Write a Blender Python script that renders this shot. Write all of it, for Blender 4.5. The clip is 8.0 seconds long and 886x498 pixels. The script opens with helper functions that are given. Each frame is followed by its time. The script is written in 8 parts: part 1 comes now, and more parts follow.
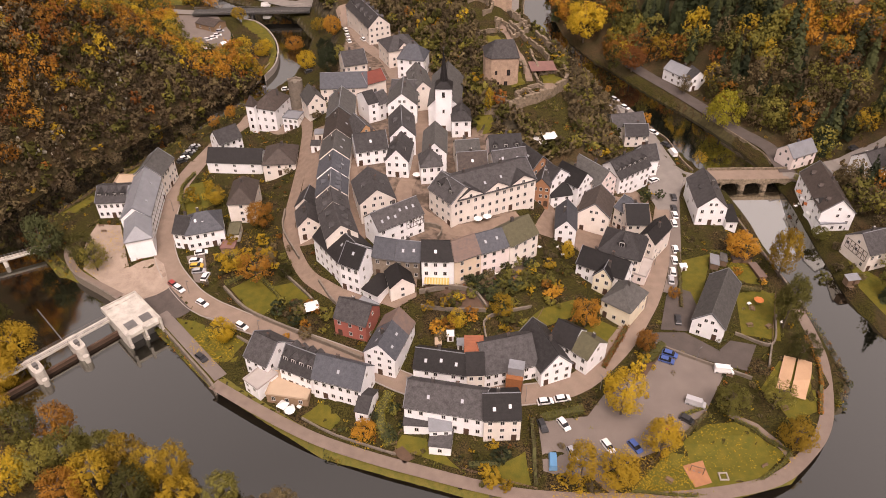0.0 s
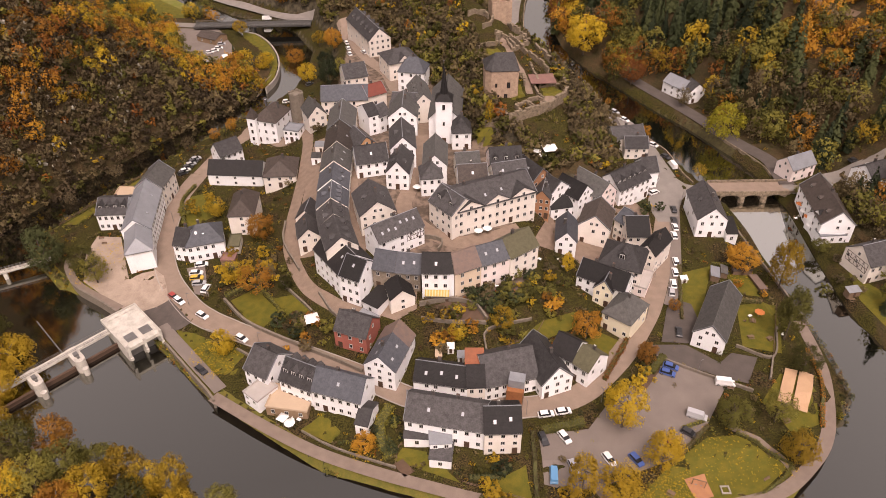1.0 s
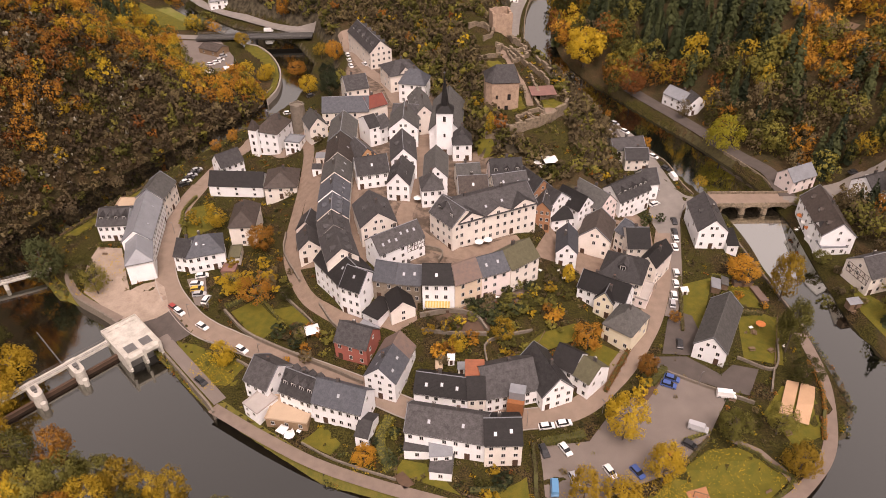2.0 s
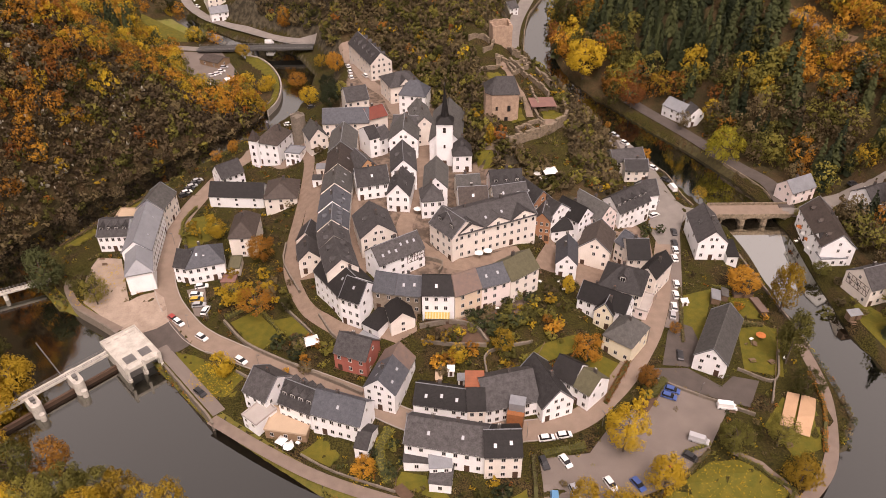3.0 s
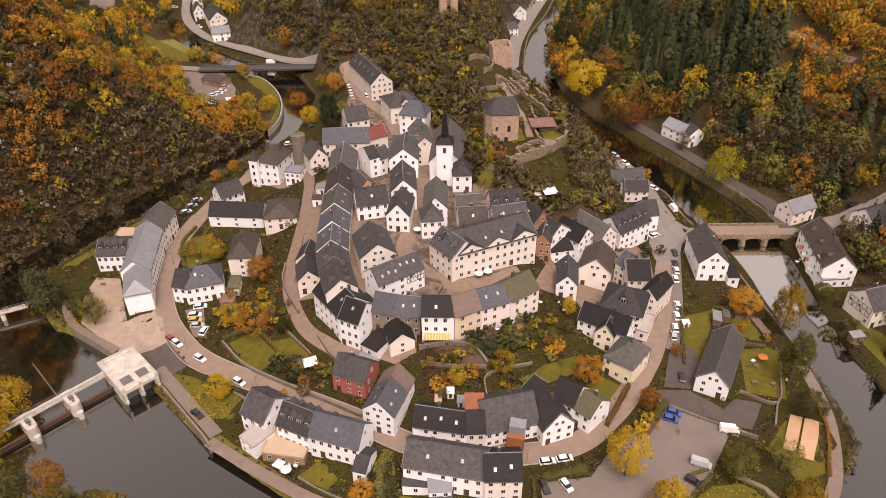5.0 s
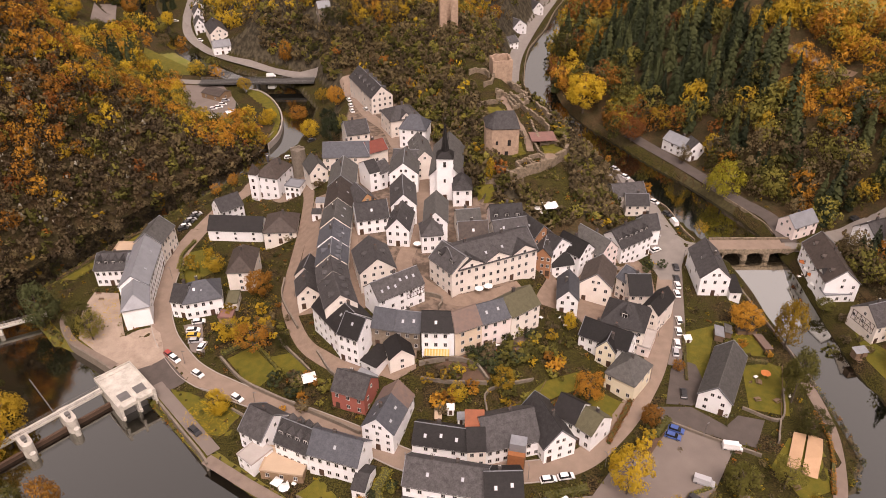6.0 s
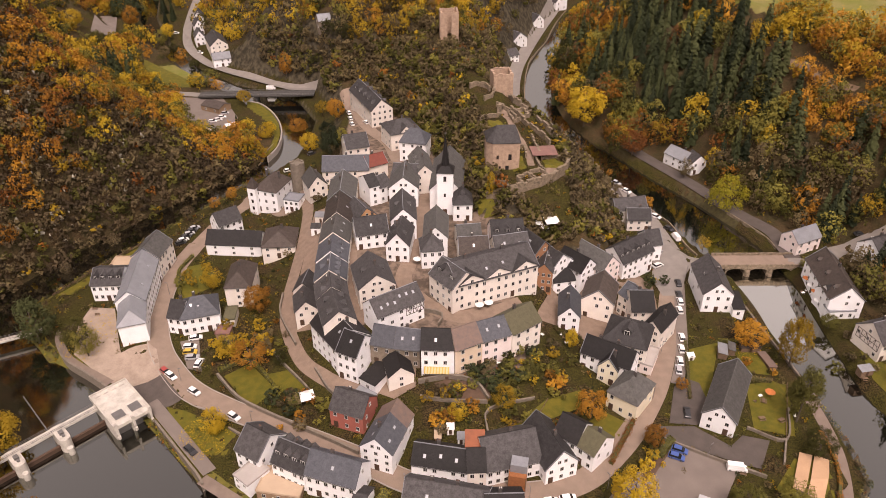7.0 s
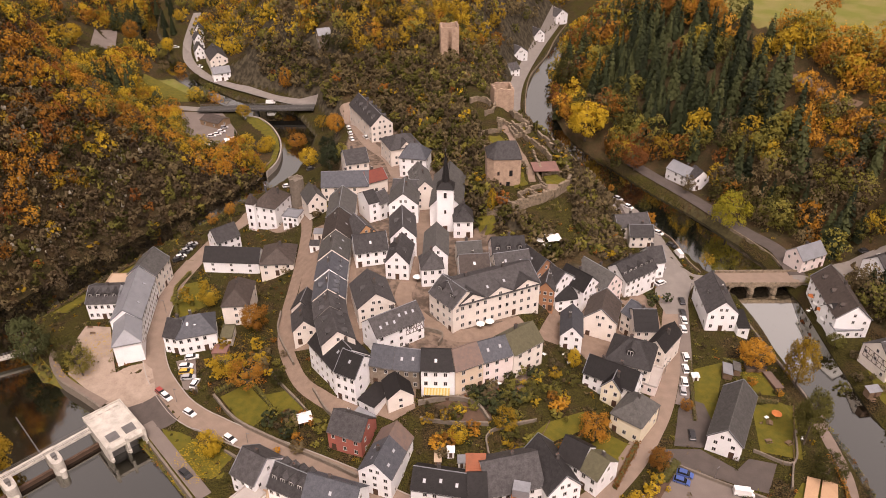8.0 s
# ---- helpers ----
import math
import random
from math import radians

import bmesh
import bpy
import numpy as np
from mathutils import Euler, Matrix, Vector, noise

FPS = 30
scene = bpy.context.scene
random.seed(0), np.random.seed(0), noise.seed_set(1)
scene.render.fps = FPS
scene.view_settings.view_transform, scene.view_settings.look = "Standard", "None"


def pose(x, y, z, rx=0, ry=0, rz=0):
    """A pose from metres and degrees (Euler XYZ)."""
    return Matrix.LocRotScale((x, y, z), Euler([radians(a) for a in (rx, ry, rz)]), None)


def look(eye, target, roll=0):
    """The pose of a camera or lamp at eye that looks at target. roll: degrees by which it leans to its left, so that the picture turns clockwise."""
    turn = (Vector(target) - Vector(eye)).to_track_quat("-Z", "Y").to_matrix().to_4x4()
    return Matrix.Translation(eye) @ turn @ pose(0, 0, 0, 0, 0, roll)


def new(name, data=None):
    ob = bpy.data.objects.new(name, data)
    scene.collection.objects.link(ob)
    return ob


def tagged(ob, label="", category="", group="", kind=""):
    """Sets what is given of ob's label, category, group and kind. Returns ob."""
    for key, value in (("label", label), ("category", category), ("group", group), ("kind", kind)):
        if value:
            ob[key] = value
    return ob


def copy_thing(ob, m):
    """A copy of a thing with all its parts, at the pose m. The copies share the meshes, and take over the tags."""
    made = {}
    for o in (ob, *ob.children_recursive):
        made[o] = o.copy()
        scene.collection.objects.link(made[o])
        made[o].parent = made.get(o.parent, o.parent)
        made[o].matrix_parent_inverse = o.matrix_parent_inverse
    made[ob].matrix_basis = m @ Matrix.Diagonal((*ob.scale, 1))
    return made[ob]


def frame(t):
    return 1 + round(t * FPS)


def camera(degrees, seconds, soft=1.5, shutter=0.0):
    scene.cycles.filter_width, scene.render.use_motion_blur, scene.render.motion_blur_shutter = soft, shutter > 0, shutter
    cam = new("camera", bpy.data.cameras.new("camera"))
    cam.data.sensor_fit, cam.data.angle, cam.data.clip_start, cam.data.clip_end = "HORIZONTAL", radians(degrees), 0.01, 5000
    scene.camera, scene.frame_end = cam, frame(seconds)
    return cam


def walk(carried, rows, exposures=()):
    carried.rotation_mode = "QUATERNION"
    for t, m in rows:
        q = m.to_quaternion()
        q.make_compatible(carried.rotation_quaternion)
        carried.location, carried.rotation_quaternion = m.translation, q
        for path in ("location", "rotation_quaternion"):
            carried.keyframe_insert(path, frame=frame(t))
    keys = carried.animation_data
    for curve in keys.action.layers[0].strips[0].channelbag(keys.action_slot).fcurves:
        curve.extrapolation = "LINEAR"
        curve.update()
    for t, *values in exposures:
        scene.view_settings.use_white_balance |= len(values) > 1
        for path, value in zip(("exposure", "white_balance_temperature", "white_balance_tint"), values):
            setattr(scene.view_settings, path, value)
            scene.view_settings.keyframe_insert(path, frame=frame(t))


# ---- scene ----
cam = camera(62.1, 8.0, soft=0.5)
PATH = [
    (0, (-0.101, -2.569, 157.74), (-0.1, -1.01, 156.487), -0.6),
    (0.5, (-0.154, -2.511, 157.753), (-0.153, -0.942, 156.512), -0.6),
    (1, (-0.16, -2.489, 157.779), (-0.159, -0.911, 156.552), -0.6),
    (1.5, (-0.149, -2.472, 157.791), (-0.149, -0.883, 156.575), -0.6),
    (3, (-0.109, -2.461, 157.837), (-0.109, -0.846, 156.657), -0.5),
    (3.5, (-0.065, -2.324, 157.856), (-0.065, -0.701, 156.688), -0.5),
    (4, (-0.027, -2.054, 157.878), (-0.027, -0.423, 156.72), -0.5),
    (5.5, (0.125, -0.68, 157.981), (0.124, 0.971, 156.853), -0.4),
    (6, (0.126, 0.263, 158.0), (0.125, 1.924, 156.887), -0.4),
    (6.5, (0.122, 1.63, 158.02), (0.121, 3.3, 156.919), -0.4),
    (7, (0.131, 3.335, 158.042), (0.13, 5.012, 156.952), -0.3),
    (7.5, (0.169, 5.253, 158.048), (0.169, 6.939, 156.972), -0.3),
    (8, (0.188, 7.197, 158.048), (0.186, 8.891, 156.984), -0.3),
]
walk(cam, [(t, look(eye, target, roll)) for t, eye, target, roll in PATH], exposures=[(0, 0.47, 7450, 30), (8, 0.47, 7450, 30)])

# ---- sky and sun: an overcast autumn day ----
sky_world = bpy.data.worlds.new("overcast_sky")
scene.world = sky_world
sky_world.use_nodes = True
wn, wl = sky_world.node_tree.nodes, sky_world.node_tree.links
sky = wn.new("ShaderNodeTexSky")
sky.sky_type, sky.sun_disc = "NISHITA", False
sky.sun_elevation, sky.sun_rotation = radians(58), radians(172)
sky.air_density, sky.dust_density = 1.0, 4.0
grey = wn.new("ShaderNodeHueSaturation")
grey.inputs["Saturation"].default_value = 0.04
wl.new(sky.outputs[0], grey.inputs["Color"])
wl.new(grey.outputs[0], wn["Background"].inputs["Color"])
wn["Background"].inputs["Strength"].default_value = 0.15
sun = new("sun", bpy.data.lights.new("sun", "SUN"))
sun.data.energy, sun.data.angle, sun.data.color = 1.5, radians(20), (1.0, 0.95, 0.88)
sun.matrix_world = look((0, 0, 300), (-16, 115, 78))

# ---- materials ----
MATS = {}


def material(name, base, second=None, size=1.0, rough_=0.85, bump_=0.3, fine=12.0, metal=0.0, vary=0.0, mix=0.5, courses=0.0, spec=0.3, sharp=.2):
    """A surface of two tones in stains of a given size, with grain and relief. vary: change from object to object. courses: height of rows."""
    if name in MATS:
        return MATS[name]
    m = bpy.data.materials.new(name)
    m.use_nodes = True
    n, l = m.node_tree.nodes, m.node_tree.links
    b = n["Principled BSDF"]
    b.inputs["Roughness"].default_value, b.inputs["Metallic"].default_value = rough_, metal
    b.inputs["Specular IOR Level"].default_value = spec
    second = second or tuple(c * .7 for c in base)
    co = n.new("ShaderNodeNewGeometry")
    big, small = n.new("ShaderNodeTexNoise"), n.new("ShaderNodeTexNoise")
    big.inputs["Scale"].default_value, small.inputs["Scale"].default_value = 1 / size, fine / size
    big.inputs["Detail"].default_value, small.inputs["Detail"].default_value = 4, 3
    l.new(co.outputs["Position"], big.inputs["Vector"])
    l.new(co.outputs["Position"], small.inputs["Vector"])
    ramp = n.new("ShaderNodeMapRange")
    ramp.inputs[1].default_value, ramp.inputs[2].default_value = mix - sharp, mix + sharp
    both = n.new("ShaderNodeMath")
    both.operation = "MULTIPLY_ADD"
    both.inputs[1].default_value = .45
    l.new(small.outputs["Fac"], both.inputs[0])
    half = n.new("ShaderNodeMath")
    half.operation = "MULTIPLY"
    half.inputs[1].default_value = .55
    l.new(big.outputs["Fac"], half.inputs[0])
    l.new(half.outputs[0], both.inputs[2])
    l.new(both.outputs[0], ramp.inputs[0])
    tone = n.new("ShaderNodeMix")
    tone.data_type = "RGBA"
    tone.inputs["A"].default_value, tone.inputs["B"].default_value = (*base, 1), (*second, 1)
    l.new(ramp.outputs[0], tone.inputs["Factor"])
    out = tone.outputs["Result"]
    if vary:
        info, hsv, rng = n.new("ShaderNodeObjectInfo"), n.new("ShaderNodeHueSaturation"), n.new("ShaderNodeMapRange")
        rng.inputs[3].default_value, rng.inputs[4].default_value = 1 - vary, 1 + vary
        l.new(info.outputs["Random"], rng.inputs[0])
        l.new(rng.outputs[0], hsv.inputs["Value"])
        l.new(out, hsv.inputs["Color"])
        out = hsv.outputs[0]
    l.new(out, b.inputs["Base Color"])
    relief = n.new("ShaderNodeBump")
    relief.inputs["Strength"].default_value, relief.inputs["Distance"].default_value = bump_, .05 * size
    l.new(small.outputs["Fac"], relief.inputs["Height"])
    last = relief
    if courses:
        wave, second_bump, apart = n.new("ShaderNodeTexWave"), n.new("ShaderNodeBump"), n.new("ShaderNodeSeparateXYZ")
        joined = n.new("ShaderNodeCombineXYZ")
        l.new(co.outputs["Position"], apart.inputs[0])
        l.new(apart.outputs["Z"], joined.inputs["X"])
        wave.wave_profile, wave.bands_direction = "SAW", "X"
        wave.inputs["Scale"].default_value, wave.inputs["Distortion"].default_value = .314 / courses, .4
        l.new(joined.outputs[0], wave.inputs["Vector"])
        second_bump.inputs["Strength"].default_value, second_bump.inputs["Distance"].default_value = .6, .05
        l.new(wave.outputs["Fac"], second_bump.inputs["Height"])
        l.new(relief.outputs[0], second_bump.inputs["Normal"])
        last = second_bump
    l.new(last.outputs[0], b.inputs["Normal"])
    MATS[name] = m
    return m


WALLS = {
    "white": material("white_render", (.84, .84, .835), (.67, .665, .65), 3.5, vary=.05, mix=.66),
    "cream": material("cream_render", (.76, .70, .63), (.61, .55, .48), 3.5, vary=.07, mix=.6),
    "pink": material("pink_render", (.80, .70, .66), (.66, .56, .52), 3.5, vary=.06, mix=.6),
    "yellow": material("yellow_render", (.76, .69, .52), (.64, .57, .43), 3.5, vary=.05, mix=.6),
    "tan": material("tan_render", (.72, .58, .43), (.58, .45, .33), 3, vary=.06),
    "red": material("red_render", (.42, .13, .09), (.30, .10, .08), 3, vary=.05),
    "orange": material("orange_render", (.62, .36, .18), (.50, .28, .14), 3, vary=.05),
    "brick": material("brick_render", (.40, .20, .10), (.28, .14, .08), 1.5, vary=.06),
    "stone": material("rubble_stone", (.30, .24, .18), (.15, .12, .09), 1.2, bump_=.8, vary=.08),
    "timber": material("weathered_timber", (.30, .20, .12), (.20, .13, .08), 1.0, vary=.08),
}
ROOFS = {
    "blue": material("blue_grey_slate", (.092, .097, .108), (.042, .044, .050), 1.1, rough_=.6, vary=.2, courses=.22, fine=3.2, sharp=.24, spec=.25),
    "slate": material("grey_slate", (.082, .077, .076), (.024, .022, .0215), 1.1, rough_=.65, vary=.4, courses=.22, fine=3.2, sharp=.24, spec=.22),
    "dark": material("dark_slate", (.024, .0215, .0205), (.010, .009, .0088), 1.1, rough_=.65, vary=.3, courses=.22, fine=3.2, sharp=.24, spec=.25),
    "zinc": material("grey_metal_sheet", (.24, .25, .265), (.16, .165, .175), 2.5, rough_=.45, vary=.1, courses=.5, spec=.5),
    "brown": material("brown_weathered_slate", (.085, .066, .055), (.028, .022, .019), 1.1, rough_=.7, vary=.2, courses=.22, fine=3.2, sharp=.24),
    "mossy": material("lichened_slate", (.115, .110, .102), (.042, .041, .038), 1.1, rough_=.8, vary=.2, courses=.22, fine=3.2, sharp=.24),
    "moss": material("moss_grown_slate", (.13, .12, .07), (.075, .068, .042), 1.1, rough_=.9, vary=.1, courses=.22, fine=3.2, sharp=.24),
    "rust": material("rusty_sheet_roof", (.20, .13, .10), (.12, .095, .085), 1.1, rough_=.7, courses=.5),
    "red": material("red_roof_tile", (.20, .055, .038), (.12, .04, .03), 2, vary=.1, courses=.3),
    "orange": material("orange_roof_tile", (.30, .10, .05), (.18, .07, .04), 2, vary=.1, courses=.3),
    "tan": material("tan_bitumen_roof", (.48, .36, .25), (.40, .30, .21), 3),
    "pink": material("pinkish_sheet_roof", (.26, .13, .105), (.15, .09, .078), 2),
    "terrace": material("grey_terrace_slab", (.42, .38, .35), (.34, .31, .28), 2),
}
FRAME = material("white_painted_frame", (.66, .64, .60), None, .5)
DARK_FRAME = material("brown_painted_frame", (.10, .06, .04), None, .5)
GLASS = material("window_glass", (.012, .013, .015), (.025, .025, .025), 3, rough_=.15, bump_=.05, spec=.4)
CHIMNEY = material("slate_clad_chimney", (.10, .088, .08), (.05, .045, .042), 1)
POT = material("dull_clay_pot", (.17, .09, .06), (.11, .06, .045), .4)
DOOR = material("dark_door_wood", (.09, .05, .03), None, .6)
ASPHALT = material("worn_asphalt", (.28, .21, .16), (.19, .14, .107), 3, bump_=.15, fine=20)
PALE_ROAD = material("pale_grey_asphalt", (.25, .225, .20), (.18, .16, .142), 3, bump_=.15, fine=20)
DARK_YARD = material("dark_worn_asphalt", (.105, .086, .074), (.065, .054, .047), 3, bump_=.15, fine=20)
LOT = material("grey_car_park_asphalt", (.20, .165, .142), (.145, .12, .103), 5, bump_=.15, fine=20)
PATH_MAT = material("pale_gravel_path", (.23, .175, .14), (.155, .118, .095), 2.5, bump_=.3, fine=25)
PAVING = material("pink_grey_paving", (.27, .195, .145), (.16, .115, .085), 2, fine=12)
KERB = material("kerb_stone", (.36, .32, .28), (.26, .23, .2), 1)
STONE = material("dry_stone_wall", (.24, .20, .155), (.12, .10, .08), .9, bump_=.9)
CASTLE = material("castle_rubble", (.28, .215, .15), (.10, .08, .055), 1.1, bump_=1.0, fine=5, sharp=.12)
KEEP = material("warm_castle_render", (.46, .325, .23), (.28, .195, .14), 1.3, bump_=.9, fine=5, sharp=.14)
CONCRETE = material("pale_concrete", (.58, .545, .48), (.36, .335, .29), 2.2, sharp=.15)
STEEL = material("dull_steel", (.22, .21, .20), (.13, .125, .12), 2, rough_=.5, metal=.4)
WOOD = material("grey_brown_wood", (.20, .13, .085), (.12, .08, .05), .8)
SAND = material("boules_sand", (.50, .32, .19), (.40, .25, .15), 3)
FORECOURT = material("forecourt_paving", (.38, .30, .235), (.25, .19, .145), 3, fine=9, sharp=.16)
LAWN = material("mown_lawn", (.070, .072, .006), (.135, .106, .010), 2.2, bump_=.8, fine=14, sharp=.13)
HEDGE = material("clipped_hedge", (.055, .065, .018), (.10, .085, .03), 1.2, bump_=1.0, fine=8)
BARK = material("bark", (.13, .10, .075), (.075, .06, .045), .5, bump_=.8)


def water_material(name, gleam):
    """Dark water under a mirroring skin; gleam: how much of the sky it gives back."""
    m = bpy.data.materials.new(name)
    m.use_nodes = True
    n, l = m.node_tree.nodes, m.node_tree.links
    n.remove(n["Principled BSDF"])
    body, gloss, mixed = n.new("ShaderNodeBsdfDiffuse"), n.new("ShaderNodeBsdfGlossy"), n.new("ShaderNodeMixShader")
    body.inputs["Color"].default_value = (.004, .0037, .003, 1)
    gloss.inputs["Roughness"].default_value = .06
    gloss.inputs["Color"].default_value = (.90, .90, .84, 1)
    facing, rise, co, waves, relief = (n.new("ShaderNode" + k) for k in ("LayerWeight", "MapRange", "NewGeometry", "TexNoise", "Bump"))
    facing.inputs["Blend"].default_value = .5
    for i, v in ((1, .20), (2, .44), (3, gleam * .52), (4, gleam)):
        rise.inputs[i].default_value = v
    l.new(facing.outputs["Facing"], rise.inputs[0])
    l.new(rise.outputs[0], mixed.inputs[0])
    waves.inputs["Scale"].default_value, relief.inputs["Strength"].default_value, relief.inputs["Distance"].default_value = .9, .05, .1
    l.new(co.outputs["Position"], waves.inputs["Vector"])
    l.new(waves.outputs["Fac"], relief.inputs["Height"])
    l.new(relief.outputs[0], gloss.inputs["Normal"])
    l.new(body.outputs[0], mixed.inputs[1])
    l.new(gloss.outputs[0], mixed.inputs[2])
    l.new(mixed.outputs[0], n["Material Output"].inputs["Surface"])
    return m


def ground_material():
    """Grass and garden soil, leaf litter under the woods, paving in the village and bare rock, each where its cover value says so."""
    m = bpy.data.materials.new("ground_cover")
    m.use_nodes = True
    n, l = m.node_tree.nodes, m.node_tree.links
    b = n["Principled BSDF"]
    b.inputs["Roughness"].default_value, b.inputs["Specular IOR Level"].default_value = .95, .1
    co = n.new("ShaderNodeNewGeometry")

    def noise_at(scale, detail=4):
        t = n.new("ShaderNodeTexNoise")
        t.inputs["Scale"].default_value, t.inputs["Detail"].default_value = scale, detail
        l.new(co.outputs["Position"], t.inputs["Vector"])
        return t.outputs["Fac"]

    def blend(fac, a, c, lo=.4, hi=.6):
        r, x = n.new("ShaderNodeMapRange"), n.new("ShaderNodeMix")
        r.inputs[1].default_value, r.inputs[2].default_value = lo, hi
        x.data_type = "RGBA"
        l.new(fac, r.inputs[0])
        l.new(r.outputs[0], x.inputs["Factor"])
        for socket, v in (("A", a), ("B", c)):
            if isinstance(v, tuple):
                x.inputs[socket].default_value = (*v, 1)
            else:
                l.new(v, x.inputs[socket])
        return x.outputs["Result"]

    def cover(name, spread=.5):
        a, add, sub = n.new("ShaderNodeAttribute"), n.new("ShaderNodeMath"), n.new("ShaderNodeMath")
        a.attribute_name = name
        add.operation, sub.operation = "MULTIPLY_ADD", "SUBTRACT"
        add.inputs[1].default_value = spread
        l.new(fine_noise, add.inputs[0])
        l.new(a.outputs["Fac"], add.inputs[2])
        l.new(add.outputs[0], sub.inputs[0])
        sub.inputs[1].default_value = spread / 2
        return sub.outputs[0]

    fine_noise = noise_at(.55)
    grass = blend(noise_at(.13), blend(noise_at(2.5), (.022, .019, .006), (.062, .054, .013), .42, .6), blend(noise_at(3.), (.085, .058, .024), (.012, .009, .005), .42, .56), .46, .62)
    litter = blend(noise_at(.2), blend(noise_at(2.2), (.045, .031, .016), (.085, .055, .026)), blend(noise_at(1.8), (.034, .028, .013), (.06, .048, .021)))
    paving = blend(noise_at(.4), (.20, .148, .112), (.09, .068, .052))
    rock = blend(noise_at(.35, 8), (.085, .07, .045), (.035, .03, .02))
    colour = blend(cover("wood"), grass, litter)
    colour = blend(cover("rock"), colour, rock)
    colour = blend(cover("paved", .2), colour, paving)
    meadow = blend(noise_at(.08), (.15, .155, .035), (.20, .175, .06))
    colour = blend(cover("meadow"), colour, meadow)
    l.new(colour, b.inputs["Base Color"])
    relief = n.new("ShaderNodeBump")
    relief.inputs["Strength"].default_value, relief.inputs["Distance"].default_value = .8, .35
    l.new(noise_at(1.3, 8), relief.inputs["Height"])
    l.new(relief.outputs[0], b.inputs["Normal"])
    return m


def leaf_material(name, dark, light, accent, sheer=.42):
    """Leaves whose tone changes from tree to tree and from tuft to tuft."""
    m = bpy.data.materials.new(name)
    m.use_nodes = True
    n, l = m.node_tree.nodes, m.node_tree.links
    b = n["Principled BSDF"]
    b.inputs["Roughness"].default_value, b.inputs["Specular IOR Level"].default_value = .8, .15
    geo, info, tint, add, frac, ramp = (n.new("ShaderNode" + k) for k in ("NewGeometry", "ObjectInfo", "Attribute", "Math", "Math", "ValToRGB"))
    tint.attribute_name = "tint"
    l.new(info.outputs["Random"], add.inputs[0])
    l.new(tint.outputs["Fac"], add.inputs[1])
    frac.operation = "FRACT"
    l.new(add.outputs[0], frac.inputs[0])
    spread = n.new("ShaderNodeMath")
    spread.operation = "MULTIPLY_ADD"
    spread.inputs[1].default_value = .9
    l.new(frac.outputs[0], spread.inputs[0])
    tuft = n.new("ShaderNodeMath")
    tuft.operation = "MULTIPLY"
    tuft.inputs[1].default_value = .1
    l.new(geo.outputs["Random Per Island"], tuft.inputs[0])
    l.new(tuft.outputs[0], spread.inputs[2])
    l.new(spread.outputs[0], ramp.inputs[0])
    through_leaf, both = n.new("ShaderNodeBsdfTranslucent"), n.new("ShaderNodeMixShader")
    both.inputs[0].default_value = sheer
    l.new(ramp.outputs[0], through_leaf.inputs["Color"])
    l.new(b.outputs[0], both.inputs[1])
    l.new(through_leaf.outputs[0], both.inputs[2])
    l.new(both.outputs[0], n["Material Output"].inputs["Surface"])
    ramp.color_ramp.elements[0].color, ramp.color_ramp.elements[1].color = (*dark, 1), (*accent, 1)
    ramp.color_ramp.elements[0].position, ramp.color_ramp.elements[1].position = .08, .95
    e = ramp.color_ramp.elements.new(.5)
    e.color = (*light, 1)
    l.new(ramp.outputs[0], b.inputs["Base Color"])
    return m


# the second water has its gleam raised to put in a brighter sky reflection
WATER, SKY_SHEEN = water_material("still_river_water", .42), water_material("sky_sheen_water", .95)
GROUND = ground_material()
LEAVES = {
    "yellow": leaf_material("yellow_autumn_leaves", (.28, .18, .022), (.48, .32, .032), (.62, .43, .038)),
    "orange": leaf_material("orange_autumn_leaves", (.27, .124, .026), (.47, .226, .034), (.61, .32, .042)),
    "brown": leaf_material("thinning_brown_leaves", (.095, .072, .040), (.165, .125, .066), (.24, .185, .09)),
    "olive": leaf_material("fading_green_leaves", (.055, .054, .016), (.145, .135, .034), (.30, .265, .058)),
    "green": leaf_material("dark_needles", (.020, .027, .013), (.042, .053, .022), (.085, .095, .036), .25),
    "bramble": leaf_material("dark_bramble_twigs", (.058, .042, .025), (.098, .070, .040), (.150, .110, .060), .3),
    "lime": leaf_material("yellow_green_leaves", (.21, .185, .02), (.37, .33, .034), (.50, .44, .045)),
    "rust": leaf_material("rusty_leaves", (.19, .074, .023), (.335, .134, .032), (.45, .20, .038)),
}

# ---- the lie of the land: a river loop round a rocky spur ----
# the river's middle line, from upstream round the loop: x, y, half width
RIVER = np.array([
    (-250, 660, 6), (-224, 570, 6), (-192, 502, 5), (-160, 457, 5), (-128, 424, 6), (-110, 411, 9),
    (-92, 392, 13), (-79, 370, 11), (-75.5, 347, 7.2), (-78, 327, 6.5), (-86, 312, 6.5), (-96.5, 299, 7), (-116.5, 270.5, 7.8),
    (-136.5, 239.5, 8.6), (-152, 212, 8.8), (-153, 190, 14), (-138, 169, 18), (-114, 150, 24), (-76, 119, 18.7),
    (-38, 96, 15.8), (6, 78, 19.5), (48, 72, 19.5), (95, 82, 21.5), (124, 112, 21.5), (127, 130, 16.5),
    (121, 148, 9.5), (118.5, 165, 8), (118.5, 190, 8.5), (118, 222, 10.5)])
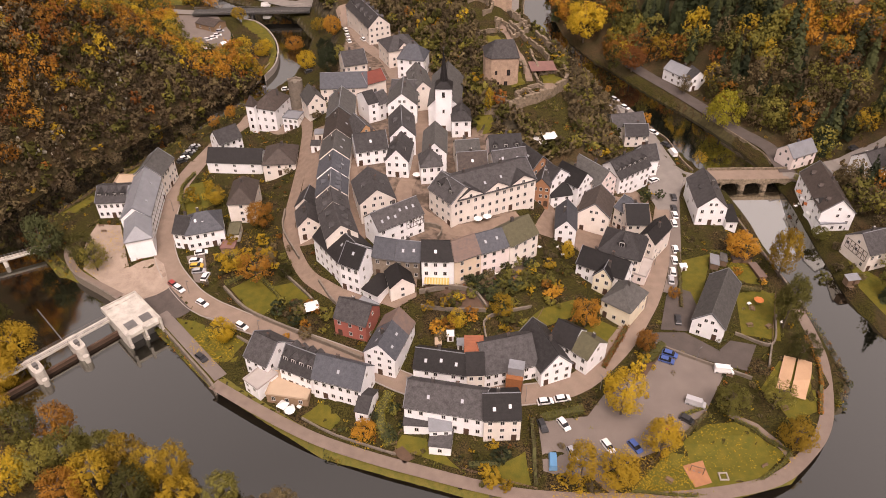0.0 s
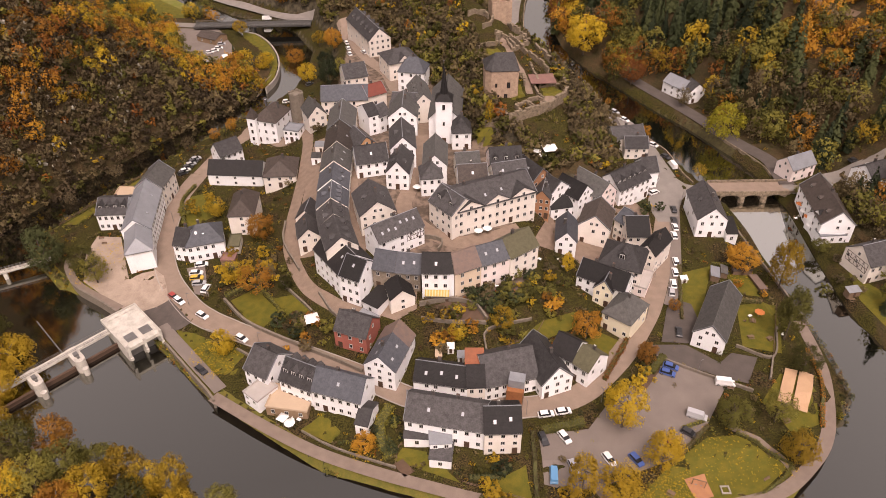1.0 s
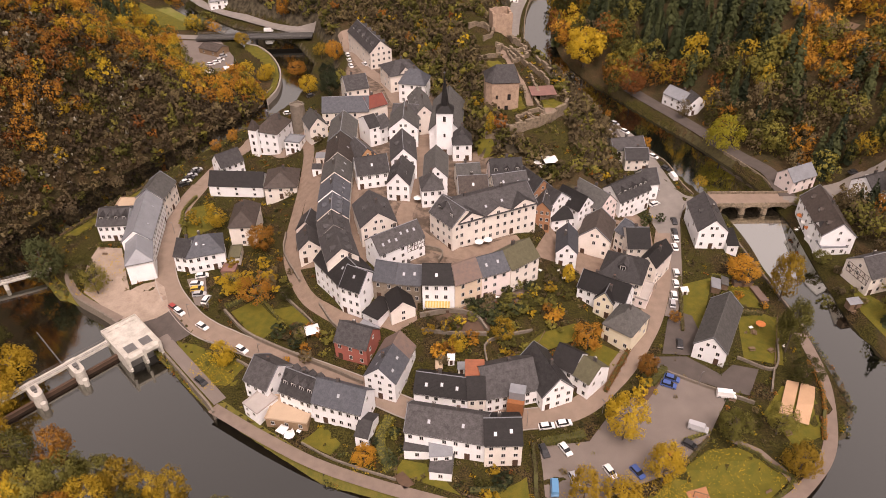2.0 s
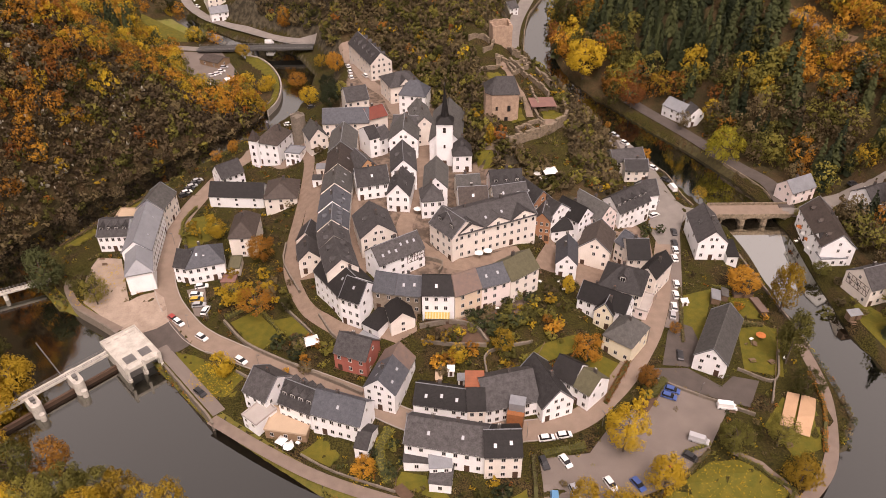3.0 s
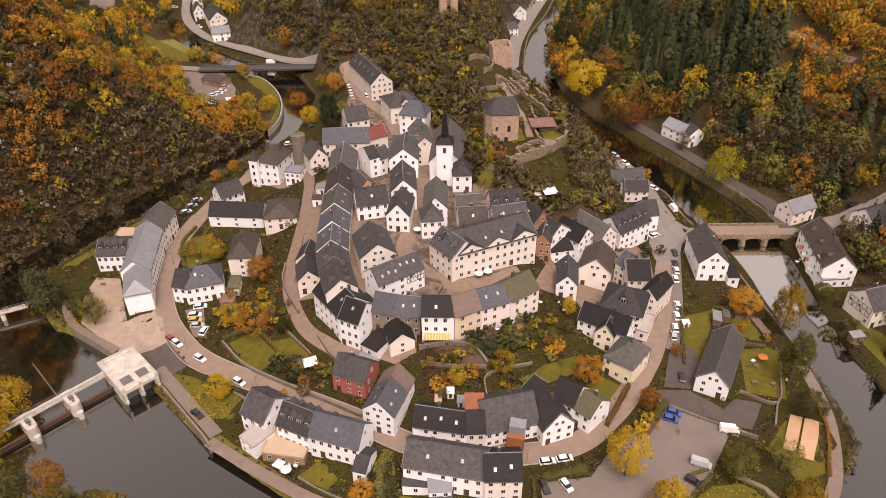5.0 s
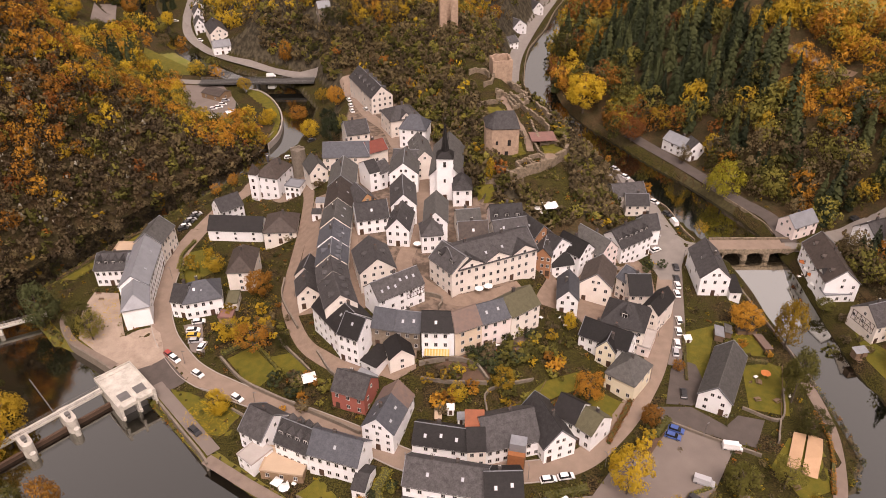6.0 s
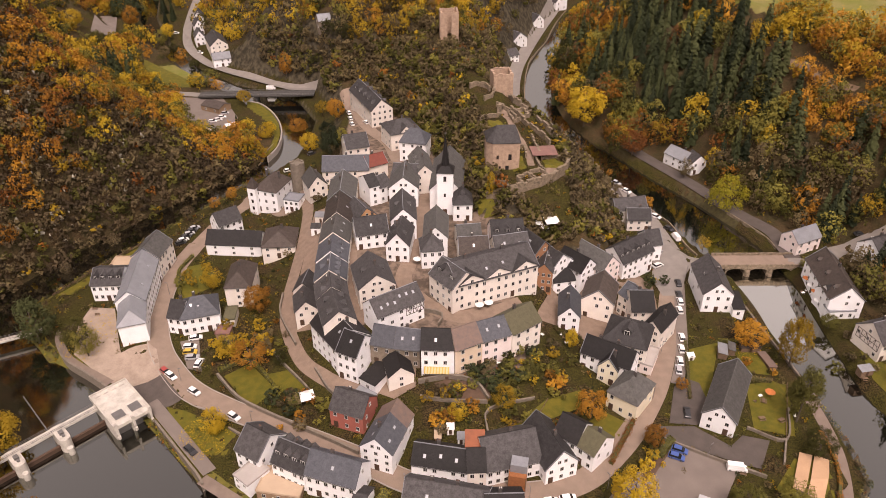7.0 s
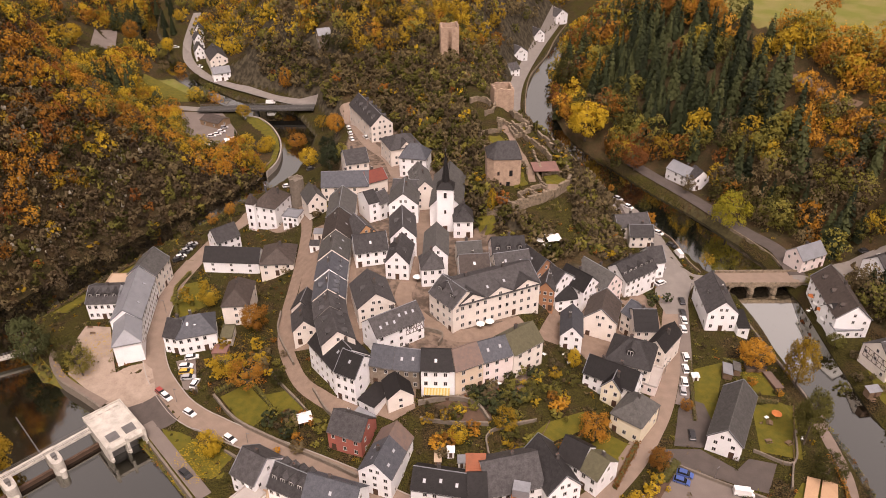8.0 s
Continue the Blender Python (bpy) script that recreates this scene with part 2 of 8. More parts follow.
RIVER_2 = np.array([
    (118, 222, 10.5), (113, 243, 12), (106.4, 262, 12.2), (98.6, 279, 11.3), (88, 300, 9.4), (80, 318, 8.5), (69, 341, 7.3), (60.5, 362, 7.5), (56.5, 382, 8),
    (55, 405, 8), (59, 442, 7), (66, 475, 6.2), (77, 509, 4.8), (86, 535, 4.8), (112, 590, 5), (150, 660, 5)])
RIVER = np.vstack([RIVER, RIVER_2[1:]])
# the two rises of the spur: x, y, height, half width of the top
MOUND = np.array([(10, 176, 12, 16), (2, 190, 15, 22), (-6, 222, 19, 26), (-14, 255, 18, 26), (-25, 300, 15, 20), (-35, 345, 13, 10)])
RIDGE = np.array([(43, 229, 25, 4), (34, 252, 30, 13), (31, 290, 33, 12), (18, 330, 37, 6), (8, 380, 41, 7), (-4, 410, 42, 9),
                  (-15, 460, 62, 14), (-25, 540, 92, 30)])


def along(px, py, line):
    """Distance to a line with values at its corners, and those values at the nearest place."""
    best = np.full(px.shape, 1e9)
    vals = np.zeros(px.shape + (line.shape[1] - 2,))
    for a, b in zip(line[:-1], line[1:]):
        vx, vy = b[0] - a[0], b[1] - a[1]
        k = np.clip(((px - a[0]) * vx + (py - a[1]) * vy) / (vx * vx + vy * vy), 0, 1)
        d = np.hypot(px - a[0] - k * vx, py - a[1] - k * vy)
        near = d < best
        best = np.where(near, d, best)
        vals = np.where(near[..., None], a[2:] + k[..., None] * (b[2:] - a[2:]), vals)
    return best, vals


def within(px, py, ring):
    """Whether a place lies inside a closed ring."""
    odd = np.zeros(px.shape, bool)
    for a, b in zip(ring, np.roll(ring, -1, 0)):
        if a[1] != b[1]:
            odd ^= ((a[1] > py) != (b[1] > py)) & (px < (b[0] - a[0]) * (py - a[1]) / (b[1] - a[1]) + a[0])
    return odd


def ease(x):
    x = np.clip(x, 0, 1)
    return x * x * (3 - 2 * x)


def bump(px, py, cx, cy, r):
    return np.exp(-((px - cx) ** 2 + (py - cy) ** 2) / (r * r))


def rough(px, py, size):
    """Smooth unevenness between -1 and 1 from a few waves."""
    q = 6.283 / size
    return (np.sin(q * (px + .6 * py)) + np.sin(q * (1.7 * py - .5 * px) + 1.3) + np.sin(q * (1.3 * px + 1.1 * py) * 1.9 + 4.1)
            + np.sin(q * (.4 * px - 2.3 * py) + 2.2)) / 4


def rock(px, py):
    """Height of the castle rock over the village ground, and the way out from its top."""
    d, v = along(px, py, RIVER)
    dm, vm = along(px, py, MOUND)
    dr, vr = along(px, py, RIDGE)
    mound = 4.8 + (vm[..., 0] - 4.8) * (1 - ease((dm - vm[..., 1]) / 34))
    ridge = vr[..., 0] - .85 * np.maximum(0, dr - vr[..., 1])
    return ridge - mound, dr - vr[..., 1], d - v[..., 0]


PLATEAU = 60


def land(px, py):
    px, py = np.asarray(px, float), np.asarray(py, float)
    d, v = along(px, py, RIVER)
    s = d - v[..., 0]                                   # metres from the water's edge
    spur = within(px, py, RIVER[:, :2])
    # on the spur
    ring = 2.4 + 2.4 * ease((s - 6) / 9)
    dm, vm = along(px, py, MOUND)
    mound = ring + (vm[..., 0] - 4.8) * (1 - ease((dm - vm[..., 1]) / 34))
    dr, vr = along(px, py, RIDGE)
    top = vr[..., 0] + 1.2 * rough(px, py, 23)
    ridge = top - .85 * np.maximum(0, dr - vr[..., 1]) + 1.5 * rough(px, py, 13) * ease((dr - vr[..., 1]) / 10)
    inner = np.maximum(ring, np.maximum(mound, ridge))
    inner = np.maximum(inner, 4.8 + 48 * bump(px, py, -50, 445, 44))          # the cliff over the upper road
    inner = np.maximum(inner, 4.8 + 44 * bump(px, py, -90, 470, 32))
    inner = np.minimum(inner, np.maximum(ring, 4.8 + (1.15 + .6 * ease((py - 380) / 20)) * (s - 12)))
        # across the water
    flat = 5 - 4 * ease((-px - 60) / 40) * (py > 190) + 25 * bump(px, py, -118, 380, 26) + 30 * bump(px, py, -160, 455, 30) + 22 * bump(px, py, 150, 232, 45) \
        + 16 * bump(px, py, 145, 180, 40) + 60 * bump(px, py, -215, 590, 60) + 12 * bump(px, py, 105, 320, 30) \
        + 10 * bump(px, py, 75, 400, 30) + 60 * bump(px, py, -120, 100, 60) + 12 * bump(px, py, 0, 40, 50) \
        + 13 * bump(px, py, 120, 262, 18) + 13 * bump(px, py, 106, 286, 16) + 10 * bump(px, py, 93, 306, 16)
    up = np.maximum(0, s - flat)
    cap = 118 + 90 * ease((-px - 60) / 40)
    steep = .62 + .42 * ease((px - 50) / 30) * (py > 200) + .56 * ease((-px - 60) / 40) * (py > 190) - .2 * bump(px, py, 200, 260, 120) + 1.3 * bump(px, py, -195, 235, 66) * (px < 0) + 1.2 * bump(px, py, -215, 225, 40) * (px < 0)
    hill = 3 + .9 * bump(px, py, 150, 235, 45) + cap * (1 - np.exp(-steep * up / cap)) + 4 * rough(px, py, 60) * ease(up / 40) + 1.5 * rough(px, py, 17) * ease(up / 10)
    # the left hill ends in a crest above a side valley
    fall = .95 * np.maximum(0, py - 298 - .35 * np.maximum(0, -px - 160)) * ease((-px - 80) / 20)
    side = 3 + .5 * np.maximum(0, -px - 232 - .1 * (py - 480)) + .35 * np.maximum(0, py - 560)
    hill = np.where(px < -80, np.maximum(hill - fall, np.minimum(hill, side)), hill)
    hill = np.where((px > 60) & (py > 200), np.minimum(hill, PLATEAU + rough(px, py, 70)), hill)      # a high meadow
    hill = np.where(py < 60, np.minimum(hill, 3 + .25 * up), hill)
    z = np.where(spur, inner, hill)
    bank = ease((s + 1.6) / 3.2)
    return np.where(s < 1.6, -2.2 + (np.minimum(z, 2.4) + 2.2) * bank, z)

# ---- mesh helpers ----
def part(name, bm, mat, parent=None, label="", place=None):
    """Links a bmesh as one mesh object, under a thing if one is given."""
    me = bpy.data.meshes.new(name)
    bm.to_mesh(me)
    bm.free()
    for m in mat if isinstance(mat, (list, tuple)) else [mat]:
        me.materials.append(m)
    return shared(name, me, parent, label, place)


def shared(name, me, parent=None, label="", place=None):
    """One more object on a mesh that is there."""
    ob = new(name, me)
    if parent is not None:
        ob.parent = parent
    if place is not None:
        ob.matrix_basis = place
    if label:
        ob["label"] = label
    return ob


def box(bm, x0, x1, y0, y1, z0, z1, m=None, mat=0):
    vs = [bm.verts.new(m @ Vector(p) if m else p) for p in
          ((x0, y0, z0), (x1, y0, z0), (x1, y1, z0), (x0, y1, z0), (x0, y0, z1), (x1, y0, z1), (x1, y1, z1), (x0, y1, z1))]
    for f in ((3, 2, 1, 0), (4, 5, 6, 7), (0, 1, 5, 4), (1, 2, 6, 5), (2, 3, 7, 6), (3, 0, 4, 7)):
        bm.faces.new([vs[i] for i in f]).material_index = mat
    return vs


def solid(bm, pts, faces, mat=0):
    vs = [bm.verts.new(p) for p in pts]
    for f in faces:
        bm.faces.new([vs[i] for i in f]).material_index = mat


def prism(bm, x, y, z0, z1, r0, r1, n=12, mat=0, turn=0.0, squash=1.0):
    """A round or many-sided body that may taper."""
    rings = []
    for z, r in ((z0, r0), (z1, r1)):
        rings.append([bm.verts.new((x + r * math.cos(6.2832 * i / n + turn), y + squash * r * math.sin(6.2832 * i / n + turn), z)) for i in range(n)]
                     if r > 1e-3 else [bm.verts.new((x, y, z))])
    a, b = rings
    for i in range(n):
        j = (i + 1) % n
        bm.faces.new([a[i], a[j], b[j], b[i]] if len(b) > 1 else [a[i], a[j], b[0]]).material_index = mat
    bm.faces.new(a[::-1]).material_index = mat
    if len(b) > 1:
        bm.faces.new(b).material_index = mat


def slab(bm, quad, thick, mat=0):
    """A plate of a given thickness below four corners in order."""
    a, b, c, d = (Vector(p) for p in quad)
    n = (b - a).cross(d - a).normalized() * thick
    pts = [a, b, c, d, a - n, b - n, c - n, d - n]
    solid(bm, pts, ((0, 1, 2, 3), (7, 6, 5, 4), (0, 4, 5, 1), (1, 5, 6, 2), (2, 6, 7, 3), (3, 7, 4, 0)), mat)


def ground_at(x, y):
    return float(land(np.array([x]), np.array([y]))[0])


PIECES = {}


def window_meshes(w, h, frame_mat=FRAME):
    """Frame with a mullion, sill and pane of a window, shared by all windows of that size."""
    key = (round(w, 2), round(h, 2), frame_mat.name)
    if key not in PIECES:
        bm = bmesh.new()
        t = .07
        box(bm, -w / 2 - t, -w / 2, -.09, .02, -h / 2, h / 2)
        box(bm, w / 2, w / 2 + t, -.09, .02, -h / 2, h / 2)
        box(bm, -w / 2 - t, w / 2 + t, -.09, .02, h / 2, h / 2 + t)
        box(bm, -w / 2 - t - .06, w / 2 + t + .06, -.16, .02, -h / 2 - t, -h / 2)
        box(bm, -.035, .035, -.06, .02, -h / 2, h / 2)
        me = bpy.data.meshes.new("window")
        bm.to_mesh(me)
        bm.free()
        me.materials.append(frame_mat)
        bm = bmesh.new()
        box(bm, -w / 2, w / 2, -.03, .02, -h / 2, h / 2)
        mp = bpy.data.meshes.new("pane")
        bm.to_mesh(mp)
        bm.free()
        mp.materials.append(GLASS)
        PIECES[key] = (me, mp)
    return PIECES[key]


def window(parent, m, w=.95, h=1.35, frame_mat=FRAME):
    fm, pm = window_meshes(w, h, frame_mat)
    ob = shared("window", fm, parent, place=m)
    shared("pane", pm, ob)
    return ob


COLOURS = {"white": "white-rendered", "cream": "cream-rendered", "pink": "pale pink rendered", "yellow": "pale yellow rendered", "tan": "tan-rendered",
           "red": "red-painted", "orange": "orange-rendered", "brick": "orange-brown rendered", "stone": "brown rubble-stone", "timber": "weathered timber"}
COVERS = {"slate": "grey slate roof", "blue": "blue-grey slate roof", "dark": "near-black slate roof", "zinc": "pale grey metal roof", "brown": "brown weathered roof", "mossy": "lichen-spotted slate roof",
          "moss": "moss-grown roof", "rust": "rust-streaked sheet roof", "red": "red tiled roof", "orange": "orange tiled roof", "tan": "flat tan roof",
          "pink": "pinkish sheet roof", "terrace": "flat terrace roof"}
FORMS = {"p": "gabled", "g": "gable-fronted", "h": "hipped", "f": "flat-topped", "l": "lean-to"}
rng = random.Random(7)
HOUSE_SPOTS, ROAD_LINES, OPEN_RINGS = [], [], []


def house(x, y, z, w, d, h, rot, rise, form, wall, roof, cols=3, dormers=0, skylights=0, chimneys=0, gables=0, back=0, big=1.0, kl=0.0, kr=0.0, behind=False, gable=(2.6, 2.5)):
    """A house whose front, w wide, looks towards -y before it is turned; h: height of the eaves; form: p ridge along the front, g gable in
    front, h hipped, l single slope rising to the back, f flat;
    kl, kr: slant of the two ends where houses of a curved row meet; behind: windows at the back too; gable: half width and rise of front gables."""
    small = h < 4.7 or w < 5
    ob = new("house" if not small else "outbuilding")
    ob.matrix_basis = pose(x, y, z, 0, 0, rot)
    ca, sa = math.cos(radians(rot)), math.sin(radians(rot))
    for q in np.linspace(-.5, .5, 4):
        along_x = w >= d
        u, v = (q * (w - d), 0) if along_x else (0, q * (d - w))
        HOUSE_SPOTS.append((x + u * ca - v * sa, y + u * sa + v * ca, min(w, d) * .62))
    extra = ", dormers" if dormers else ", skylights" if skylights else ""
    tagged(ob, f"{COLOURS[wall]} {FORMS[form]} {'outbuilding' if small else 'village house'} with a {COVERS[roof]}{extra}",
           "outbuilding" if small else "house", "village houses")
    a, b, over, th = w / 2, d / 2, .32, .16
    under = -3.0
    # walls
    bm = bmesh.new()
    if form == "p":
        xl, xr = kl * b, kr * b
        solid(bm, [(-a - xl, -b, under), (a - xr, -b, under), (a + xr, b, under), (-a + xl, b, under), (-a - xl, -b, h), (a - xr, -b, h), (a + xr, b, h), (-a + xl, b, h), (-a, 0, h + rise), (a, 0, h + rise)],
              ((0, 1, 5, 4), (2, 3, 7, 6), (1, 2, 6, 9, 5), (3, 0, 4, 8, 7), (4, 5, 9, 8), (6, 7, 8, 9), (3, 2, 1, 0)))
    elif form == "g":
        solid(bm, [(-a, -b, under), (a, -b, under), (a, b, under), (-a, b, under), (-a, -b, h), (a, -b, h), (a, b, h), (-a, b, h), (0, -b, h + rise), (0, b, h + rise)],
              ((0, 1, 5, 8, 4), (2, 3, 7, 9, 6), (1, 2, 6, 5), (3, 0, 4, 7), (4, 8, 9, 7), (5, 6, 9, 8), (3, 2, 1, 0)))
    elif form == "l":
        solid(bm, [(-a, -b, under), (a, -b, under), (a, b, under), (-a, b, under), (-a, -b, h), (a, -b, h), (a, b, h + rise), (-a, b, h + rise)],
              ((3, 2, 1, 0), (4, 5, 6, 7), (0, 1, 5, 4), (1, 2, 6, 5), (2, 3, 7, 6), (3, 0, 4, 7)))
    else:
        box(bm, -a, a, -b, b, under, h)
    part("wall", bm, WALLS[wall], ob)
    # roof
    bm = bmesh.new()
    lift = .1 + th

    def drop(run, half):
        return h + lift - rise * run / half

    if form == "p":
        e = drop(over, b)
        for s in (1, -1):
            yo, ol, orr = -s * (b + over), 0 if kl else over * .6, 0 if kr else over * .6
            slab(bm, [(-a - ol + kl * yo, yo, e), (a + orr + kr * yo, yo, e), (a + orr, 0, h + rise + lift), (-a - ol, 0, h + rise + lift)][::s], th)
    elif form == "g":
        e = drop(over, a)
        for s in (1, -1):
            slab(bm, [(-s * (a + over), b + over * .6, e), (-s * (a + over), -b - over * .6, e), (0, -b - over * .6, h + rise + lift), (0, b + over * .6, h + rise + lift)][::s], th)
    elif form == "h":
        A, B, e = a + over, b + over, h + .02
        if a >= b:
            r = a - b * .75
            top = [(-r, 0, h + rise), (r, 0, h + rise)]
        else:
            r = b - a * .75
            top = [(0, -r, h + rise), (0, r, h + rise)]
        pts = [(-A, -B, e), (A, -B, e), (A, B, e), (-A, B, e), *top, (-A, -B, e - .16), (A, -B, e - .16), (A, B, e - .16), (-A, B, e - .16)]
        faces = ((0, 1, 5, 4), (1, 2, 5), (2, 3, 4, 5), (3, 0, 4)) if a >= b else ((0, 1, 4), (1, 2, 5, 4), (2, 3, 5), (3, 0, 4, 5))
        solid(bm, pts, (*faces, (6, 7, 1, 0), (7, 8, 2, 1), (8, 9, 3, 2), (9, 6, 0, 3), (9, 8, 7, 6)))
    elif form == "l":
        e = rise * over / (2 * b)
        slab(bm, [(-a - .2, -b - over, h - e + lift), (a + .2, -b - over, h - e + lift), (a + .2, b + .15, h + rise + lift), (-a - .2, b + .15, h + rise + lift)], th)
    else:
        box(bm, -a - .15, a + .15, -b - .15, b + .15, h + .004, h + .16)
        for x0, x1, y0, y1 in ((-a - .15, a + .15, -b - .15, -b + .1), (-a - .15, a + .15, b - .1, b + .15), (-a - .15, -a + .1, -b + .1, b - .1), (a - .1, a + .15, -b + .1, b - .1)):
            box(bm, x0, x1, y0, y1, h + .16, h + .16 + rise)
    roof_ob = part("roof", bm, ROOFS[roof], ob)
    # ridge and verge caps
    if form in "pg" and not small:
        bm = bmesh.new()
        R, E = h + rise + lift, drop(over, b if form == "p" else a)
        turn = Matrix() if form == "p" else Matrix.Rotation(math.pi / 2, 4, "Z")
        A, B = (a + over * .6, b + over) if form == "p" else (b + over * .6, a + over)
        box(bm, -A, A, -.11, .11, R - .08, R + .06, turn)
        part("ridge_cap", bm, ROOFS["zinc"] if rng.random() < .3 else ROOFS[roof], ob)
        if rng.random() < .4 and not kl and not kr:
            for sx in (1, -1):
                bm = bmesh.new()
                for sy in (1, -1):
                    q = [(sx * A - .05, sy * B, E + .04), (sx * A + .07, sy * B, E + .04), (sx * A + .07, 0, R + .04), (sx * A - .05, 0, R + .04)]
                    slab(bm, [turn @ Vector(p) for p in q][::sy], .2)
                part("verge_board", bm, ROOFS["zinc"], ob)
    # gutters along the eaves
    if form in "pgh" and not small:
        for s in (1, -1):
            bm = bmesh.new()
            if form == "g":
                box(bm, s * (a + over) - .08, s * (a + over) + .08, -b, b, drop(over, a) - .28, drop(over, a) - .14)
            else:
                g = drop(over, b) if form == "p" else h + .02
                box(bm, -a, a, s * (b + over) - .08, s * (b + over) + .08, g - .28, g - .14)
            part("gutter", bm, STEEL, ob)
    # windows, storey by storey; the front's ground floor has a door
    floors = max(1, round(h / 2.9))
    storey = h / floors
    door_at = rng.randrange(max(1, cols)) if floors > 0 and cols > 1 else -1
    for k in range(floors):
        for i in range(cols):
            px = -a + w * (i + .5) / cols
            if k == 0 and i == door_at and not small:
                bm = bmesh.new()
                box(bm, -.55, .55, -.07, .02, 0, 2.1)
                box(bm, -.68, .68, -.05, .02, 0, 2.25)
                part("door", bm, DOOR, ob, place=pose(px, -b, .05))
                continue
            if w / cols > 1.25 and rng.random() < .93:
                window(ob, pose(px, -b, storey * (k + .56)), min(.9, w / cols * .45), min(1.25, storey * .42))
            if behind and w / cols > 1.25 and rng.random() < .8:
                window(ob, pose(-px, b, storey * (k + .56), 0, 0, 180), min(.9, w / cols * .45), min(1.25, storey * .42))
        n = max(1, round(d / 4.2)) if not small else 1
        for s in (-1, 1):
            for i in range(n):
                if rng.random() < .6 and form != "l" and not (kl if s < 0 else kr):
                    window(ob, pose(s * a, -b + d * (i + .5) / n, storey * (k + .56), 0, 0, 90 * s), .8, min(1.15, storey * .4))
    if rise > 3 and not small:
        if form == "g" and cols:
            for px in ((-.9, .9) if w > 8 else (0,)):
                window(ob, pose(px, -b, h + rise * .3), .8, 1.0)
        if form == "p":
            for s in (-1, 1):
                window(ob, pose(s * a, 0, h + rise * .3, 0, 0, 90 * s), .8, 1.0)
    # dormers on the slopes
    slope_run, slope_len = (a, d) if form == "g" else (b, w)
    for i in range(dormers + back):
        if i >= dormers:
            m = pose(a - w * (i - dormers + .5) / back, b * .62, h + rise * .38, 0, 0, 180)
        elif form == "g":
            s = 1 if i % 2 else -1
            p = -b + d * (i // 2 + .7) / ((dormers + 1) // 2 + .4)
            m = pose(s * a * .62, p, h + rise * .38, 0, 0, 90 * s)
        else:
            m = pose((-a + w * (i + .5) / dormers) * (.5 if form == 'h' else 1), -b * .62, h + rise * .38)
        m = m @ Matrix.Scale(big, 4)
        bm = bmesh.new()
        deep = slope_run * .55 / big
        solid(bm, [(-.7, 0, -.55), (.7, 0, -.55), (.7, deep, -.55), (-.7, deep, -.55), (-.7, 0, 1.05), (.7, 0, 1.05), (.7, deep, 1.05), (-.7, deep, 1.05), (0, 0, 1.65), (0, deep, 1.65)],
              ((0, 1, 5, 8, 4), (1, 2, 6, 5), (3, 0, 4, 7), (2, 3, 7, 9, 6), (4, 8, 9, 7), (5, 6, 9, 8)))
        dm = part("dormer", bm, ROOFS["dark" if roof == "dark" else "slate"], ob, place=m)
        bm = bmesh.new()
        for s in (1, -1):
            slab(bm, [(-s * .92, deep, .92), (-s * .92, -.18, .92), (0, -.18, 1.78), (0, deep, 1.78)][::s], .09)
        part("dormer_roof", bm, ROOFS[roof], dm)
        window(dm, pose(0, -.005, .35), .8, 1.05)
    for i in range(skylights):
        s = 1 if (form == "g" and i % 2) else -1
        t = rng.uniform(.35, .62)
        if form == "g":
            ang = math.degrees(math.atan2(rise, a))
            m = pose(s * a * (1 - t), -b + d * (i // 2 + .6) / ((skylights + 1) // 2 + .2), h + rise * t + lift + .03, 0, s * ang, 0)
        else:
            ang = math.degrees(math.atan2(rise, b * (.75 if form == "h" else 1)))
            spread = .55 if form == "h" else .85
            m = pose((-a + w * (i + .5) / skylights) * spread, -b * (1 - t), h + rise * t + (lift if form == "p" else .02) + .03, math.degrees(math.atan2(rise, b)), 0, 0)
        bm = bmesh.new()
        box(bm, -.40, .40, -.55, .55, -.08, .05)
        sk = part("skylight", bm, STEEL, ob, place=m)
        bm = bmesh.new()
        box(bm, -.31, .31, -.46, .46, .05, .07)
        part("pane", bm, MATS["pale_glass"], sk)
    if not chimneys and not small and form in "pgh" and rng.random() < .6:
        chimneys = 1
    for i in range(chimneys):
        f = (i + .5) / chimneys - .5 + rng.uniform(-.12, .12)
        cx, cy = (f * w * .8, rng.uniform(.3, 1.0)) if form in "ph" else (rng.choice((-.8, .8)), f * d * .8)
        bm = bmesh.new()
        box(bm, -.42, .42, -.32, .32, -1.6, .95)
        box(bm, -.5, .5, -.4, .4, .95, 1.07)
        ch = part("chimney", bm, CHIMNEY, ob, place=pose(cx, cy, h + rise + .1))
        pale = rng.random() < .6
        for k in (-.2, .2):
            bm = bmesh.new()
            prism(bm, k, 0, 1.07, 1.4, .13, .11, 8)
            part("chimney_pot", bm, POT if pale else FRAME, ch)
    for i in range(gables):
        gx = (i + .5) / gables * w - a
        gw, gh = min(gable[0], w * .3), gable[1]
        bm = bmesh.new()
        solid(bm, [(-gw, -b - .06, h - .6), (gw, -b - .06, h - .6), (gw, -b - .06, h + .4), (-gw, -b - .06, h + .4), (0, -b - .06, h + gh + .4), (0, -b * .1, h + gh + .4), (gw, -b * .5, h + .4), (-gw, -b * .5, h + .4), (gw, -b * .5, h - .6), (-gw, -b * .5, h - .6)],
              ((0, 1, 2, 4, 3), (1, 8, 6, 2), (9, 0, 3, 7)))
        part("gable_wall", bm, WALLS[wall], ob, place=pose(gx, 0, 0))
        bm = bmesh.new()
        for s in (1, -1):
            slab(bm, [(-s * (gw + .25), -b * .45, h + .35), (-s * (gw + .25), -b - .3, h + .35), (0, -b - .3, h + gh + .65), (0, -b * .1, h + gh + .65)][::s], .12)
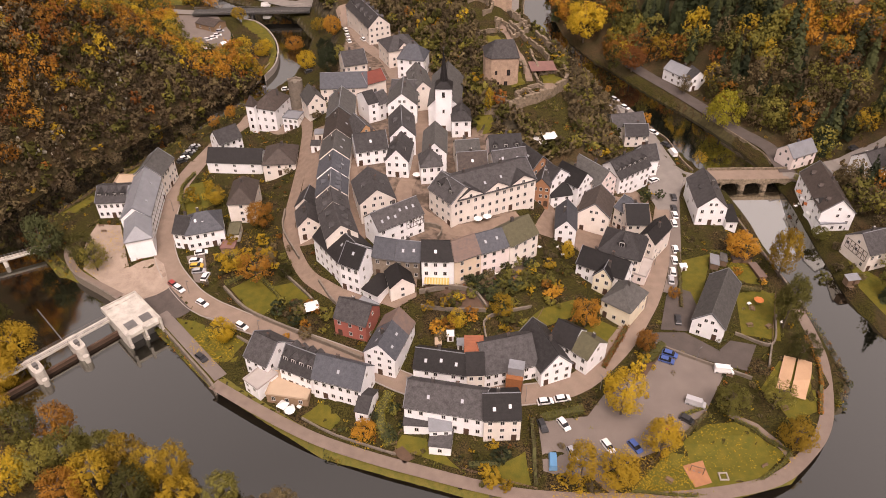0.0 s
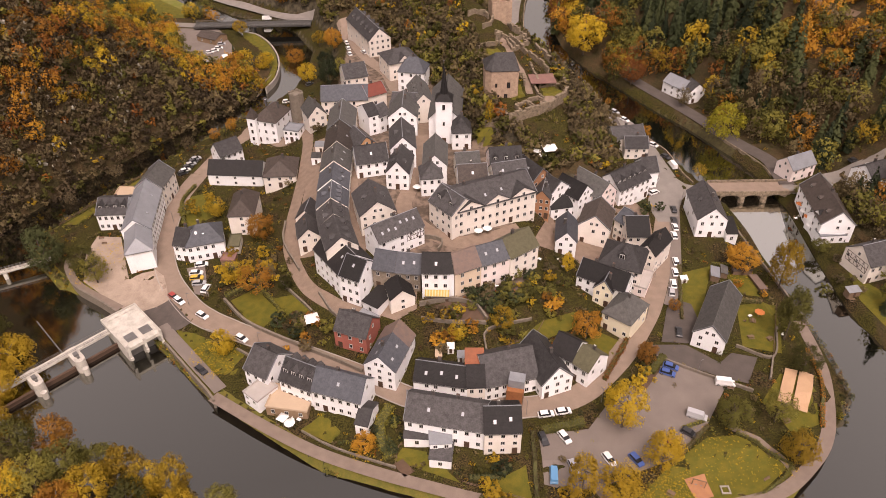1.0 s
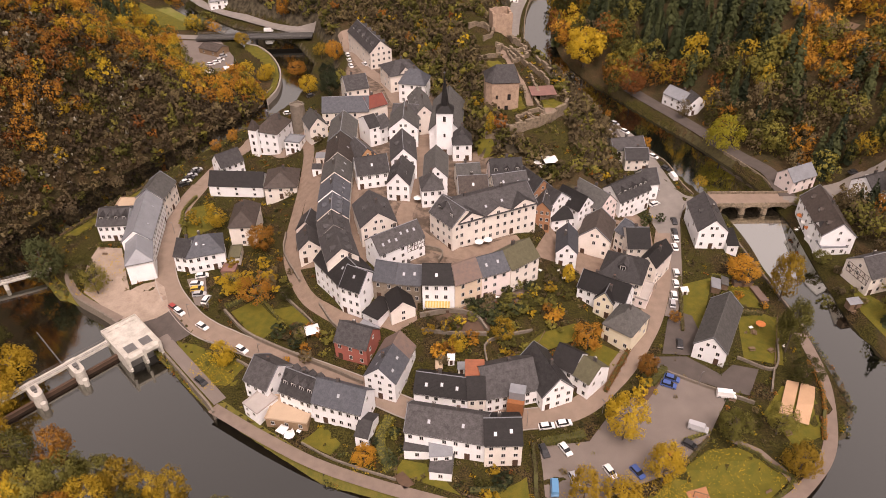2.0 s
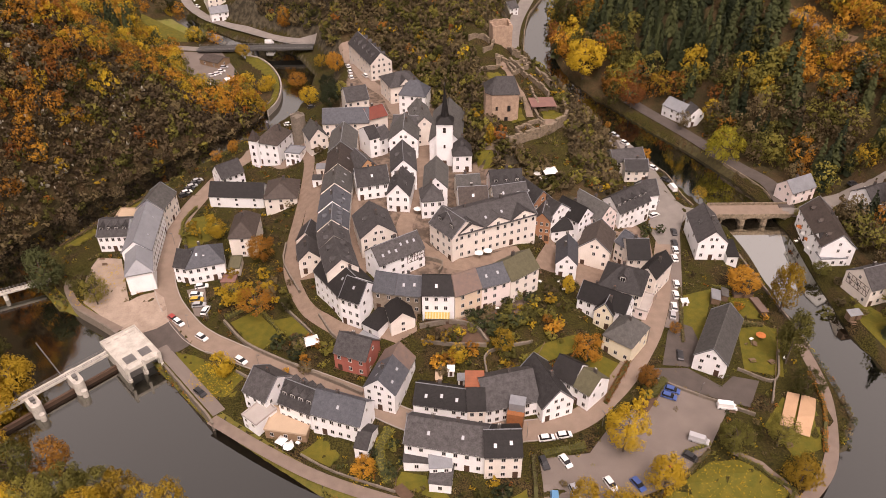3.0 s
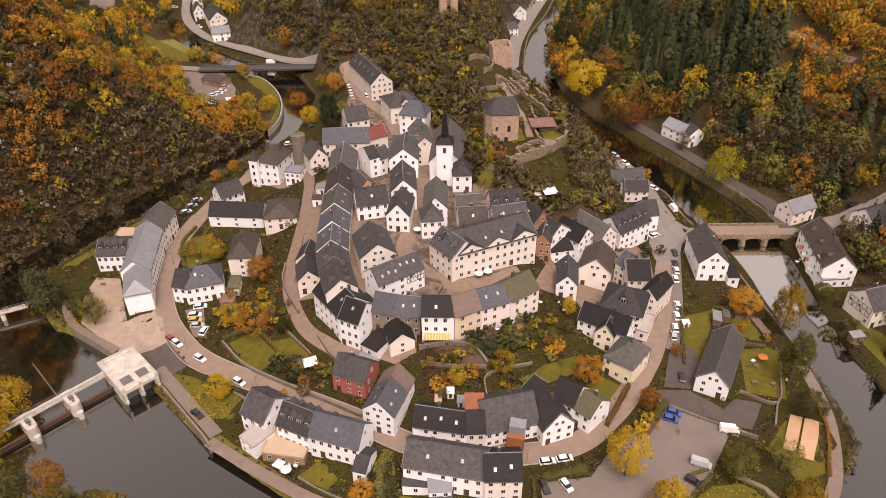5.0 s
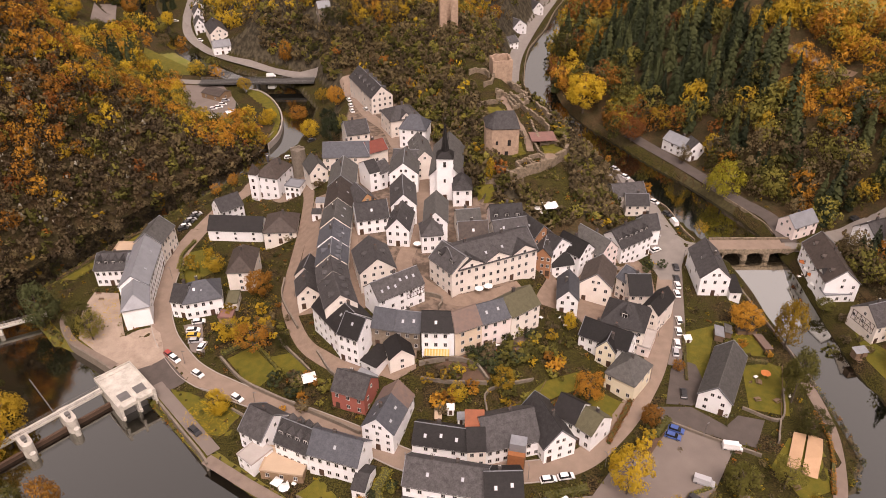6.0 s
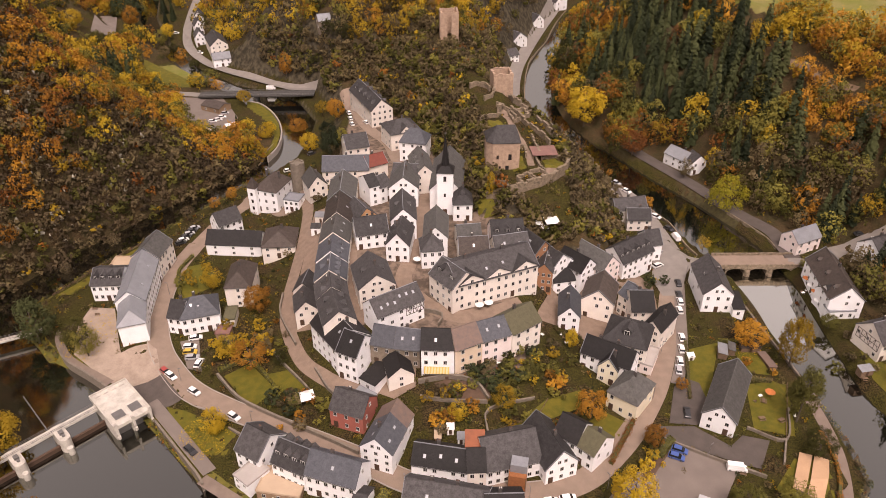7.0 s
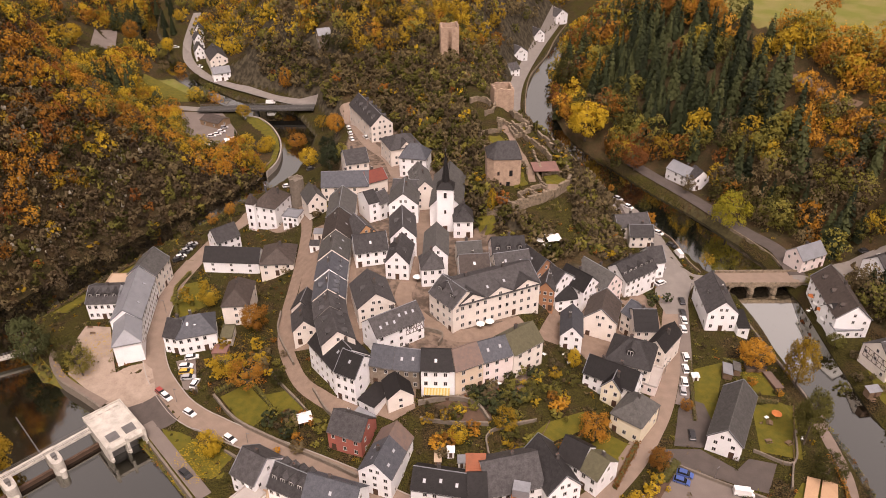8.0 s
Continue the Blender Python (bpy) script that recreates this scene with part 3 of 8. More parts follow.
        part("gable_roof", bm, ROOFS[roof], ob, place=pose(gx, 0, 0))
        window(ob, pose(gx, -b - .06, h + .6), .9, 1.2)
    return ob


material("pale_glass", (.45, .47, .50), (.38, .40, .43), 2, rough_=.12, bump_=.02, spec=.8)


# ---- roads, walls, hedges: bands laid over the land ----
def smooth_line(pts, step=2.0):
    """Points at even steps on a smooth curve through the given ones."""
    p = np.array(pts, float)
    p = np.vstack([2 * p[0] - p[1], p, 2 * p[-1] - p[-2]])
    out = []
    for i in range(1, len(p) - 2):
        n = max(2, int(np.hypot(*(p[i + 1] - p[i])[:2]) / step))
        for k in range(n):
            t = k / n
            out.append(.5 * (2 * p[i] + (p[i + 1] - p[i - 1]) * t + (2 * p[i - 1] - 5 * p[i] + 4 * p[i + 1] - p[i + 2]) * t * t
                             + (3 * p[i] - p[i - 1] - 3 * p[i + 1] + p[i + 2]) * t ** 3))
    out.append(p[-2])
    return np.array(out)


def normals(line):
    d = np.gradient(line[:, :2], axis=0)
    d /= np.linalg.norm(d, axis=1)[:, None]
    return np.stack([-d[:, 1], d[:, 0]], 1)


def band(name, pts, width, mat, lift=.12, label="", category="", kind="structure", across=6, level=None):
    """A road or path of a given width that lies on the land, or at a level."""
    line = smooth_line(pts)
    ROAD_LINES.append((line[:, :2], width / 2))
    nrm = normals(line)
    bm = bmesh.new()
    rows = []
    for k in range(across + 1):
        q = line[:, :2] + nrm * width * (k / across - .5)
        zz = np.maximum(land(q[:, 0], q[:, 1]), 2.3) + lift if level is None else np.full(len(q), level)
        rows.append([bm.verts.new((px, py, pz)) for (px, py), pz in zip(q, zz)])
    for r, s in zip(rows[:-1], rows[1:]):
        for i in range(len(line) - 1):
            bm.faces.new((r[i], r[i + 1], s[i + 1], s[i]))
    bmesh.ops.recalc_face_normals(bm, faces=bm.faces)
    if sum(f.normal.z for f in bm.faces) < 0:
        bmesh.ops.reverse_faces(bm, faces=bm.faces)
    ob = part(name, bm, mat)
    return tagged(ob, label, category, kind=kind)


def ridge_band(name, pts, width, height, mat, label, category, kind="", base=-.4, wobble=0.0, level=None):
    """A wall, kerb, fence board or hedge that follows the land."""
    line = smooth_line(pts, 1.5)
    nrm = normals(line)
    bm = bmesh.new()
    g = land(line[:, 0], line[:, 1]) if level is None else np.full(len(line), level)
    g = np.maximum(g, -1.5)
    cols = []
    for side, up in ((-1, 0), (-1, 1), (1, 1), (1, 0)):
        row = []
        for i, p in enumerate(line):
            o = wobble * (rng.random() - .5)
            q = p[:2] + nrm[i] * side * (width / 2 + o)
            row.append(bm.verts.new((q[0], q[1], g[i] + (height + wobble * (rng.random() - .5) if up else base))))
        cols.append(row)
    for r, s in zip(cols, cols[1:]):
        for i in range(len(line) - 1):
            bm.faces.new((r[i], s[i], s[i + 1], r[i + 1]))
    for i in (0, -1):
        bm.faces.new([c[i] for c in cols])
    bmesh.ops.recalc_face_normals(bm, faces=bm.faces)
    return tagged(part(name, bm, mat), label, category, kind=kind)


def patch(name, pts, mat, lift=.14, label="", category="", kind="structure", level=None, step=2.5):
    """A flat area with a given outline, cut into small cells that follow the land."""
    ring = np.array(pts, float)
    OPEN_RINGS.append(ring)
    bm = bmesh.new()
    vs = [bm.verts.new((px, py, 0)) for px, py in ring]
    bm.faces.new(vs)
    for axis in (0, 1):
        lo, hi = ring[:, axis].min(), ring[:, axis].max()
        for c in np.arange(lo + step, hi, step):
            no = (1, 0, 0) if axis == 0 else (0, 1, 0)
            co = (c, 0, 0) if axis == 0 else (0, c, 0)
            bmesh.ops.bisect_plane(bm, geom=bm.verts[:] + bm.edges[:] + bm.faces[:], plane_co=co, plane_no=no)
    xy = np.array([v.co[:2] for v in bm.verts])
    zz = np.maximum(land(xy[:, 0], xy[:, 1]), 2.2) + lift if level is None else np.full(len(xy), level)
    for v, pz in zip(bm.verts, zz):
        v.co.z = pz
    if sum(f.normal.z * f.calc_area() for f in bm.faces) < 0:
        bmesh.ops.reverse_faces(bm, faces=bm.faces)
    return tagged(part(name, bm, mat), label, category, kind=kind)


def hedge(pts, width, height, leaf="olive"):
    """A clipped hedge: a rough body under many small leaves."""
    line = smooth_line(pts, .8)
    nrm = normals(line)
    r = np.random.default_rng(len(line) * 7 + int(width * 10))
    count = int(len(line) * 26 * max(1, width))
    i = r.integers(0, len(line), count)
    side, up = r.uniform(-1, 1, count), r.random(count)
    edge = r.random(count) < .45
    side = np.where(edge, np.sign(side), side)
    up = np.where(edge, up, 1)
    q = line[i, :2] + nrm[i] * (side * width / 2)[:, None] + r.normal(size=(count, 2)) * .15
    p = np.column_stack([q, land(q[:, 0], q[:, 1]) + up * height * r.uniform(.85, 1.15, count)])
    t, b = r.normal(size=(count, 3)), r.normal(size=(count, 3))
    s = .22
    v = np.stack([p - t * s * .6, p + t * s * .6, p + b * s], 1).reshape(-1, 3)
    ob = ridge_band("hedge", pts, width * .85, height * .92, HEDGE, "garden hedge turning brown in autumn", "hedge", wobble=.15)
    me = bpy.data.meshes.new("foliage")
    me.from_pydata(v.tolist(), [], np.arange(len(v)).reshape(-1, 3).tolist())
    me.materials.append(LEAVES[leaf])
    shared("foliage", me, ob)
    return ob

# ---- ground, water ----
def spaced(lo, hi, step, out_to, grow=1.16):
    v = list(np.arange(lo, hi + .1, step))
    s = step
    while v[-1] < out_to:
        s *= grow
        v.append(v[-1] + s)
    s = step
    while v[0] > -out_to:
        s *= grow
        v.insert(0, v[0] - s)
    return np.array(v)


def wooded(px, py):
    """How far a place lies under trees, 0 to 1."""
    d, v = along(px, py, RIVER)
    s = d - v[..., 0]
    spur = within(px, py, RIVER[:, :2])
    flat = 36 * bump(px, py, -116, 372, 22) + 34 * bump(px, py, -168, 440, 26) + 24 * bump(px, py, 152, 238, 26) + 18 * bump(px, py, 142, 190, 26) \
        + 12 * bump(px, py, 108, 312, 16) + 90 * bump(px, py, -243, 530, 20) + 14 * bump(px, py, 95, 345, 12) + 10 * bump(px, py, -150, 470, 30)
    out = ease((s + 2.2 - flat) / 2)
    over, away, edge = rock(px, py)
    on_spur = ease(over / 2) * ease((away - .5) / 2) * ease((edge - 14) / 3)
    on_spur = np.maximum(on_spur, ease((py - 335) / 10) * ease((edge - 15) / 3) * ease(over / 2))
    on_spur = np.maximum(on_spur, ease((py - 420) / 8) * ease((edge - 20) / 4))
    on_spur = np.maximum(on_spur, ease((bump(px, py, -50, 445, 44) - .12) / .1) * ease((edge - 13) / 3))
    return np.where(spur, on_spur, out)


xs, ys = spaced(-235, 200, 2.3, 2600), spaced(70, 590, 2.3, 2600)
gx, gy = np.meshgrid(xs, ys)
gz = land(gx, gy)
nx, ny = len(xs), len(ys)
idx = np.arange(nx * ny).reshape(ny, nx)
quads = np.stack([idx[:-1, :-1], idx[:-1, 1:], idx[1:, 1:], idx[1:, :-1]], -1).reshape(-1, 4)
me = bpy.data.meshes.new("ground")
me.from_pydata(np.stack([gx, gy, gz], -1).reshape(-1, 3).tolist(), [], quads.tolist())
wood = wooded(gx, gy)
steep = np.hypot(*np.gradient(gz, ys, xs))
spur_here = within(gx, gy, RIVER[:, :2])
dm, vm = along(gx, gy, MOUND)
core = np.where(spur_here, 1 - ease((dm - vm[..., 1] + 1) / 5), 0.) * ease((gy - 158) / 6)
meadow = ease((gz - PLATEAU + 2) / 1.5) * (gx > 110) + 1.2 * bump(gx, gy, -166, 438, 20) + bump(gx, gy, 95, 345, 10)
for name, val in (("wood", wood), ("paved", core * (1 - wood)), ("rock", ease((steep - .75) / .3) * spur_here * .75), ("meadow", meadow)):
    at = me.attributes.new(name, "FLOAT", "POINT")
    at.data.foreach_set("value", val.reshape(-1).astype(np.float32))
me.materials.append(GROUND)
me.polygons.foreach_set("use_smooth", np.ones(len(me.polygons), bool))
tagged(new("ground", me), "grassy and leaf-strewn valley ground round a river loop", "ground", kind="structure")

bm = bmesh.new()
bmesh.ops.create_grid(bm, x_segments=1, y_segments=1, size=900)
tagged(part("water", bm, WATER, place=pose(0, 400, 0)), "still grey-brown river water mirroring the sky", "river", kind="structure")

# added sheet just over the river; its stronger gloss stands in for bright sky reflection
bm = bmesh.new()
bm.faces.new([bm.verts.new((x, y, .03)) for x, y in ((102.5, 223.5), (126.5, 226.0), (118.6, 186.0), (109.8, 183.0), (105.0, 199.0))])
tagged(part("water", bm, SKY_SHEEN), "sheet on the river with an added bright sky reflection", "pool", kind="structure")

# ---- roads, paths and open ground ----
band("road", [(-94.9, 243.3), (-97.9, 226.8), (-97.7, 212.4), (-94.9, 195.9), (-88.6, 180.2), (-76.4, 164.9), (-65.2, 157.5), (-57.7, 153.6), (-43.3, 147.1), (-33.0, 142.3), (-23.0, 137.2), (-10.2, 129.6), (2.0, 126.7), (17.0, 125.2), (28.4, 126.4), (37.3, 130.2), (44.6, 137.1), (51.4, 145.0), (57.9, 154.9), (63.4, 164.7), (68.9, 178.2), (73.8, 192.8), (78.9, 209.1), (83.8, 221.4), (86.2, 227.8)], 7, ASPHALT, .12, "pinkish worn asphalt road round the village", "road")
band("road", [(86.2, 227.8), (86.8, 240.8), (85.8, 253.6), (83.5, 271.4), (78.6, 287.7), (68.8, 288.1)] + [(62, 335), (50, 372), (41, 390), (40.5, 408), (45.5, 444), (55, 481), (70.5, 532), (85.5, 576), (96, 606)], 8, PALE_ROAD, .16, "grey asphalt road along the river quay", "road")
band("road", [(84.3, 217.8), (79.8, 199.1), (76.1, 183.8), (73.1, 173.9), (69.3, 164.6)], 3.6, LOT, .15, "parking strip along the village road", "road")
patch("road", [(74.7, 218.0), (79.3, 234.9), (85.2, 246.3), (92.9, 235.5), (97.5, 235.2), (87.9, 221.4), (82.5, 208.3), (76.1, 208.4)], PALE_ROAD, .2, "asphalt junction at the bridge head", "road")
band("road", [(129, 231), (140, 229)] + [(149.7, 237.4), (157.9, 237.5), (163.4, 235.3), (171.9, 232.3)], 6.5, PALE_ROAD, .14, "asphalt road leaving the bridge", "road")
band("road", [(131, 233), (131.2, 249), (127, 258.8), (122.9, 265.7), (112.7, 289.1), (105.2, 304.1), (97.2, 319.1), (91.4, 330.7)], 6.8, DARK_YARD, .35, "narrow grey road on the far bank", "road")
band("lane", [(-57.9, 276.0), (-52.8, 253.1), (-51.8, 233.6), (-52.1, 219.5), (-52.7, 206.5), (-51.9, 194.8), (-47.9, 183.1), (-41.9, 172.0), (-33.6, 164.4), (-24.5, 159.1), (-19.6, 156.1)], 4.5, PAVING, .15, "narrow paved lane between gardens and houses", "lane")
band("lane", [(-28.4, 305.7), (-33.5, 281.1), (-34.7, 258.8), (-33.9, 235.2), (-31.8, 215.1), (-29.7, 200.9), (-27.0, 189.1), (-23.6, 182.2)], 4.5, PAVING, .15, "steep paved village lane", "lane")
band("lane", [(-6.6, 262.4), (-7.2, 243.1), (-8.5, 226.0), (-11.4, 210.9), (-13.1, 202.1), (-9.0, 194.7), (-1.5, 187.7), (6.6, 185.9), (17.8, 189.4), (25.6, 193.7)], 5.5, PAVING, .15, "paved lane curving past the hotel", "lane")
band("road", [(-53.2, 386.6), (-42.7, 352.0), (-34.3, 329.8), (-24.8, 313.4), (-18.7, 292.3), (-8.4, 276.5)], 6, ASPHALT, .15, "asphalt main street of the upper village", "road")
band("road", [(-94.9, 243.3), (-90.3, 259.6), (-83.2, 272.5), (-80.0, 280.7), (-65.2, 263.3), (-56.5, 263.1)], 5.5, ASPHALT, .17, "asphalt road past the manor house", "road")
band("path", [(-63.6, 132.4), (-47.4, 121.9), (-32.9, 113.7), (-18.0, 107.7), (-3.9, 103.1), (8.3, 99.4), (20.3, 96.7)] + [(40, 95.5), (62, 96.5)] + [(79.9, 100.4), (91.4, 108.6), (98.3, 116.6), (102.7, 126.2), (106.4, 138.3), (107.6, 149.0), (107.7, 159.6)], 3.4, PATH_MAT, .12, "pale pinkish riverside footpath", "path", level=2.56)
band("path", [(-101.2, 168.7), (-116.1, 178.1), (-122.4, 184.2), (-126.9, 193.1), (-124.4, 202.8), (-125.1, 225.2)], 2.6, PATH_MAT, .12, "gravel path on the bank", "path", level=2.56)
band("path", [(40.6, 97.8), (37.2, 101.5), (36.8, 107.3)], 3, PATH_MAT, .2, "leaf-strewn gravel path", "path")
band("path", [(73.3, 118.1), (79.3, 114.1), (83.8, 110.9), (86.0, 105.0)], 1.8, PATH_MAT, .2, "narrow park path", "path")
band("lane", [(-86.0, 160.6), (-80.9, 155.1), (-70.5, 143.8), (-62.0, 134.6)], 3.8, LOT, .2, "grey asphalt quay lane beside the water", "lane", level=2.66)
patch("yard", [(29, 188), (36, 204), (42, 211), (56, 220), (70, 222), (74, 214), (72, 196), (63, 176), (50, 174), (42, 184)], PAVING, .12, "worn stone-paved yards between the houses", "yard")
patch("yard", [(-50, 188), (-40, 186), (-42, 250), (-49.5, 250)], PAVING, .12, "narrow paved yards behind the street houses", "yard")
patch("yard", [(-22, 160), (-8, 166), (-8, 158), (-14, 155)], PAVING, .12, "paved court below the stone house", "yard")
patch("plaza", [(-103.4, 170.4), (-94.4, 164.7), (-85.9, 170.8), (-90.8, 181.5), (-94.2, 184.4), (-102.4, 181.5), (-111.8, 202.6), (-120.3, 203.4), (-120.7, 191.7), (-117.8, 181.9)], FORECOURT, .18, "pale paved forecourt with fallen leaves", "forecourt")
patch("yard", [(-95.3, 166.3), (-86.0, 171.1), (-76.6, 160.7), (-84.2, 156.6)], DARK_YARD, .24, "dark asphalt yard beside the sluice", "yard")
patch("car_park", [(23.8, 116.4), (36.8, 118.0), (43.5, 126.6), (55.0, 135.8), (60.1, 142.9), (77.3, 133.3), (67.4, 118.7), (56.7, 108.7), (44.6, 104.1), (38.4, 102.3), (30.3, 101.2), (23.9, 103.2)], LOT, .22, "grey asphalt car park", "car park")
patch("yard", [(59.9, 147.8), (69.7, 147.7), (77.4, 140.5), (81.8, 144.3), (88.6, 142.4), (82.8, 132.8), (77.6, 134.5), (60.2, 143.3)], DARK_YARD, .26, "grey asphalt barn yard", "yard")
patch("yard", [(63, 149), (68, 163), (71, 168), (76, 165), (76.5, 150), (70, 148.2)], DARK_YARD, .24, "dark asphalt drive beside the barn", "yard")
patch("yard", [(-84.4, 185.1), (-78.9, 187.0), (-73.6, 170.9), (-78.4, 172.4)], LOT, .18, "small car park beside a house", "yard")
patch("yard", [(64.7, 286.6), (68.9, 271.2), (78.5, 279.7), (77.3, 297.2)], DARK_YARD, .2, "dark asphalt yard below the rock", "yard")
patch("yard", [(-151, 401), (-124, 399), (-109.5, 372), (-104, 350), (-113, 344), (-127, 354), (-139, 371)], LOT, .25, "asphalt yard of the depot", "yard")
band("road", [(-173.2, 408.7), (-156.6, 407.6), (-139.6, 404.9), (-125.6, 402.9)], 6, PALE_ROAD, .2, "asphalt road to the far bridge", "road")
band("road", [(-72.2, 407.0), (-93.8, 418.1), (-117.1, 433.8), (-133.8, 445.7), (-150.0, 460.6), (-165.4, 483.1), (-175.8, 508.2), (-186.2, 554.1), (-196.1, 607.0)], 6, PALE_ROAD, 1.0, "asphalt road under the cliff", "road")
band("road", [(-114, 535), (-107, 510), (-95, 490), (-80, 479), (-64, 474), (-52, 480)], 6.5, PALE_ROAD, 1.6, "pale grey road bending round the wooded hill", "road")
band("track", [(150, 338), (161, 326), (166, 312), (174, 298)], 3.2, material("bare_track_soil", (.20, .135, .085), (.12, .08, .05), 2), .3, "bare brown forest track on the slope", "track")


def lawn(ring):
    patch("lawn", ring, LAWN, .1, "mown garden lawn with autumn leaves", "lawn")


lawn([(-192, 468), (-181, 432), (-160, 417), (-146, 417), (-154, 431), (-172, 448)])
lawn([(44.4, 98.0), (54.4, 106.5), (66.6, 115.1), (74.0, 115.7), (85.2, 108.0), (76.1, 100.8), (62.7, 96.6)])
lawn([(37.2, 146.3), (45.6, 152.7), (52.0, 149.1), (43.8, 136.0)])
lawn([(11.4, 141.1), (19.1, 144.8), (28.4, 153.2), (39.7, 159.1), (38.5, 152.7), (28.6, 147.3), (18.1, 141.3)])
lawn([(-66.4, 169.0), (-59.7, 174.7), (-49.2, 162.7), (-54.0, 157.1), (-58.9, 159.7)])
lawn([(-53.5, 169.8), (-47.0, 171.5), (-37.4, 160.3), (-43.1, 156.5)])
lawn([(-37.9, 120.9), (-32.3, 125.1), (-27.0, 119.3), (-29.6, 116.4)])
lawn([(-13.1, 111.0), (-10.9, 114.1), (-4.0, 112.4), (3.7, 104.1)])
lawn([(77.4, 180.3), (87.7, 183.6), (76.9, 158.2), (71.5, 159.6)])
lawn([(89.7, 164.3), (103.3, 166.6), (96.2, 143.9), (85.9, 146.9)])
lawn([(84.2, 126.4), (92.8, 136.3), (102.7, 135.5), (97.8, 120.6), (89.9, 117.8)])
lawn([(-81.0, 158.8), (-75.2, 156.8), (-56.9, 146.4), (-59.1, 140.0), (-64.9, 140.8), (-75.2, 149.5)])
lawn([(-96.5, 226.8), (-87.4, 230.4), (-79.6, 217.3), (-90.2, 207.1)])
lawn([(8.5, 103.1), (19.8, 107.7), (20.6, 99.6), (11.1, 99.6)])
lawn([(102.2, 180.1), (91.3, 179.2), (91.0, 169.5), (98.6, 168.3)])
lawn([(132.3, 181.8), (139.6, 170.7), (132.4, 155.5), (129.9, 168.2)])
patch("garden_bed", [(-3.0, 158.3), (0.9, 159.5), (12.8, 157.7), (13.2, 152.6), (8.1, 151.7), (0.8, 154.0)], material("dug_garden_soil", (.13, .078, .05), (.075, .046, .03), 1.4, bump_=.8), .16, "brown dug garden bed on a terrace", "garden bed")
patch("garden_bed", [(-13.2, 109.7), (-10.8, 111.2), (-7.5, 107.6), (-10.1, 106.0)], MATS["dug_garden_soil"], .16, "brown dug garden bed beside the lawn", "garden bed")
patch("garden_bed", [(51.3, 132.8), (55.6, 136.9), (59.6, 140.7), (60.0, 138.1), (54.6, 131.1), (51.7, 129.6)], MATS["dug_garden_soil"], .3, "brown planted bed at the car park", "garden bed")
patch("court", [(94.6, 137.8), (97.6, 136.7), (91.0, 125.0), (88.2, 126.3)], SAND, .85, "sandy boules court", "court")
patch("court", [(98.0, 136.5), (102.2, 136.2), (95.8, 123.9), (91.6, 124.7)], SAND, .85, "sandy boules court", "court")
patch("playground", [(58.0, 104.0), (63.3, 105.5), (64.1, 99.6), (59.7, 98.4)], material("orange_bark_chips", (.40, .19, .09), (.28, .13, .07), 1.5), .22, "orange bark-chip play area", "playground")
patch("court", [(-243.7, 513.5), (-258.4, 566.2), (-245.5, 566.0), (-230.7, 523.2)], LOT, .6, "grey sports court in a clearing", "court")
patch("quay", [(-109.8, 395.2), (-102.1, 391.8), (-93.6, 380.5), (-86.5, 365.2), (-82.9, 350.9), (-82.1, 336.3), (-84.8, 325.0), (-91.9, 330.0), (-102.1, 361.0)], LAWN, .2, "round grassy river quay below the bridge", "quay", level=2.75)


patch("lawn", [(-117.3, 247.4), (-126.0, 232.9), (-132.4, 221.7), (-137.4, 213.6), (-131.5, 213.6), (-128, 221.8), (-127.3, 230), (-124.1, 236.2), (-117.2, 238.5)], LAWN, .1, "strip of green lawn along the river fence", "lawn")


def river_bank():
    """The grassy bank between the riverside path and the water, round the village."""
    line = smooth_line(RIVER[11:23], 2.0)
    nrm = normals(line)
    reach = np.linspace(2, 45, 173)
    probe = line[:, None, :2] + nrm[:, None, :] * reach[None, :, None]
    d, v = along(probe[..., 0], probe[..., 1], RIVER)
    edge = d - v[..., 0]
    bm = bmesh.new()
    rows = []
    for off, zz in ((-1.9, -.9), (-.8, .15), (.3, 1.2), (1.3, 2.1), (2.6, 2.46)):
        q = line[:, :2] + nrm * reach[np.argmax(edge > off, 1)][:, None]
        wave = .35 * rough(q[:, 0], q[:, 1], 9)
        rows.append([bm.verts.new((a, b, zz + w * (.2 < zz < 2.2))) for (a, b), w in zip(q, wave)])
    for r, s in zip(rows[:-1], rows[1:]):
        for i in range(len(line) - 1):
            bm.faces.new((r[i], r[i + 1], s[i + 1], s[i]))
    bmesh.ops.recalc_face_normals(bm, faces=bm.faces)
    if sum(f.normal.z for f in bm.faces) < 0:
        bmesh.ops.reverse_faces(bm, faces=bm.faces)
    tagged(part("bank", bm, material("rough_bank_grass", (.075, .082, .012), (.15, .115, .022), 1.2, bump_=1.0, fine=9, sharp=.14)), "rough yellow-green grass bank along the river", "river bank", kind="structure")


river_bank()


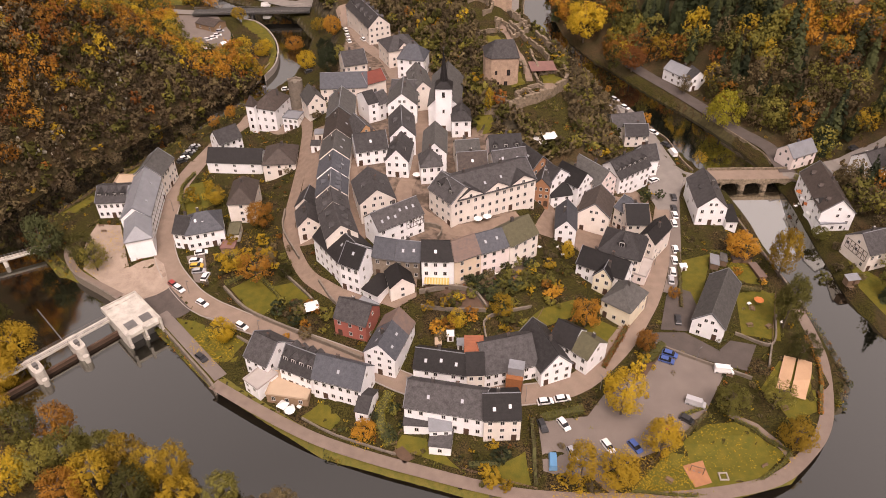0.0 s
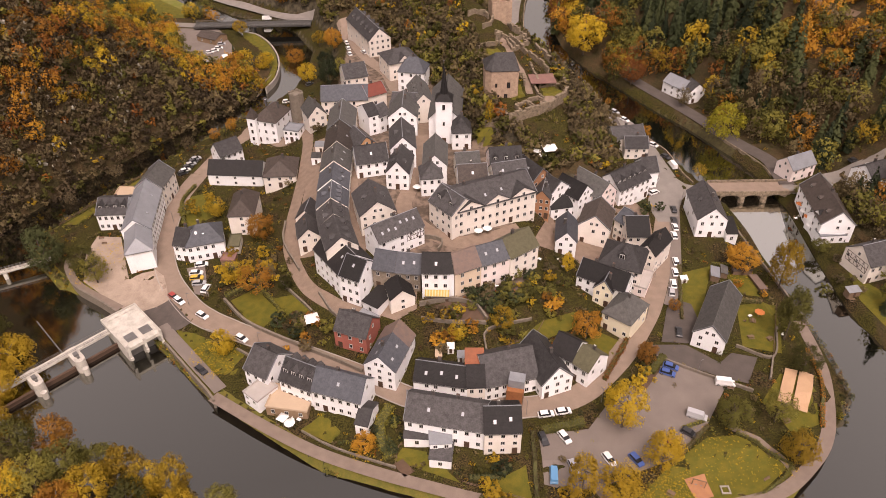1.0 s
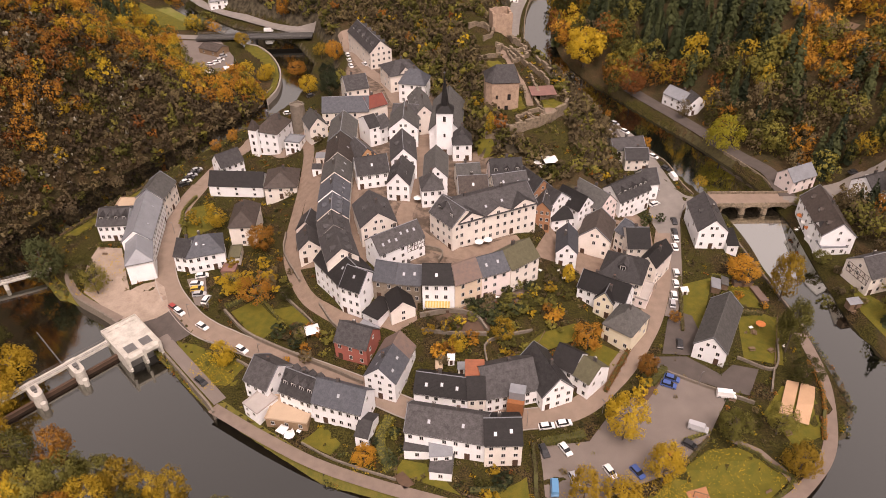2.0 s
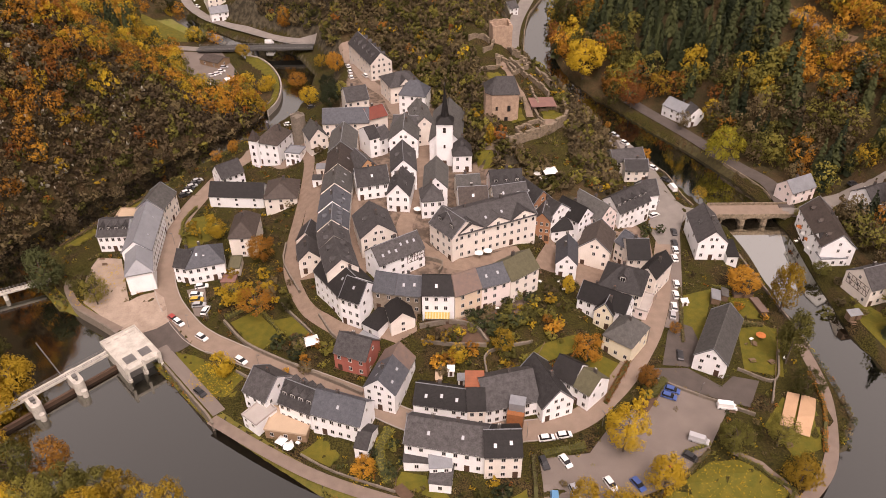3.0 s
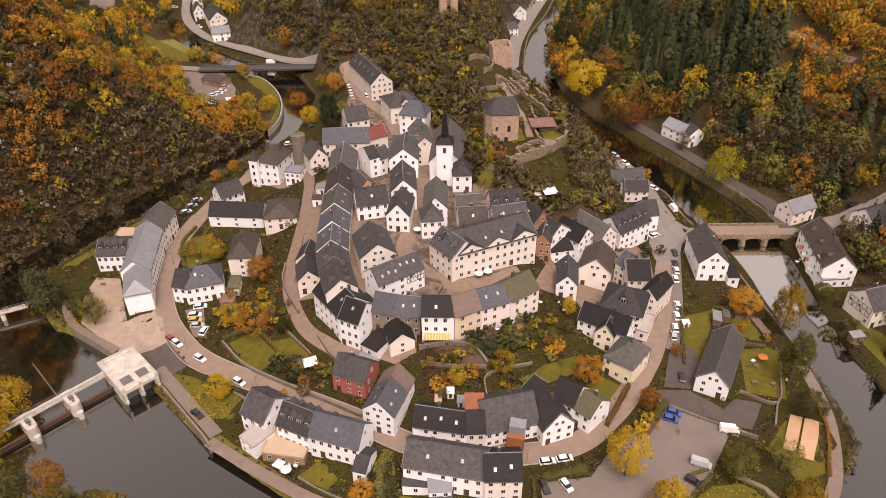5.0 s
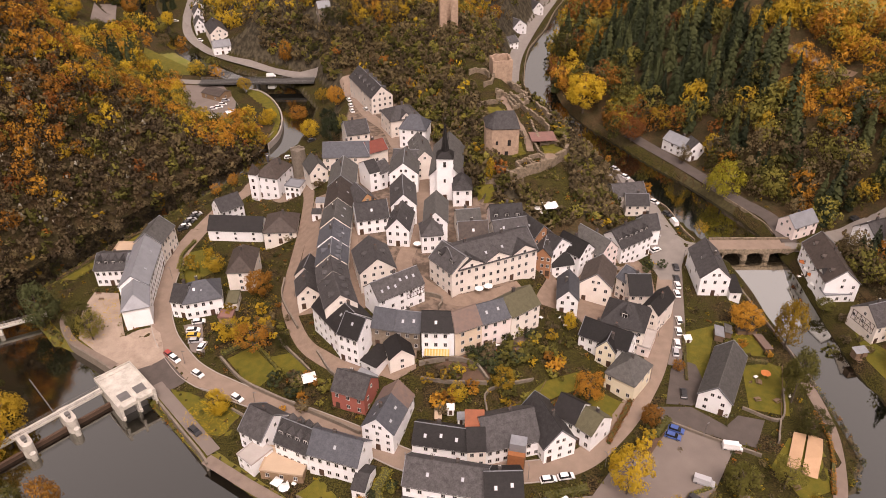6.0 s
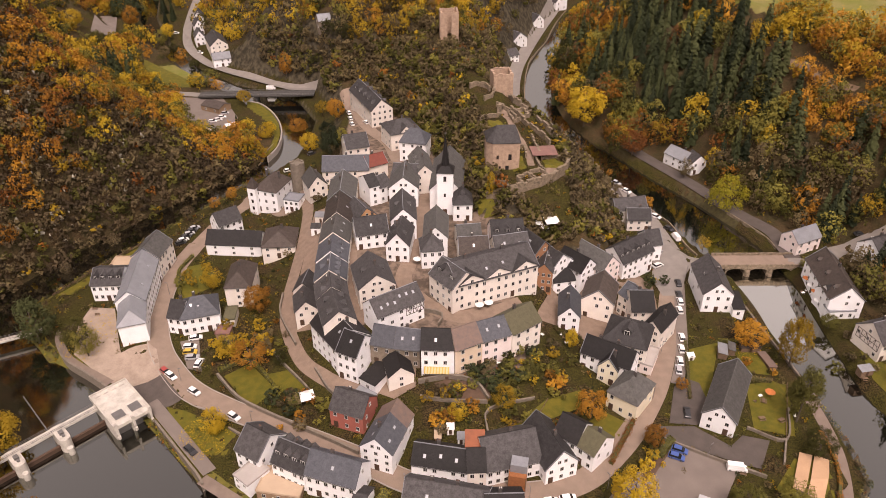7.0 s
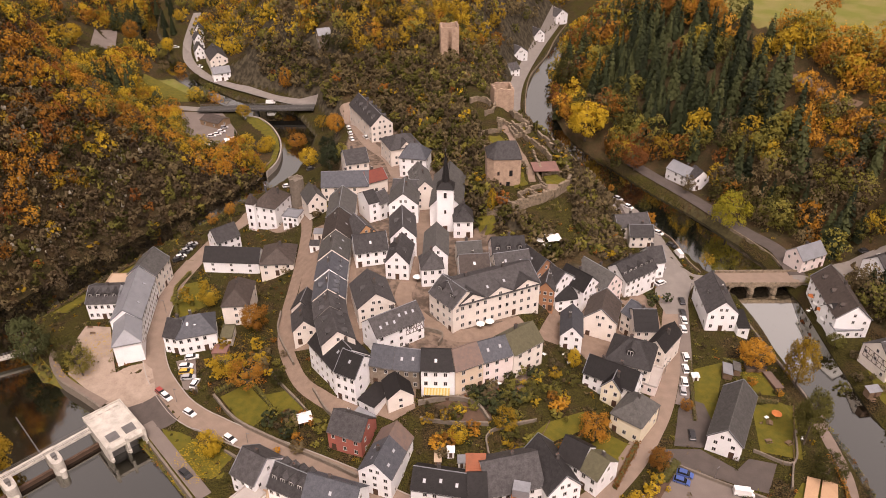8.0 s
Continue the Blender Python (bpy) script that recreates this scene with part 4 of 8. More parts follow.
def bank_slope(top, foot, z0, z1, label):
    """A rough grassy slope between the edge of a road and the water."""
    a, b = smooth_line(top, 2.0), smooth_line(foot, 2.0)
    n = 60
    ia, ib = np.linspace(0, len(a) - 1, n).round().astype(int), np.linspace(0, len(b) - 1, n).round().astype(int)
    bm = bmesh.new()
    rows = []
    for k in range(6):
        u = k / 5
        q = a[ia, :2] * (1 - u) + b[ib, :2] * u
        zz = z0 + (z1 - z0) * u ** 1.3 + .3 * rough(q[:, 0], q[:, 1], 7) * (0 < k < 5)
        rows.append([bm.verts.new((*p, h)) for p, h in zip(q, zz)])
    for r, s in zip(rows[:-1], rows[1:]):
        for i in range(n - 1):
            bm.faces.new((r[i], r[i + 1], s[i + 1], s[i]))
    bmesh.ops.recalc_face_normals(bm, faces=bm.faces)
    if sum(f.normal.z for f in bm.faces) < 0:
        bmesh.ops.reverse_faces(bm, faces=bm.faces)
    tagged(part("bank", bm, material("brown_bank_grass", (.075, .062, .022), (.035, .028, .012), 1.2, bump_=1.0, fine=9, sharp=.14)), label, "river bank", kind="structure")


bank_slope([(128.2, 247.2), (124.3, 257.4), (120, 264.4), (109.8, 287.7), (102.2, 302.6), (94.2, 317.6)], [(126, 246), (121.6, 256.5), (118, 263), (107.5, 285), (98, 300.5), (89.5, 317)], 2.93, -.4, "brown grassy bank below the far bank road")

house(0.7, 119.0, 4.8, 20.2, 10, 7, -12, 4.5, "p", "white", "slate", cols=7, chimneys=2, skylights=2)
house(14.0, 115.9, 4.8, 9.1, 10, 8, 1, 4, "p", "cream", "dark", cols=3, chimneys=1, skylights=2)
house(-6.9, 116.9, 3.7, 6.6, 6, 3.5, -5, 1.2, "l", "white", "slate", cols=1)
house(-1.3, 114.8, 3.4, 5.5, 7, 5, 3, 1, "l", "white", "zinc", cols=2)
house(-1.0, 110.8, 2.5, 5.5, 5, 3.5, -8, 0.8, "l", "white", "slate", cols=1)
house(-48.5, 139.2, 3.1, 8.1, 11, 6, -31, 4.5, "p", "white", "slate", cols=3, chimneys=1)
house(-37.6, 133.2, 4.0, 10.2, 9, 6.2, -26, 4.5, "p", "white", "slate", cols=5, dormers=4, back=4, big=1.35, chimneys=1)
house(-26.7, 128.3, 4.5, 13.8, 9, 7, -19, 4.5, "p", "white", "blue", cols=6, skylights=1)
house(-20.3, 121.8, 3.5, 3.5, 8, 4, -16, 2, "p", "white", "slate", cols=1)
house(-49.6, 131.0, 2.3, 5.7, 7, 4.5, -39, 0.4, "f", "white", "terrace", cols=2)
house(-41.2, 128.9, 2.6, 11.4, 8, 3, -10, 0.4, "f", "timber", "tan", cols=3)
house(-15.8, 137.6, 4.8, 8.9, 9.6, 7.5, -20, 4.2, "g", "white", "blue", cols=3, skylights=4)
house(-25.0, 151.1, 5.0, 10.2, 9, 6.5, -22, 4, "p", "red", "slate", cols=3, chimneys=1)
house(-0.4, 133.1, 4.8, 14.5, 8.5, 5.5, -11, 3.5, "p", "white", "dark", cols=6, skylights=3)
house(8.1, 131.3, 4.8, 4.7, 8.5, 6.2, 2, 4, "p", "cream", "dark", cols=2)
house(8.0, 134.5, 5.3, 4.8, 5, 8, -1, 2, "l", "cream", "orange", cols=1)
house(16.3, 135.7, 4.8, 14.8, 13, 5.5, 14, 5.5, "p", "white", "slate", cols=7, chimneys=1)
house(27.3, 136.7, 4.8, 9.1, 15, 5.5, 21, 5, "g", "white", "slate", cols=3)
house(39.7, 137.1, 4.8, 5.5, 9, 6, -46, 3.5, "p", "white", "moss", cols=2)
house(34.4, 141.1, 5.4, 6.8, 9, 6, -37, 4, "p", "white", "dark", cols=3)
house(53.2, 156.5, 5.3, 9.1, 11, 6.2, -39, 4.5, "h", "yellow", "mossy", cols=3)
house(49.4, 169.3, 7.0, 15.2, 8, 6, -32, 4, "p", "white", "dark", cols=6, chimneys=2)
house(49.3, 166.5, 6.4, 5.6, 7, 6, -28, 3.5, "g", "yellow", "dark", cols=2)
house(56.8, 178.3, 5.8, 13.2, 13, 8, -24, 4.5, "h", "cream", "slate", cols=5, dormers=1, big=1.7, chimneys=1)
house(68.4, 185.4, 4.8, 6.0, 12, 8, -40, 3, "g", "cream", "dark", cols=2)
house(62.8, 173.2, 4.8, 3.7, 9, 3.5, -27, 0.4, "f", "pink", "terrace", cols=1)
house(40.4, 190.8, 9.0, 6.6, 12, 5.5, -9, 3.5, "g", "white", "blue", cols=2, chimneys=1)
house(52.2, 200.7, 5.5, 10.4, 12, 7, -19, 4.5, "g", "cream", "brown", cols=3)
house(63.2, 199.2, 4.8, 6.3, 8, 8, -56, 3, "p", "cream", "blue", cols=3)
house(64.1, 195.3, 4.8, 7.4, 12, 8, -1, 4, "p", "cream", "dark", cols=3)
house(52.9, 215.2, 8.0, 8.9, 14, 8, 38, 4.5, "g", "pink", "mossy", cols=3, chimneys=1)
house(45.5, 211.6, 9.5, 8.2, 11, 7.5, 42, 4, "g", "white", "dark", cols=3, skylights=2)
house(35.9, 212.4, 11.9, 10.0, 13, 7, 40, 4, "g", "white", "slate", cols=3, skylights=4)
house(40.1, 208.1, 9.3, 7.7, 7, 4.5, 12, 3, "p", "white", "dark", cols=2)
house(31.2, 215.2, 13.9, 7.8, 11, 8, 32, 4, "g", "brick", "slate", cols=3, skylights=2)
house(34.2, 206.4, 11.4, 5.7, 8, 8, -15, 3, "g", "brick", "slate", cols=3)
house(14.7, 200.8, 14.3, 28.6, 15, 9.6, 24, 4.2, "p", "cream", "slate", cols=11, skylights=4, gables=3, gable=(4.5, 2.5), chimneys=2)
house(3.5, 194.4, 14.4, 11.5, 11, 9.4, -51, 4.2, "p", "cream", "slate", cols=4, dormers=2, big=1.3)
house(10.1, 212.5, 16.4, 10.0, 9, 6.6, 5, 4, "p", "cream", "brown", cols=3, skylights=1)
house(22.5, 213.0, 15.6, 12.0, 8, 8, 14, 4, "p", "cream", "slate", cols=4, skylights=2)
house(21.7, 219.5, 16.5, 11.2, 10, 8, 6, 5, "p", "pink", "slate", cols=4, dormers=3, big=1.2)
house(8.7, 220.0, 17.8, 8.3, 8, 6.5, 7, 3, "p", "cream", "mossy", cols=3)
house(7.2, 240.7, 18.7, 7.0, 8, 7, 2, 5, "h", "white", "slate", cols=2, dormers=2)
house(-2.4, 221.1, 17.9, 8.1, 15, 8, -1, 4, "g", "white", "mossy", cols=2)
house(-4.0, 212.0, 17.3, 7.3, 8, 7, 7, 4, "h", "white", "slate", cols=3)
house(-30.9, 175.9, 7.9, 15.9, 12, 9.5, -54, 5, "p", "white", "dark", cols=5, chimneys=2, skylights=3)
house(-25.5, 168.0, 8.0, 6.9, 10, 10, -28, 4.5, "p", "white", "dark", cols=3, skylights=1)
house(-16.9, 171.1, 11.4, 6.7, 9, 7, -15, 4, "p", "stone", "blue", cols=2, skylights=0, kl=0.000, kr=-0.051)
house(-9.9, 169.7, 11.4, 7.5, 9, 7, -9, 4, "p", "stone", "blue", cols=3, skylights=2, kl=0.051, kr=0.000)
house(-2.0, 165.9, 11.7, 8.2, 9, 9.8, -3, 4, "p", "white", "dark", cols=3, skylights=1, kl=0.000, kr=-0.270)
house(5.8, 167.6, 12.1, 8.1, 9, 9, 28, 4, "p", "tan", "rust", cols=3, kl=0.270, kr=0.049)
house(13.5, 171.1, 12.2, 8.9, 9, 8.6, 22, 4, "p", "pink", "blue", cols=3, skylights=2, kl=-0.049, kr=-0.131)
house(21.9, 176.0, 12.1, 10.7, 10, 8.6, 37, 4, "p", "cream", "moss", cols=3, kl=0.131, kr=0.000)
house(-13.0, 162.5, 9.8, 7.3, 8, 4.5, 15, 3, "g", "cream", "dark", cols=1)
house(-19.2, 162.6, 7.7, 5.8, 9, 4, -35, 0.6, "l", "white", "dark", cols=1)
house(-15.2, 183.5, 14.4, 16.4, 9, 7.5, 34, 4, "p", "white", "slate", cols=5, skylights=6)
house(-22.5, 196.5, 15.3, 11.6, 14, 7.5, 16, 4.5, "g", "cream", "slate", cols=4, dormers=2, chimneys=1)
house(-25.3, 222.5, 18.9, 11.3, 9, 5.8, 14, 4.5, "p", "white", "slate", cols=4, skylights=1)
house(-29.7, 234.9, 18.6, 7.5, 10, 5.5, 31, 3.5, "g", "orange", "slate", cols=2)
house(-14.6, 218.5, 18.0, 7.8, 15, 6.5, -6, 4.5, "g", "white", "slate", cols=3, dormers=3)
house(-14.2, 230.9, 18.9, 8.9, 15, 8, 4, 4.5, "g", "white", "slate", cols=3, dormers=2)
house(-14.7, 255.3, 18.2, 10.9, 14, 8, -1, 4.5, "g", "white", "mossy", cols=3)
house(-32.3, 179.5, 13.1, 12.5, 9.8, 8.6, 107, 4, "p", "cream", "slate", cols=3, dormers=3, back=2, big=1.1, behind=True, kl=0.000, kr=0.036)
house(-35.0, 189.5, 13.4, 8.3, 9.8, 8.5, 102, 4.2, "p", "cream", "slate", cols=3, dormers=3, back=2, behind=True, chimneys=1, kl=-0.036, kr=0.072)
house(-36.2, 198.5, 13.9, 9.9, 10, 8.6, 94, 4.2, "p", "cream", "blue", cols=4, dormers=4, back=1, behind=True, kl=-0.072, kr=0.019)
house(-36.8, 208.7, 14.8, 10.6, 10, 8.4, 92, 4.2, "p", "white", "blue", cols=4, dormers=2, skylights=1, behind=True, chimneys=1, kl=-0.019, kr=0.011)
house(-37.1, 220.3, 15.7, 12.6, 10, 8.2, 91, 4.2, "p", "cream", "mossy", cols=4, skylights=2, behind=True, kl=-0.011, kr=-0.013)
house(-37.5, 234.3, 16.2, 15.4, 10, 8, 92, 4.4, "p", "cream", "brown", cols=4, skylights=1, behind=True, chimneys=1, kl=0.013, kr=0.000)
house(-38.1, 250.2, 16.5, 16.4, 10, 8, 92, 4.4, "p", "cream", "mossy", cols=4, behind=True, chimneys=1, kl=-0.000, kr=0.000)
house(-51.2, 264.7, 15.0, 7.4, 10, 6, 25, 4, "g", "cream", "mossy", cols=2)
house(-39.8, 277.3, 15.9, 19.0, 12, 6, 3, 4, "p", "cream", "blue", cols=5)
house(-28.7, 279.1, 16.5, 8.6, 9, 6, 31, 3, "p", "cream", "red", cols=2)
house(-38.2, 298.0, 15.3, 9.9, 12, 7, 18, 4, "p", "cream", "slate", cols=3)
house(-11.8, 296.4, 15.7, 11.6, 10, 9, -13, 5, "h", "white", "blue", cols=3)
house(-18.9, 313.3, 14.9, 14.5, 14, 8, 23, 4, "h", "cream", "slate", cols=3, gables=1)
house(-35.7, 350.0, 13.4, 10.9, 32, 8.5, 25, 5, "g", "cream", "slate", cols=4, dormers=10, big=1.2)
house(-28.3, 254.2, 18.1, 4.3, 10, 8, 30, 3, "p", "white", "slate", cols=1)
house(-24.5, 255.5, 18.0, 5.5, 8, 7, 41, 3, "p", "white", "slate", cols=2)
house(-14.2, 262.6, 17.9, 9.9, 12, 8, -7, 3.5, "p", "cream", "slate", cols=3, skylights=4)
house(-100.5, 191.8, 4.8, 8.3, 15, 7.5, 18, 3.5, "h", "white", "zinc", cols=0)
house(-104.3, 208.4, 4.8, 25.1, 9.5, 8, 98, 4, "p", "white", "zinc", cols=11, skylights=2)
house(-105.4, 227.2, 4.8, 11.9, 10, 8.5, 84, 4, "p", "cream", "mossy", cols=5)
house(-115.5, 213.3, 4.8, 10.4, 12, 6.5, 3, 3, "p", "white", "slate", cols=5, dormers=4, big=1.15)
house(-115.1, 224.5, 4.8, 9.9, 8, 4, -1, 0.4, "f", "cream", "tan", cols=2)
house(-85.5, 193.7, 4.8, 5.0, 9, 6.3, -12, 4, "p", "white", "slate", cols=2)
house(-79.9, 195.2, 4.8, 12.1, 11, 6.5, 17, 4.5, "h", "white", "blue", cols=5, skylights=3)
house(-69.5, 210.6, 4.8, 8.8, 14, 8, 3, 4.5, "h", "cream", "brown", cols=1)
house(-70.4, 196.1, 4.8, 3.7, 7, 3, 4, 0.3, "f", "cream", "moss", cols=1)
house(-70.6, 187.7, 4.8, 4.5, 4, 2.6, -1, 0.3, "f", "timber", "pink", cols=0)
house(-78.3, 239.5, 4.9, 20.9, 9, 4.5, -4, 4, "p", "white", "dark", cols=3)
house(-60.5, 235.4, 7.7, 12.0, 13, 5, 3, 4, "h", "cream", "brown", cols=3)
house(-85.6, 253.4, 4.8, 9.8, 8, 5.5, 40, 4, "p", "white", "slate", cols=4)
house(-70.1, 272.5, 5.6, 10.2, 13, 10, -18, 4.5, "h", "white", "brown", cols=3, chimneys=2)
house(-59.9, 263.1, 9.3, 6.5, 6, 5, -14, 0.4, "f", "white", "zinc", cols=3)
house(-45.6, 202.9, 9.4, 7.0, 8, 5, -6, 3.5, "g", "cream", "slate", cols=2)
house(-44.5, 193.5, 8.5, 7.3, 9, 5.5, 13, 3.5, "g", "cream", "slate", cols=2)
house(91.9, 208.3, 4.8, 9.8, 18, 7.2, -3, 4.5, "g", "white", "slate", cols=3, dormers=2)
house(98.3, 200.9, 3.8, 3.8, 8, 4, -1, 1.5, "l", "white", "dark", cols=1)
house(80.2, 155.3, 4.8, 9.0, 22, 5.2, -29, 4.2, "g", "white", "mossy", cols=2)
house(136.4, 240.5, 3.8, 12.1, 8, 5.5, 25, 3.5, "p", "pink", "zinc", cols=3)
house(134.8, 210.0, 2.5, 24.6, 11, 8, -95, 5, "p", "white", "brown", cols=6, dormers=3)
house(133.5, 204.1, 3.4, 9.1, 10, 4.5, 3, 4.5, "p", "white", "dark", cols=3, chimneys=1)
house(132.8, 199.0, 2.9, 8.9, 4, 3.5, 3, 0.3, "f", "white", "zinc", cols=3)
house(138.2, 182.5, 3.1, 11.3, 11, 7, 17, 4.5, "p", "cream", "slate", cols=4)
house(159.4, 228.2, 5.6, 12.2, 10, 7, 23, 4, "p", "white", "slate", cols=3)
house(111.2, 311.5, 3.2, 15.4, 8, 5, -56, 3, "p", "white", "zinc", cols=4)
house(115.2, 306.5, 3.2, 7.4, 7, 6, 16, 3, "g", "white", "slate", cols=2)
house(77.3, 255.5, 4.8, 9.1, 8, 5, -1, 3, "p", "cream", "slate", cols=3)
house(74.5, 261.6, 6.3, 13.2, 9, 5, 9, 3, "p", "cream", "slate", cols=3)
house(66.1, 223.9, 5.6, 15.8, 11, 8, 35, 4.5, "p", "white", "slate", cols=6, dormers=6, big=1.1, chimneys=1)
house(76.9, 234.5, 4.8, 5.8, 9, 7, 11, 4, "p", "white", "slate", cols=2)
house(-145.8, 475.0, 4.6, 10.9, 22, 8, 24, 4.5, "g", "cream", "slate", cols=3)
house(-138.5, 455.7, 3.2, 10.7, 8, 5, 23, 3, "p", "white", "zinc", cols=3)
house(-162.7, 494.5, 4.3, 6.2, 9, 6, 23, 4, "g", "white", "slate", cols=2)
house(-170.1, 518.6, 4.8, 6.1, 9, 6, 25, 4, "g", "white", "slate", cols=2)
house(-175.9, 542.0, 4.8, 5.9, 9, 6, 13, 4, "g", "white", "slate", cols=2)
house(-123.6, 382.9, 3.0, 13.1, 9, 3, -29, 1.5, "p", "timber", "brown", cols=2)
house(48.4, 490.2, 2.8, 13.1, 10, 6, 40, 4.5, "g", "white", "slate", cols=2)
house(43.6, 462.3, 2.5, 6.4, 9, 5, 30, 3, "p", "white", "slate", cols=2)
house(66.5, 534.5, 2.5, 9.6, 9, 6, 35, 4, "g", "white", "slate", cols=2)
house(88.7, 581.7, 2.8, 12.6, 9, 7, 39, 4, "g", "white", "slate", cols=2)

house(-67.0, 428.0, 34.5, 9.0, 7, 4.8, 20, 3, "p", "stone", "zinc", cols=2)

# ---- church ----
def church(x, y, z, rot):
    ob = tagged(new("church"), "white-rendered village church with a slate-spired tower", "church")
    ob.matrix_basis = pose(x, y, z, 0, 0, rot)
    bm = bmesh.new()
    box(bm, -3, 3, -3, 3, -3, 17.5)
    tower = part("tower", bm, WALLS["white"], ob)
    bm = bmesh.new()
    prism(bm, 0, 0, 17.5, 19.6, 4.7, 1.9, 4, turn=.7854)
    prism(bm, 0, 0, 19.3, 31, 1.55, .05, 8)
    part("spire", bm, ROOFS["dark"], ob, "slender dark slate spire")
    bm = bmesh.new()
    box(bm, -.05, .05, -.05, .05, 31, 32.6)
    box(bm, -.45, .45, -.05, .05, 31.9, 32.05)
    part("cross", bm, STEEL, ob)
    for a, p in ((0, (0, -3)), (90, (3, 0)), (-90, (-3, 0))):
        window(tower, pose(*p, 15.2, 0, 0, a), .9, 1.9, DARK_FRAME)
    window(tower, pose(0, -3, 8.5), .6, 1.2, DARK_FRAME)
    bm = bmesh.new()
    box(bm, -.8, .8, -.08, .02, 0, 2.6)
    part("door", bm, DOOR, ob, place=pose(0, -3, 0))
    bm = bmesh.new()
    solid(bm, [(-6, 1, -3), (6, 1, -3), (6, 27, -3), (-6, 27, -3), (-6, 1, 8.5), (6, 1, 8.5), (6, 27, 8.5), (-6, 27, 8.5), (0, 1, 14.5), (0, 27, 14.5)],
          ((0, 1, 5, 8, 4), (2, 3, 7, 9, 6), (1, 2, 6, 5), (3, 0, 4, 7), (4, 8, 9, 7), (5, 6, 9, 8), (3, 2, 1, 0)))
    nave = part("nave", bm, WALLS["white"], ob)
    bm = bmesh.new()
    for s in (1, -1):
        slab(bm, [(-s * 6.4, 27.4, 8.35), (-s * 6.4, .7, 8.35), (0, .7, 14.75), (0, 27.4, 14.75)][::s], .18)
    part("roof", bm, ROOFS["mossy"], ob)
    for s in (-1, 1):
        for k in range(4):
            window(nave, pose(s * 6, 5 + 6 * k, 4.6, 0, 0, 90 * s), 1.1, 3.2, DARK_FRAME)


church(1.0, 244.6, 18.3, -4)
house(-8.5, 268, 18.2, 18, 8, 8, -80, 4, "p", "cream", "mossy", cols=5, dormers=4)


# ---- castle ----
def keep(x, y, z, w, d, h, rot, label):
    """The roofed castle house: rubble walls with chamfered corners, small deep windows and a slate roof."""
    ob = tagged(new("castle_house"), label, "castle")
    ob.matrix_basis = pose(x, y, z, 0, 0, rot)
    a, b, c = w / 2, d / 2, 2.2
    ring = [(-a + c, -b), (a - .4, -b), (a, -b + .4), (a, b), (-a, b), (-a, -b + c)]

    def wall(bm, grow, z0, z1):
        lo = [bm.verts.new((px * grow, py * grow, z0)) for px, py in ring]
        hi = [bm.verts.new((px * grow, py * grow, z1)) for px, py in ring]
        for i in range(6):
            bm.faces.new((lo[i], lo[(i + 1) % 6], hi[(i + 1) % 6], hi[i]))
        bm.faces.new(hi)
        return hi

    bm = bmesh.new()
    wall(bm, 1, -6, h)
    part("wall", bm, KEEP, ob)
    bm = bmesh.new()
    wall(bm, 1.05, h + .004, h + .18)
    hi = [bm.verts.new((px * 1.05, py * 1.05, h + .18)) for px, py in ring]
    top = [bm.verts.new((-a * .35, b * .1, h + 5)), bm.verts.new((a * .75, b * .1, h + 5))]
    for f in ((0, 1, 'b', 'a'), (1, 2, 'b'), (2, 3, 'b'), (3, 4, 'a', 'b'), (4, 5, 'a'), (5, 0, 'a')):
        bm.faces.new([top[0] if k == 'a' else top[1] if k == 'b' else hi[k] for k in f])
    part("roof", bm, ROOFS["slate"], ob)
    for px, pz, ww, hh in ((a * .4, h * .55, 1.1, 2.2), (-a * .35, h * .55, .7, 1.4), (a * .25, 2.2, 1.2, 2.2), (-a * .2, 2.6, .6, .9)):
        window(ob, pose(px, -b, pz), ww, hh, DARK_FRAME)
    window(ob, pose(a, 0, h * .55, 0, 0, 90), .8, 1.5, DARK_FRAME)


keep(22.8, 261, 28.5, 12.5, 11, 12.5, 2, "brown rubble-stone castle house with a slate roof on the rock")


def watch_tower(x, y, z, w, h, rot, label, gap):
    """A hollow square ruin tower with ragged top and, where gap is set, a tall slit in front."""
    ob = tagged(new("ruin_tower"), label, "tower")
    ob.matrix_basis = pose(x, y, z, 0, 0, rot)
    a, t = w / 2, .9
    bm = bmesh.new()
    for x0, x1, y0, y1 in ((-a, a, a - t, a), (-a, -a + t, -a, a - t), (a - t, a, -a, a - t)):
        box(bm, x0, x1, y0, y1, -5, h)
    if gap:
        box(bm, -a + t, -gap, -a, -a + t, -5, h)
        box(bm, gap, a - t, -a, -a + t, -5, h)
        box(bm, -gap, gap, -a + .1, -a + t, h - 1.5, h)
    else:
        box(bm, -a + t, a - t, -a, -a + t, -5, h)
    for i in range(26):
        s, q = rng.randrange(4), rng.uniform(-a + .5, a - .5)
        m = pose(0, 0, 0, 0, 0, 90 * s)
        k = rng.uniform(.4, .8)
        box(bm, q - k, q + k, -a + .02, -a + t - .02, h, h + rng.uniform(.15, .7), m)
    part("wall", bm, KEEP, ob)


watch_tower(3.5, 386, 40, 9.4, 15, 4, "tall square ruined watchtower of rubble stone on the ridge", 1.1)
watch_tower(27, 327, 33, 9, 10.5, 8, "squat square ruined castle tower of rubble stone", 0)

bm = bmesh.new()
prism(bm, 0, 0, -3, 12.5, 3.3, 3.0, 16)
for i in range(16):
    box(bm, -.45, .45, 2.2, 3.0, 12.5, 12.5 + rng.uniform(.2, 1.2), pose(0, 0, 0, 0, 0, 22.5 * i))
stump = tagged(new("ruin_tower"), "dark round ruined town tower of slate rubble", "tower")
stump.matrix_basis = pose(-60.5, 279, 9)
part("wall", bm, STONE, stump)


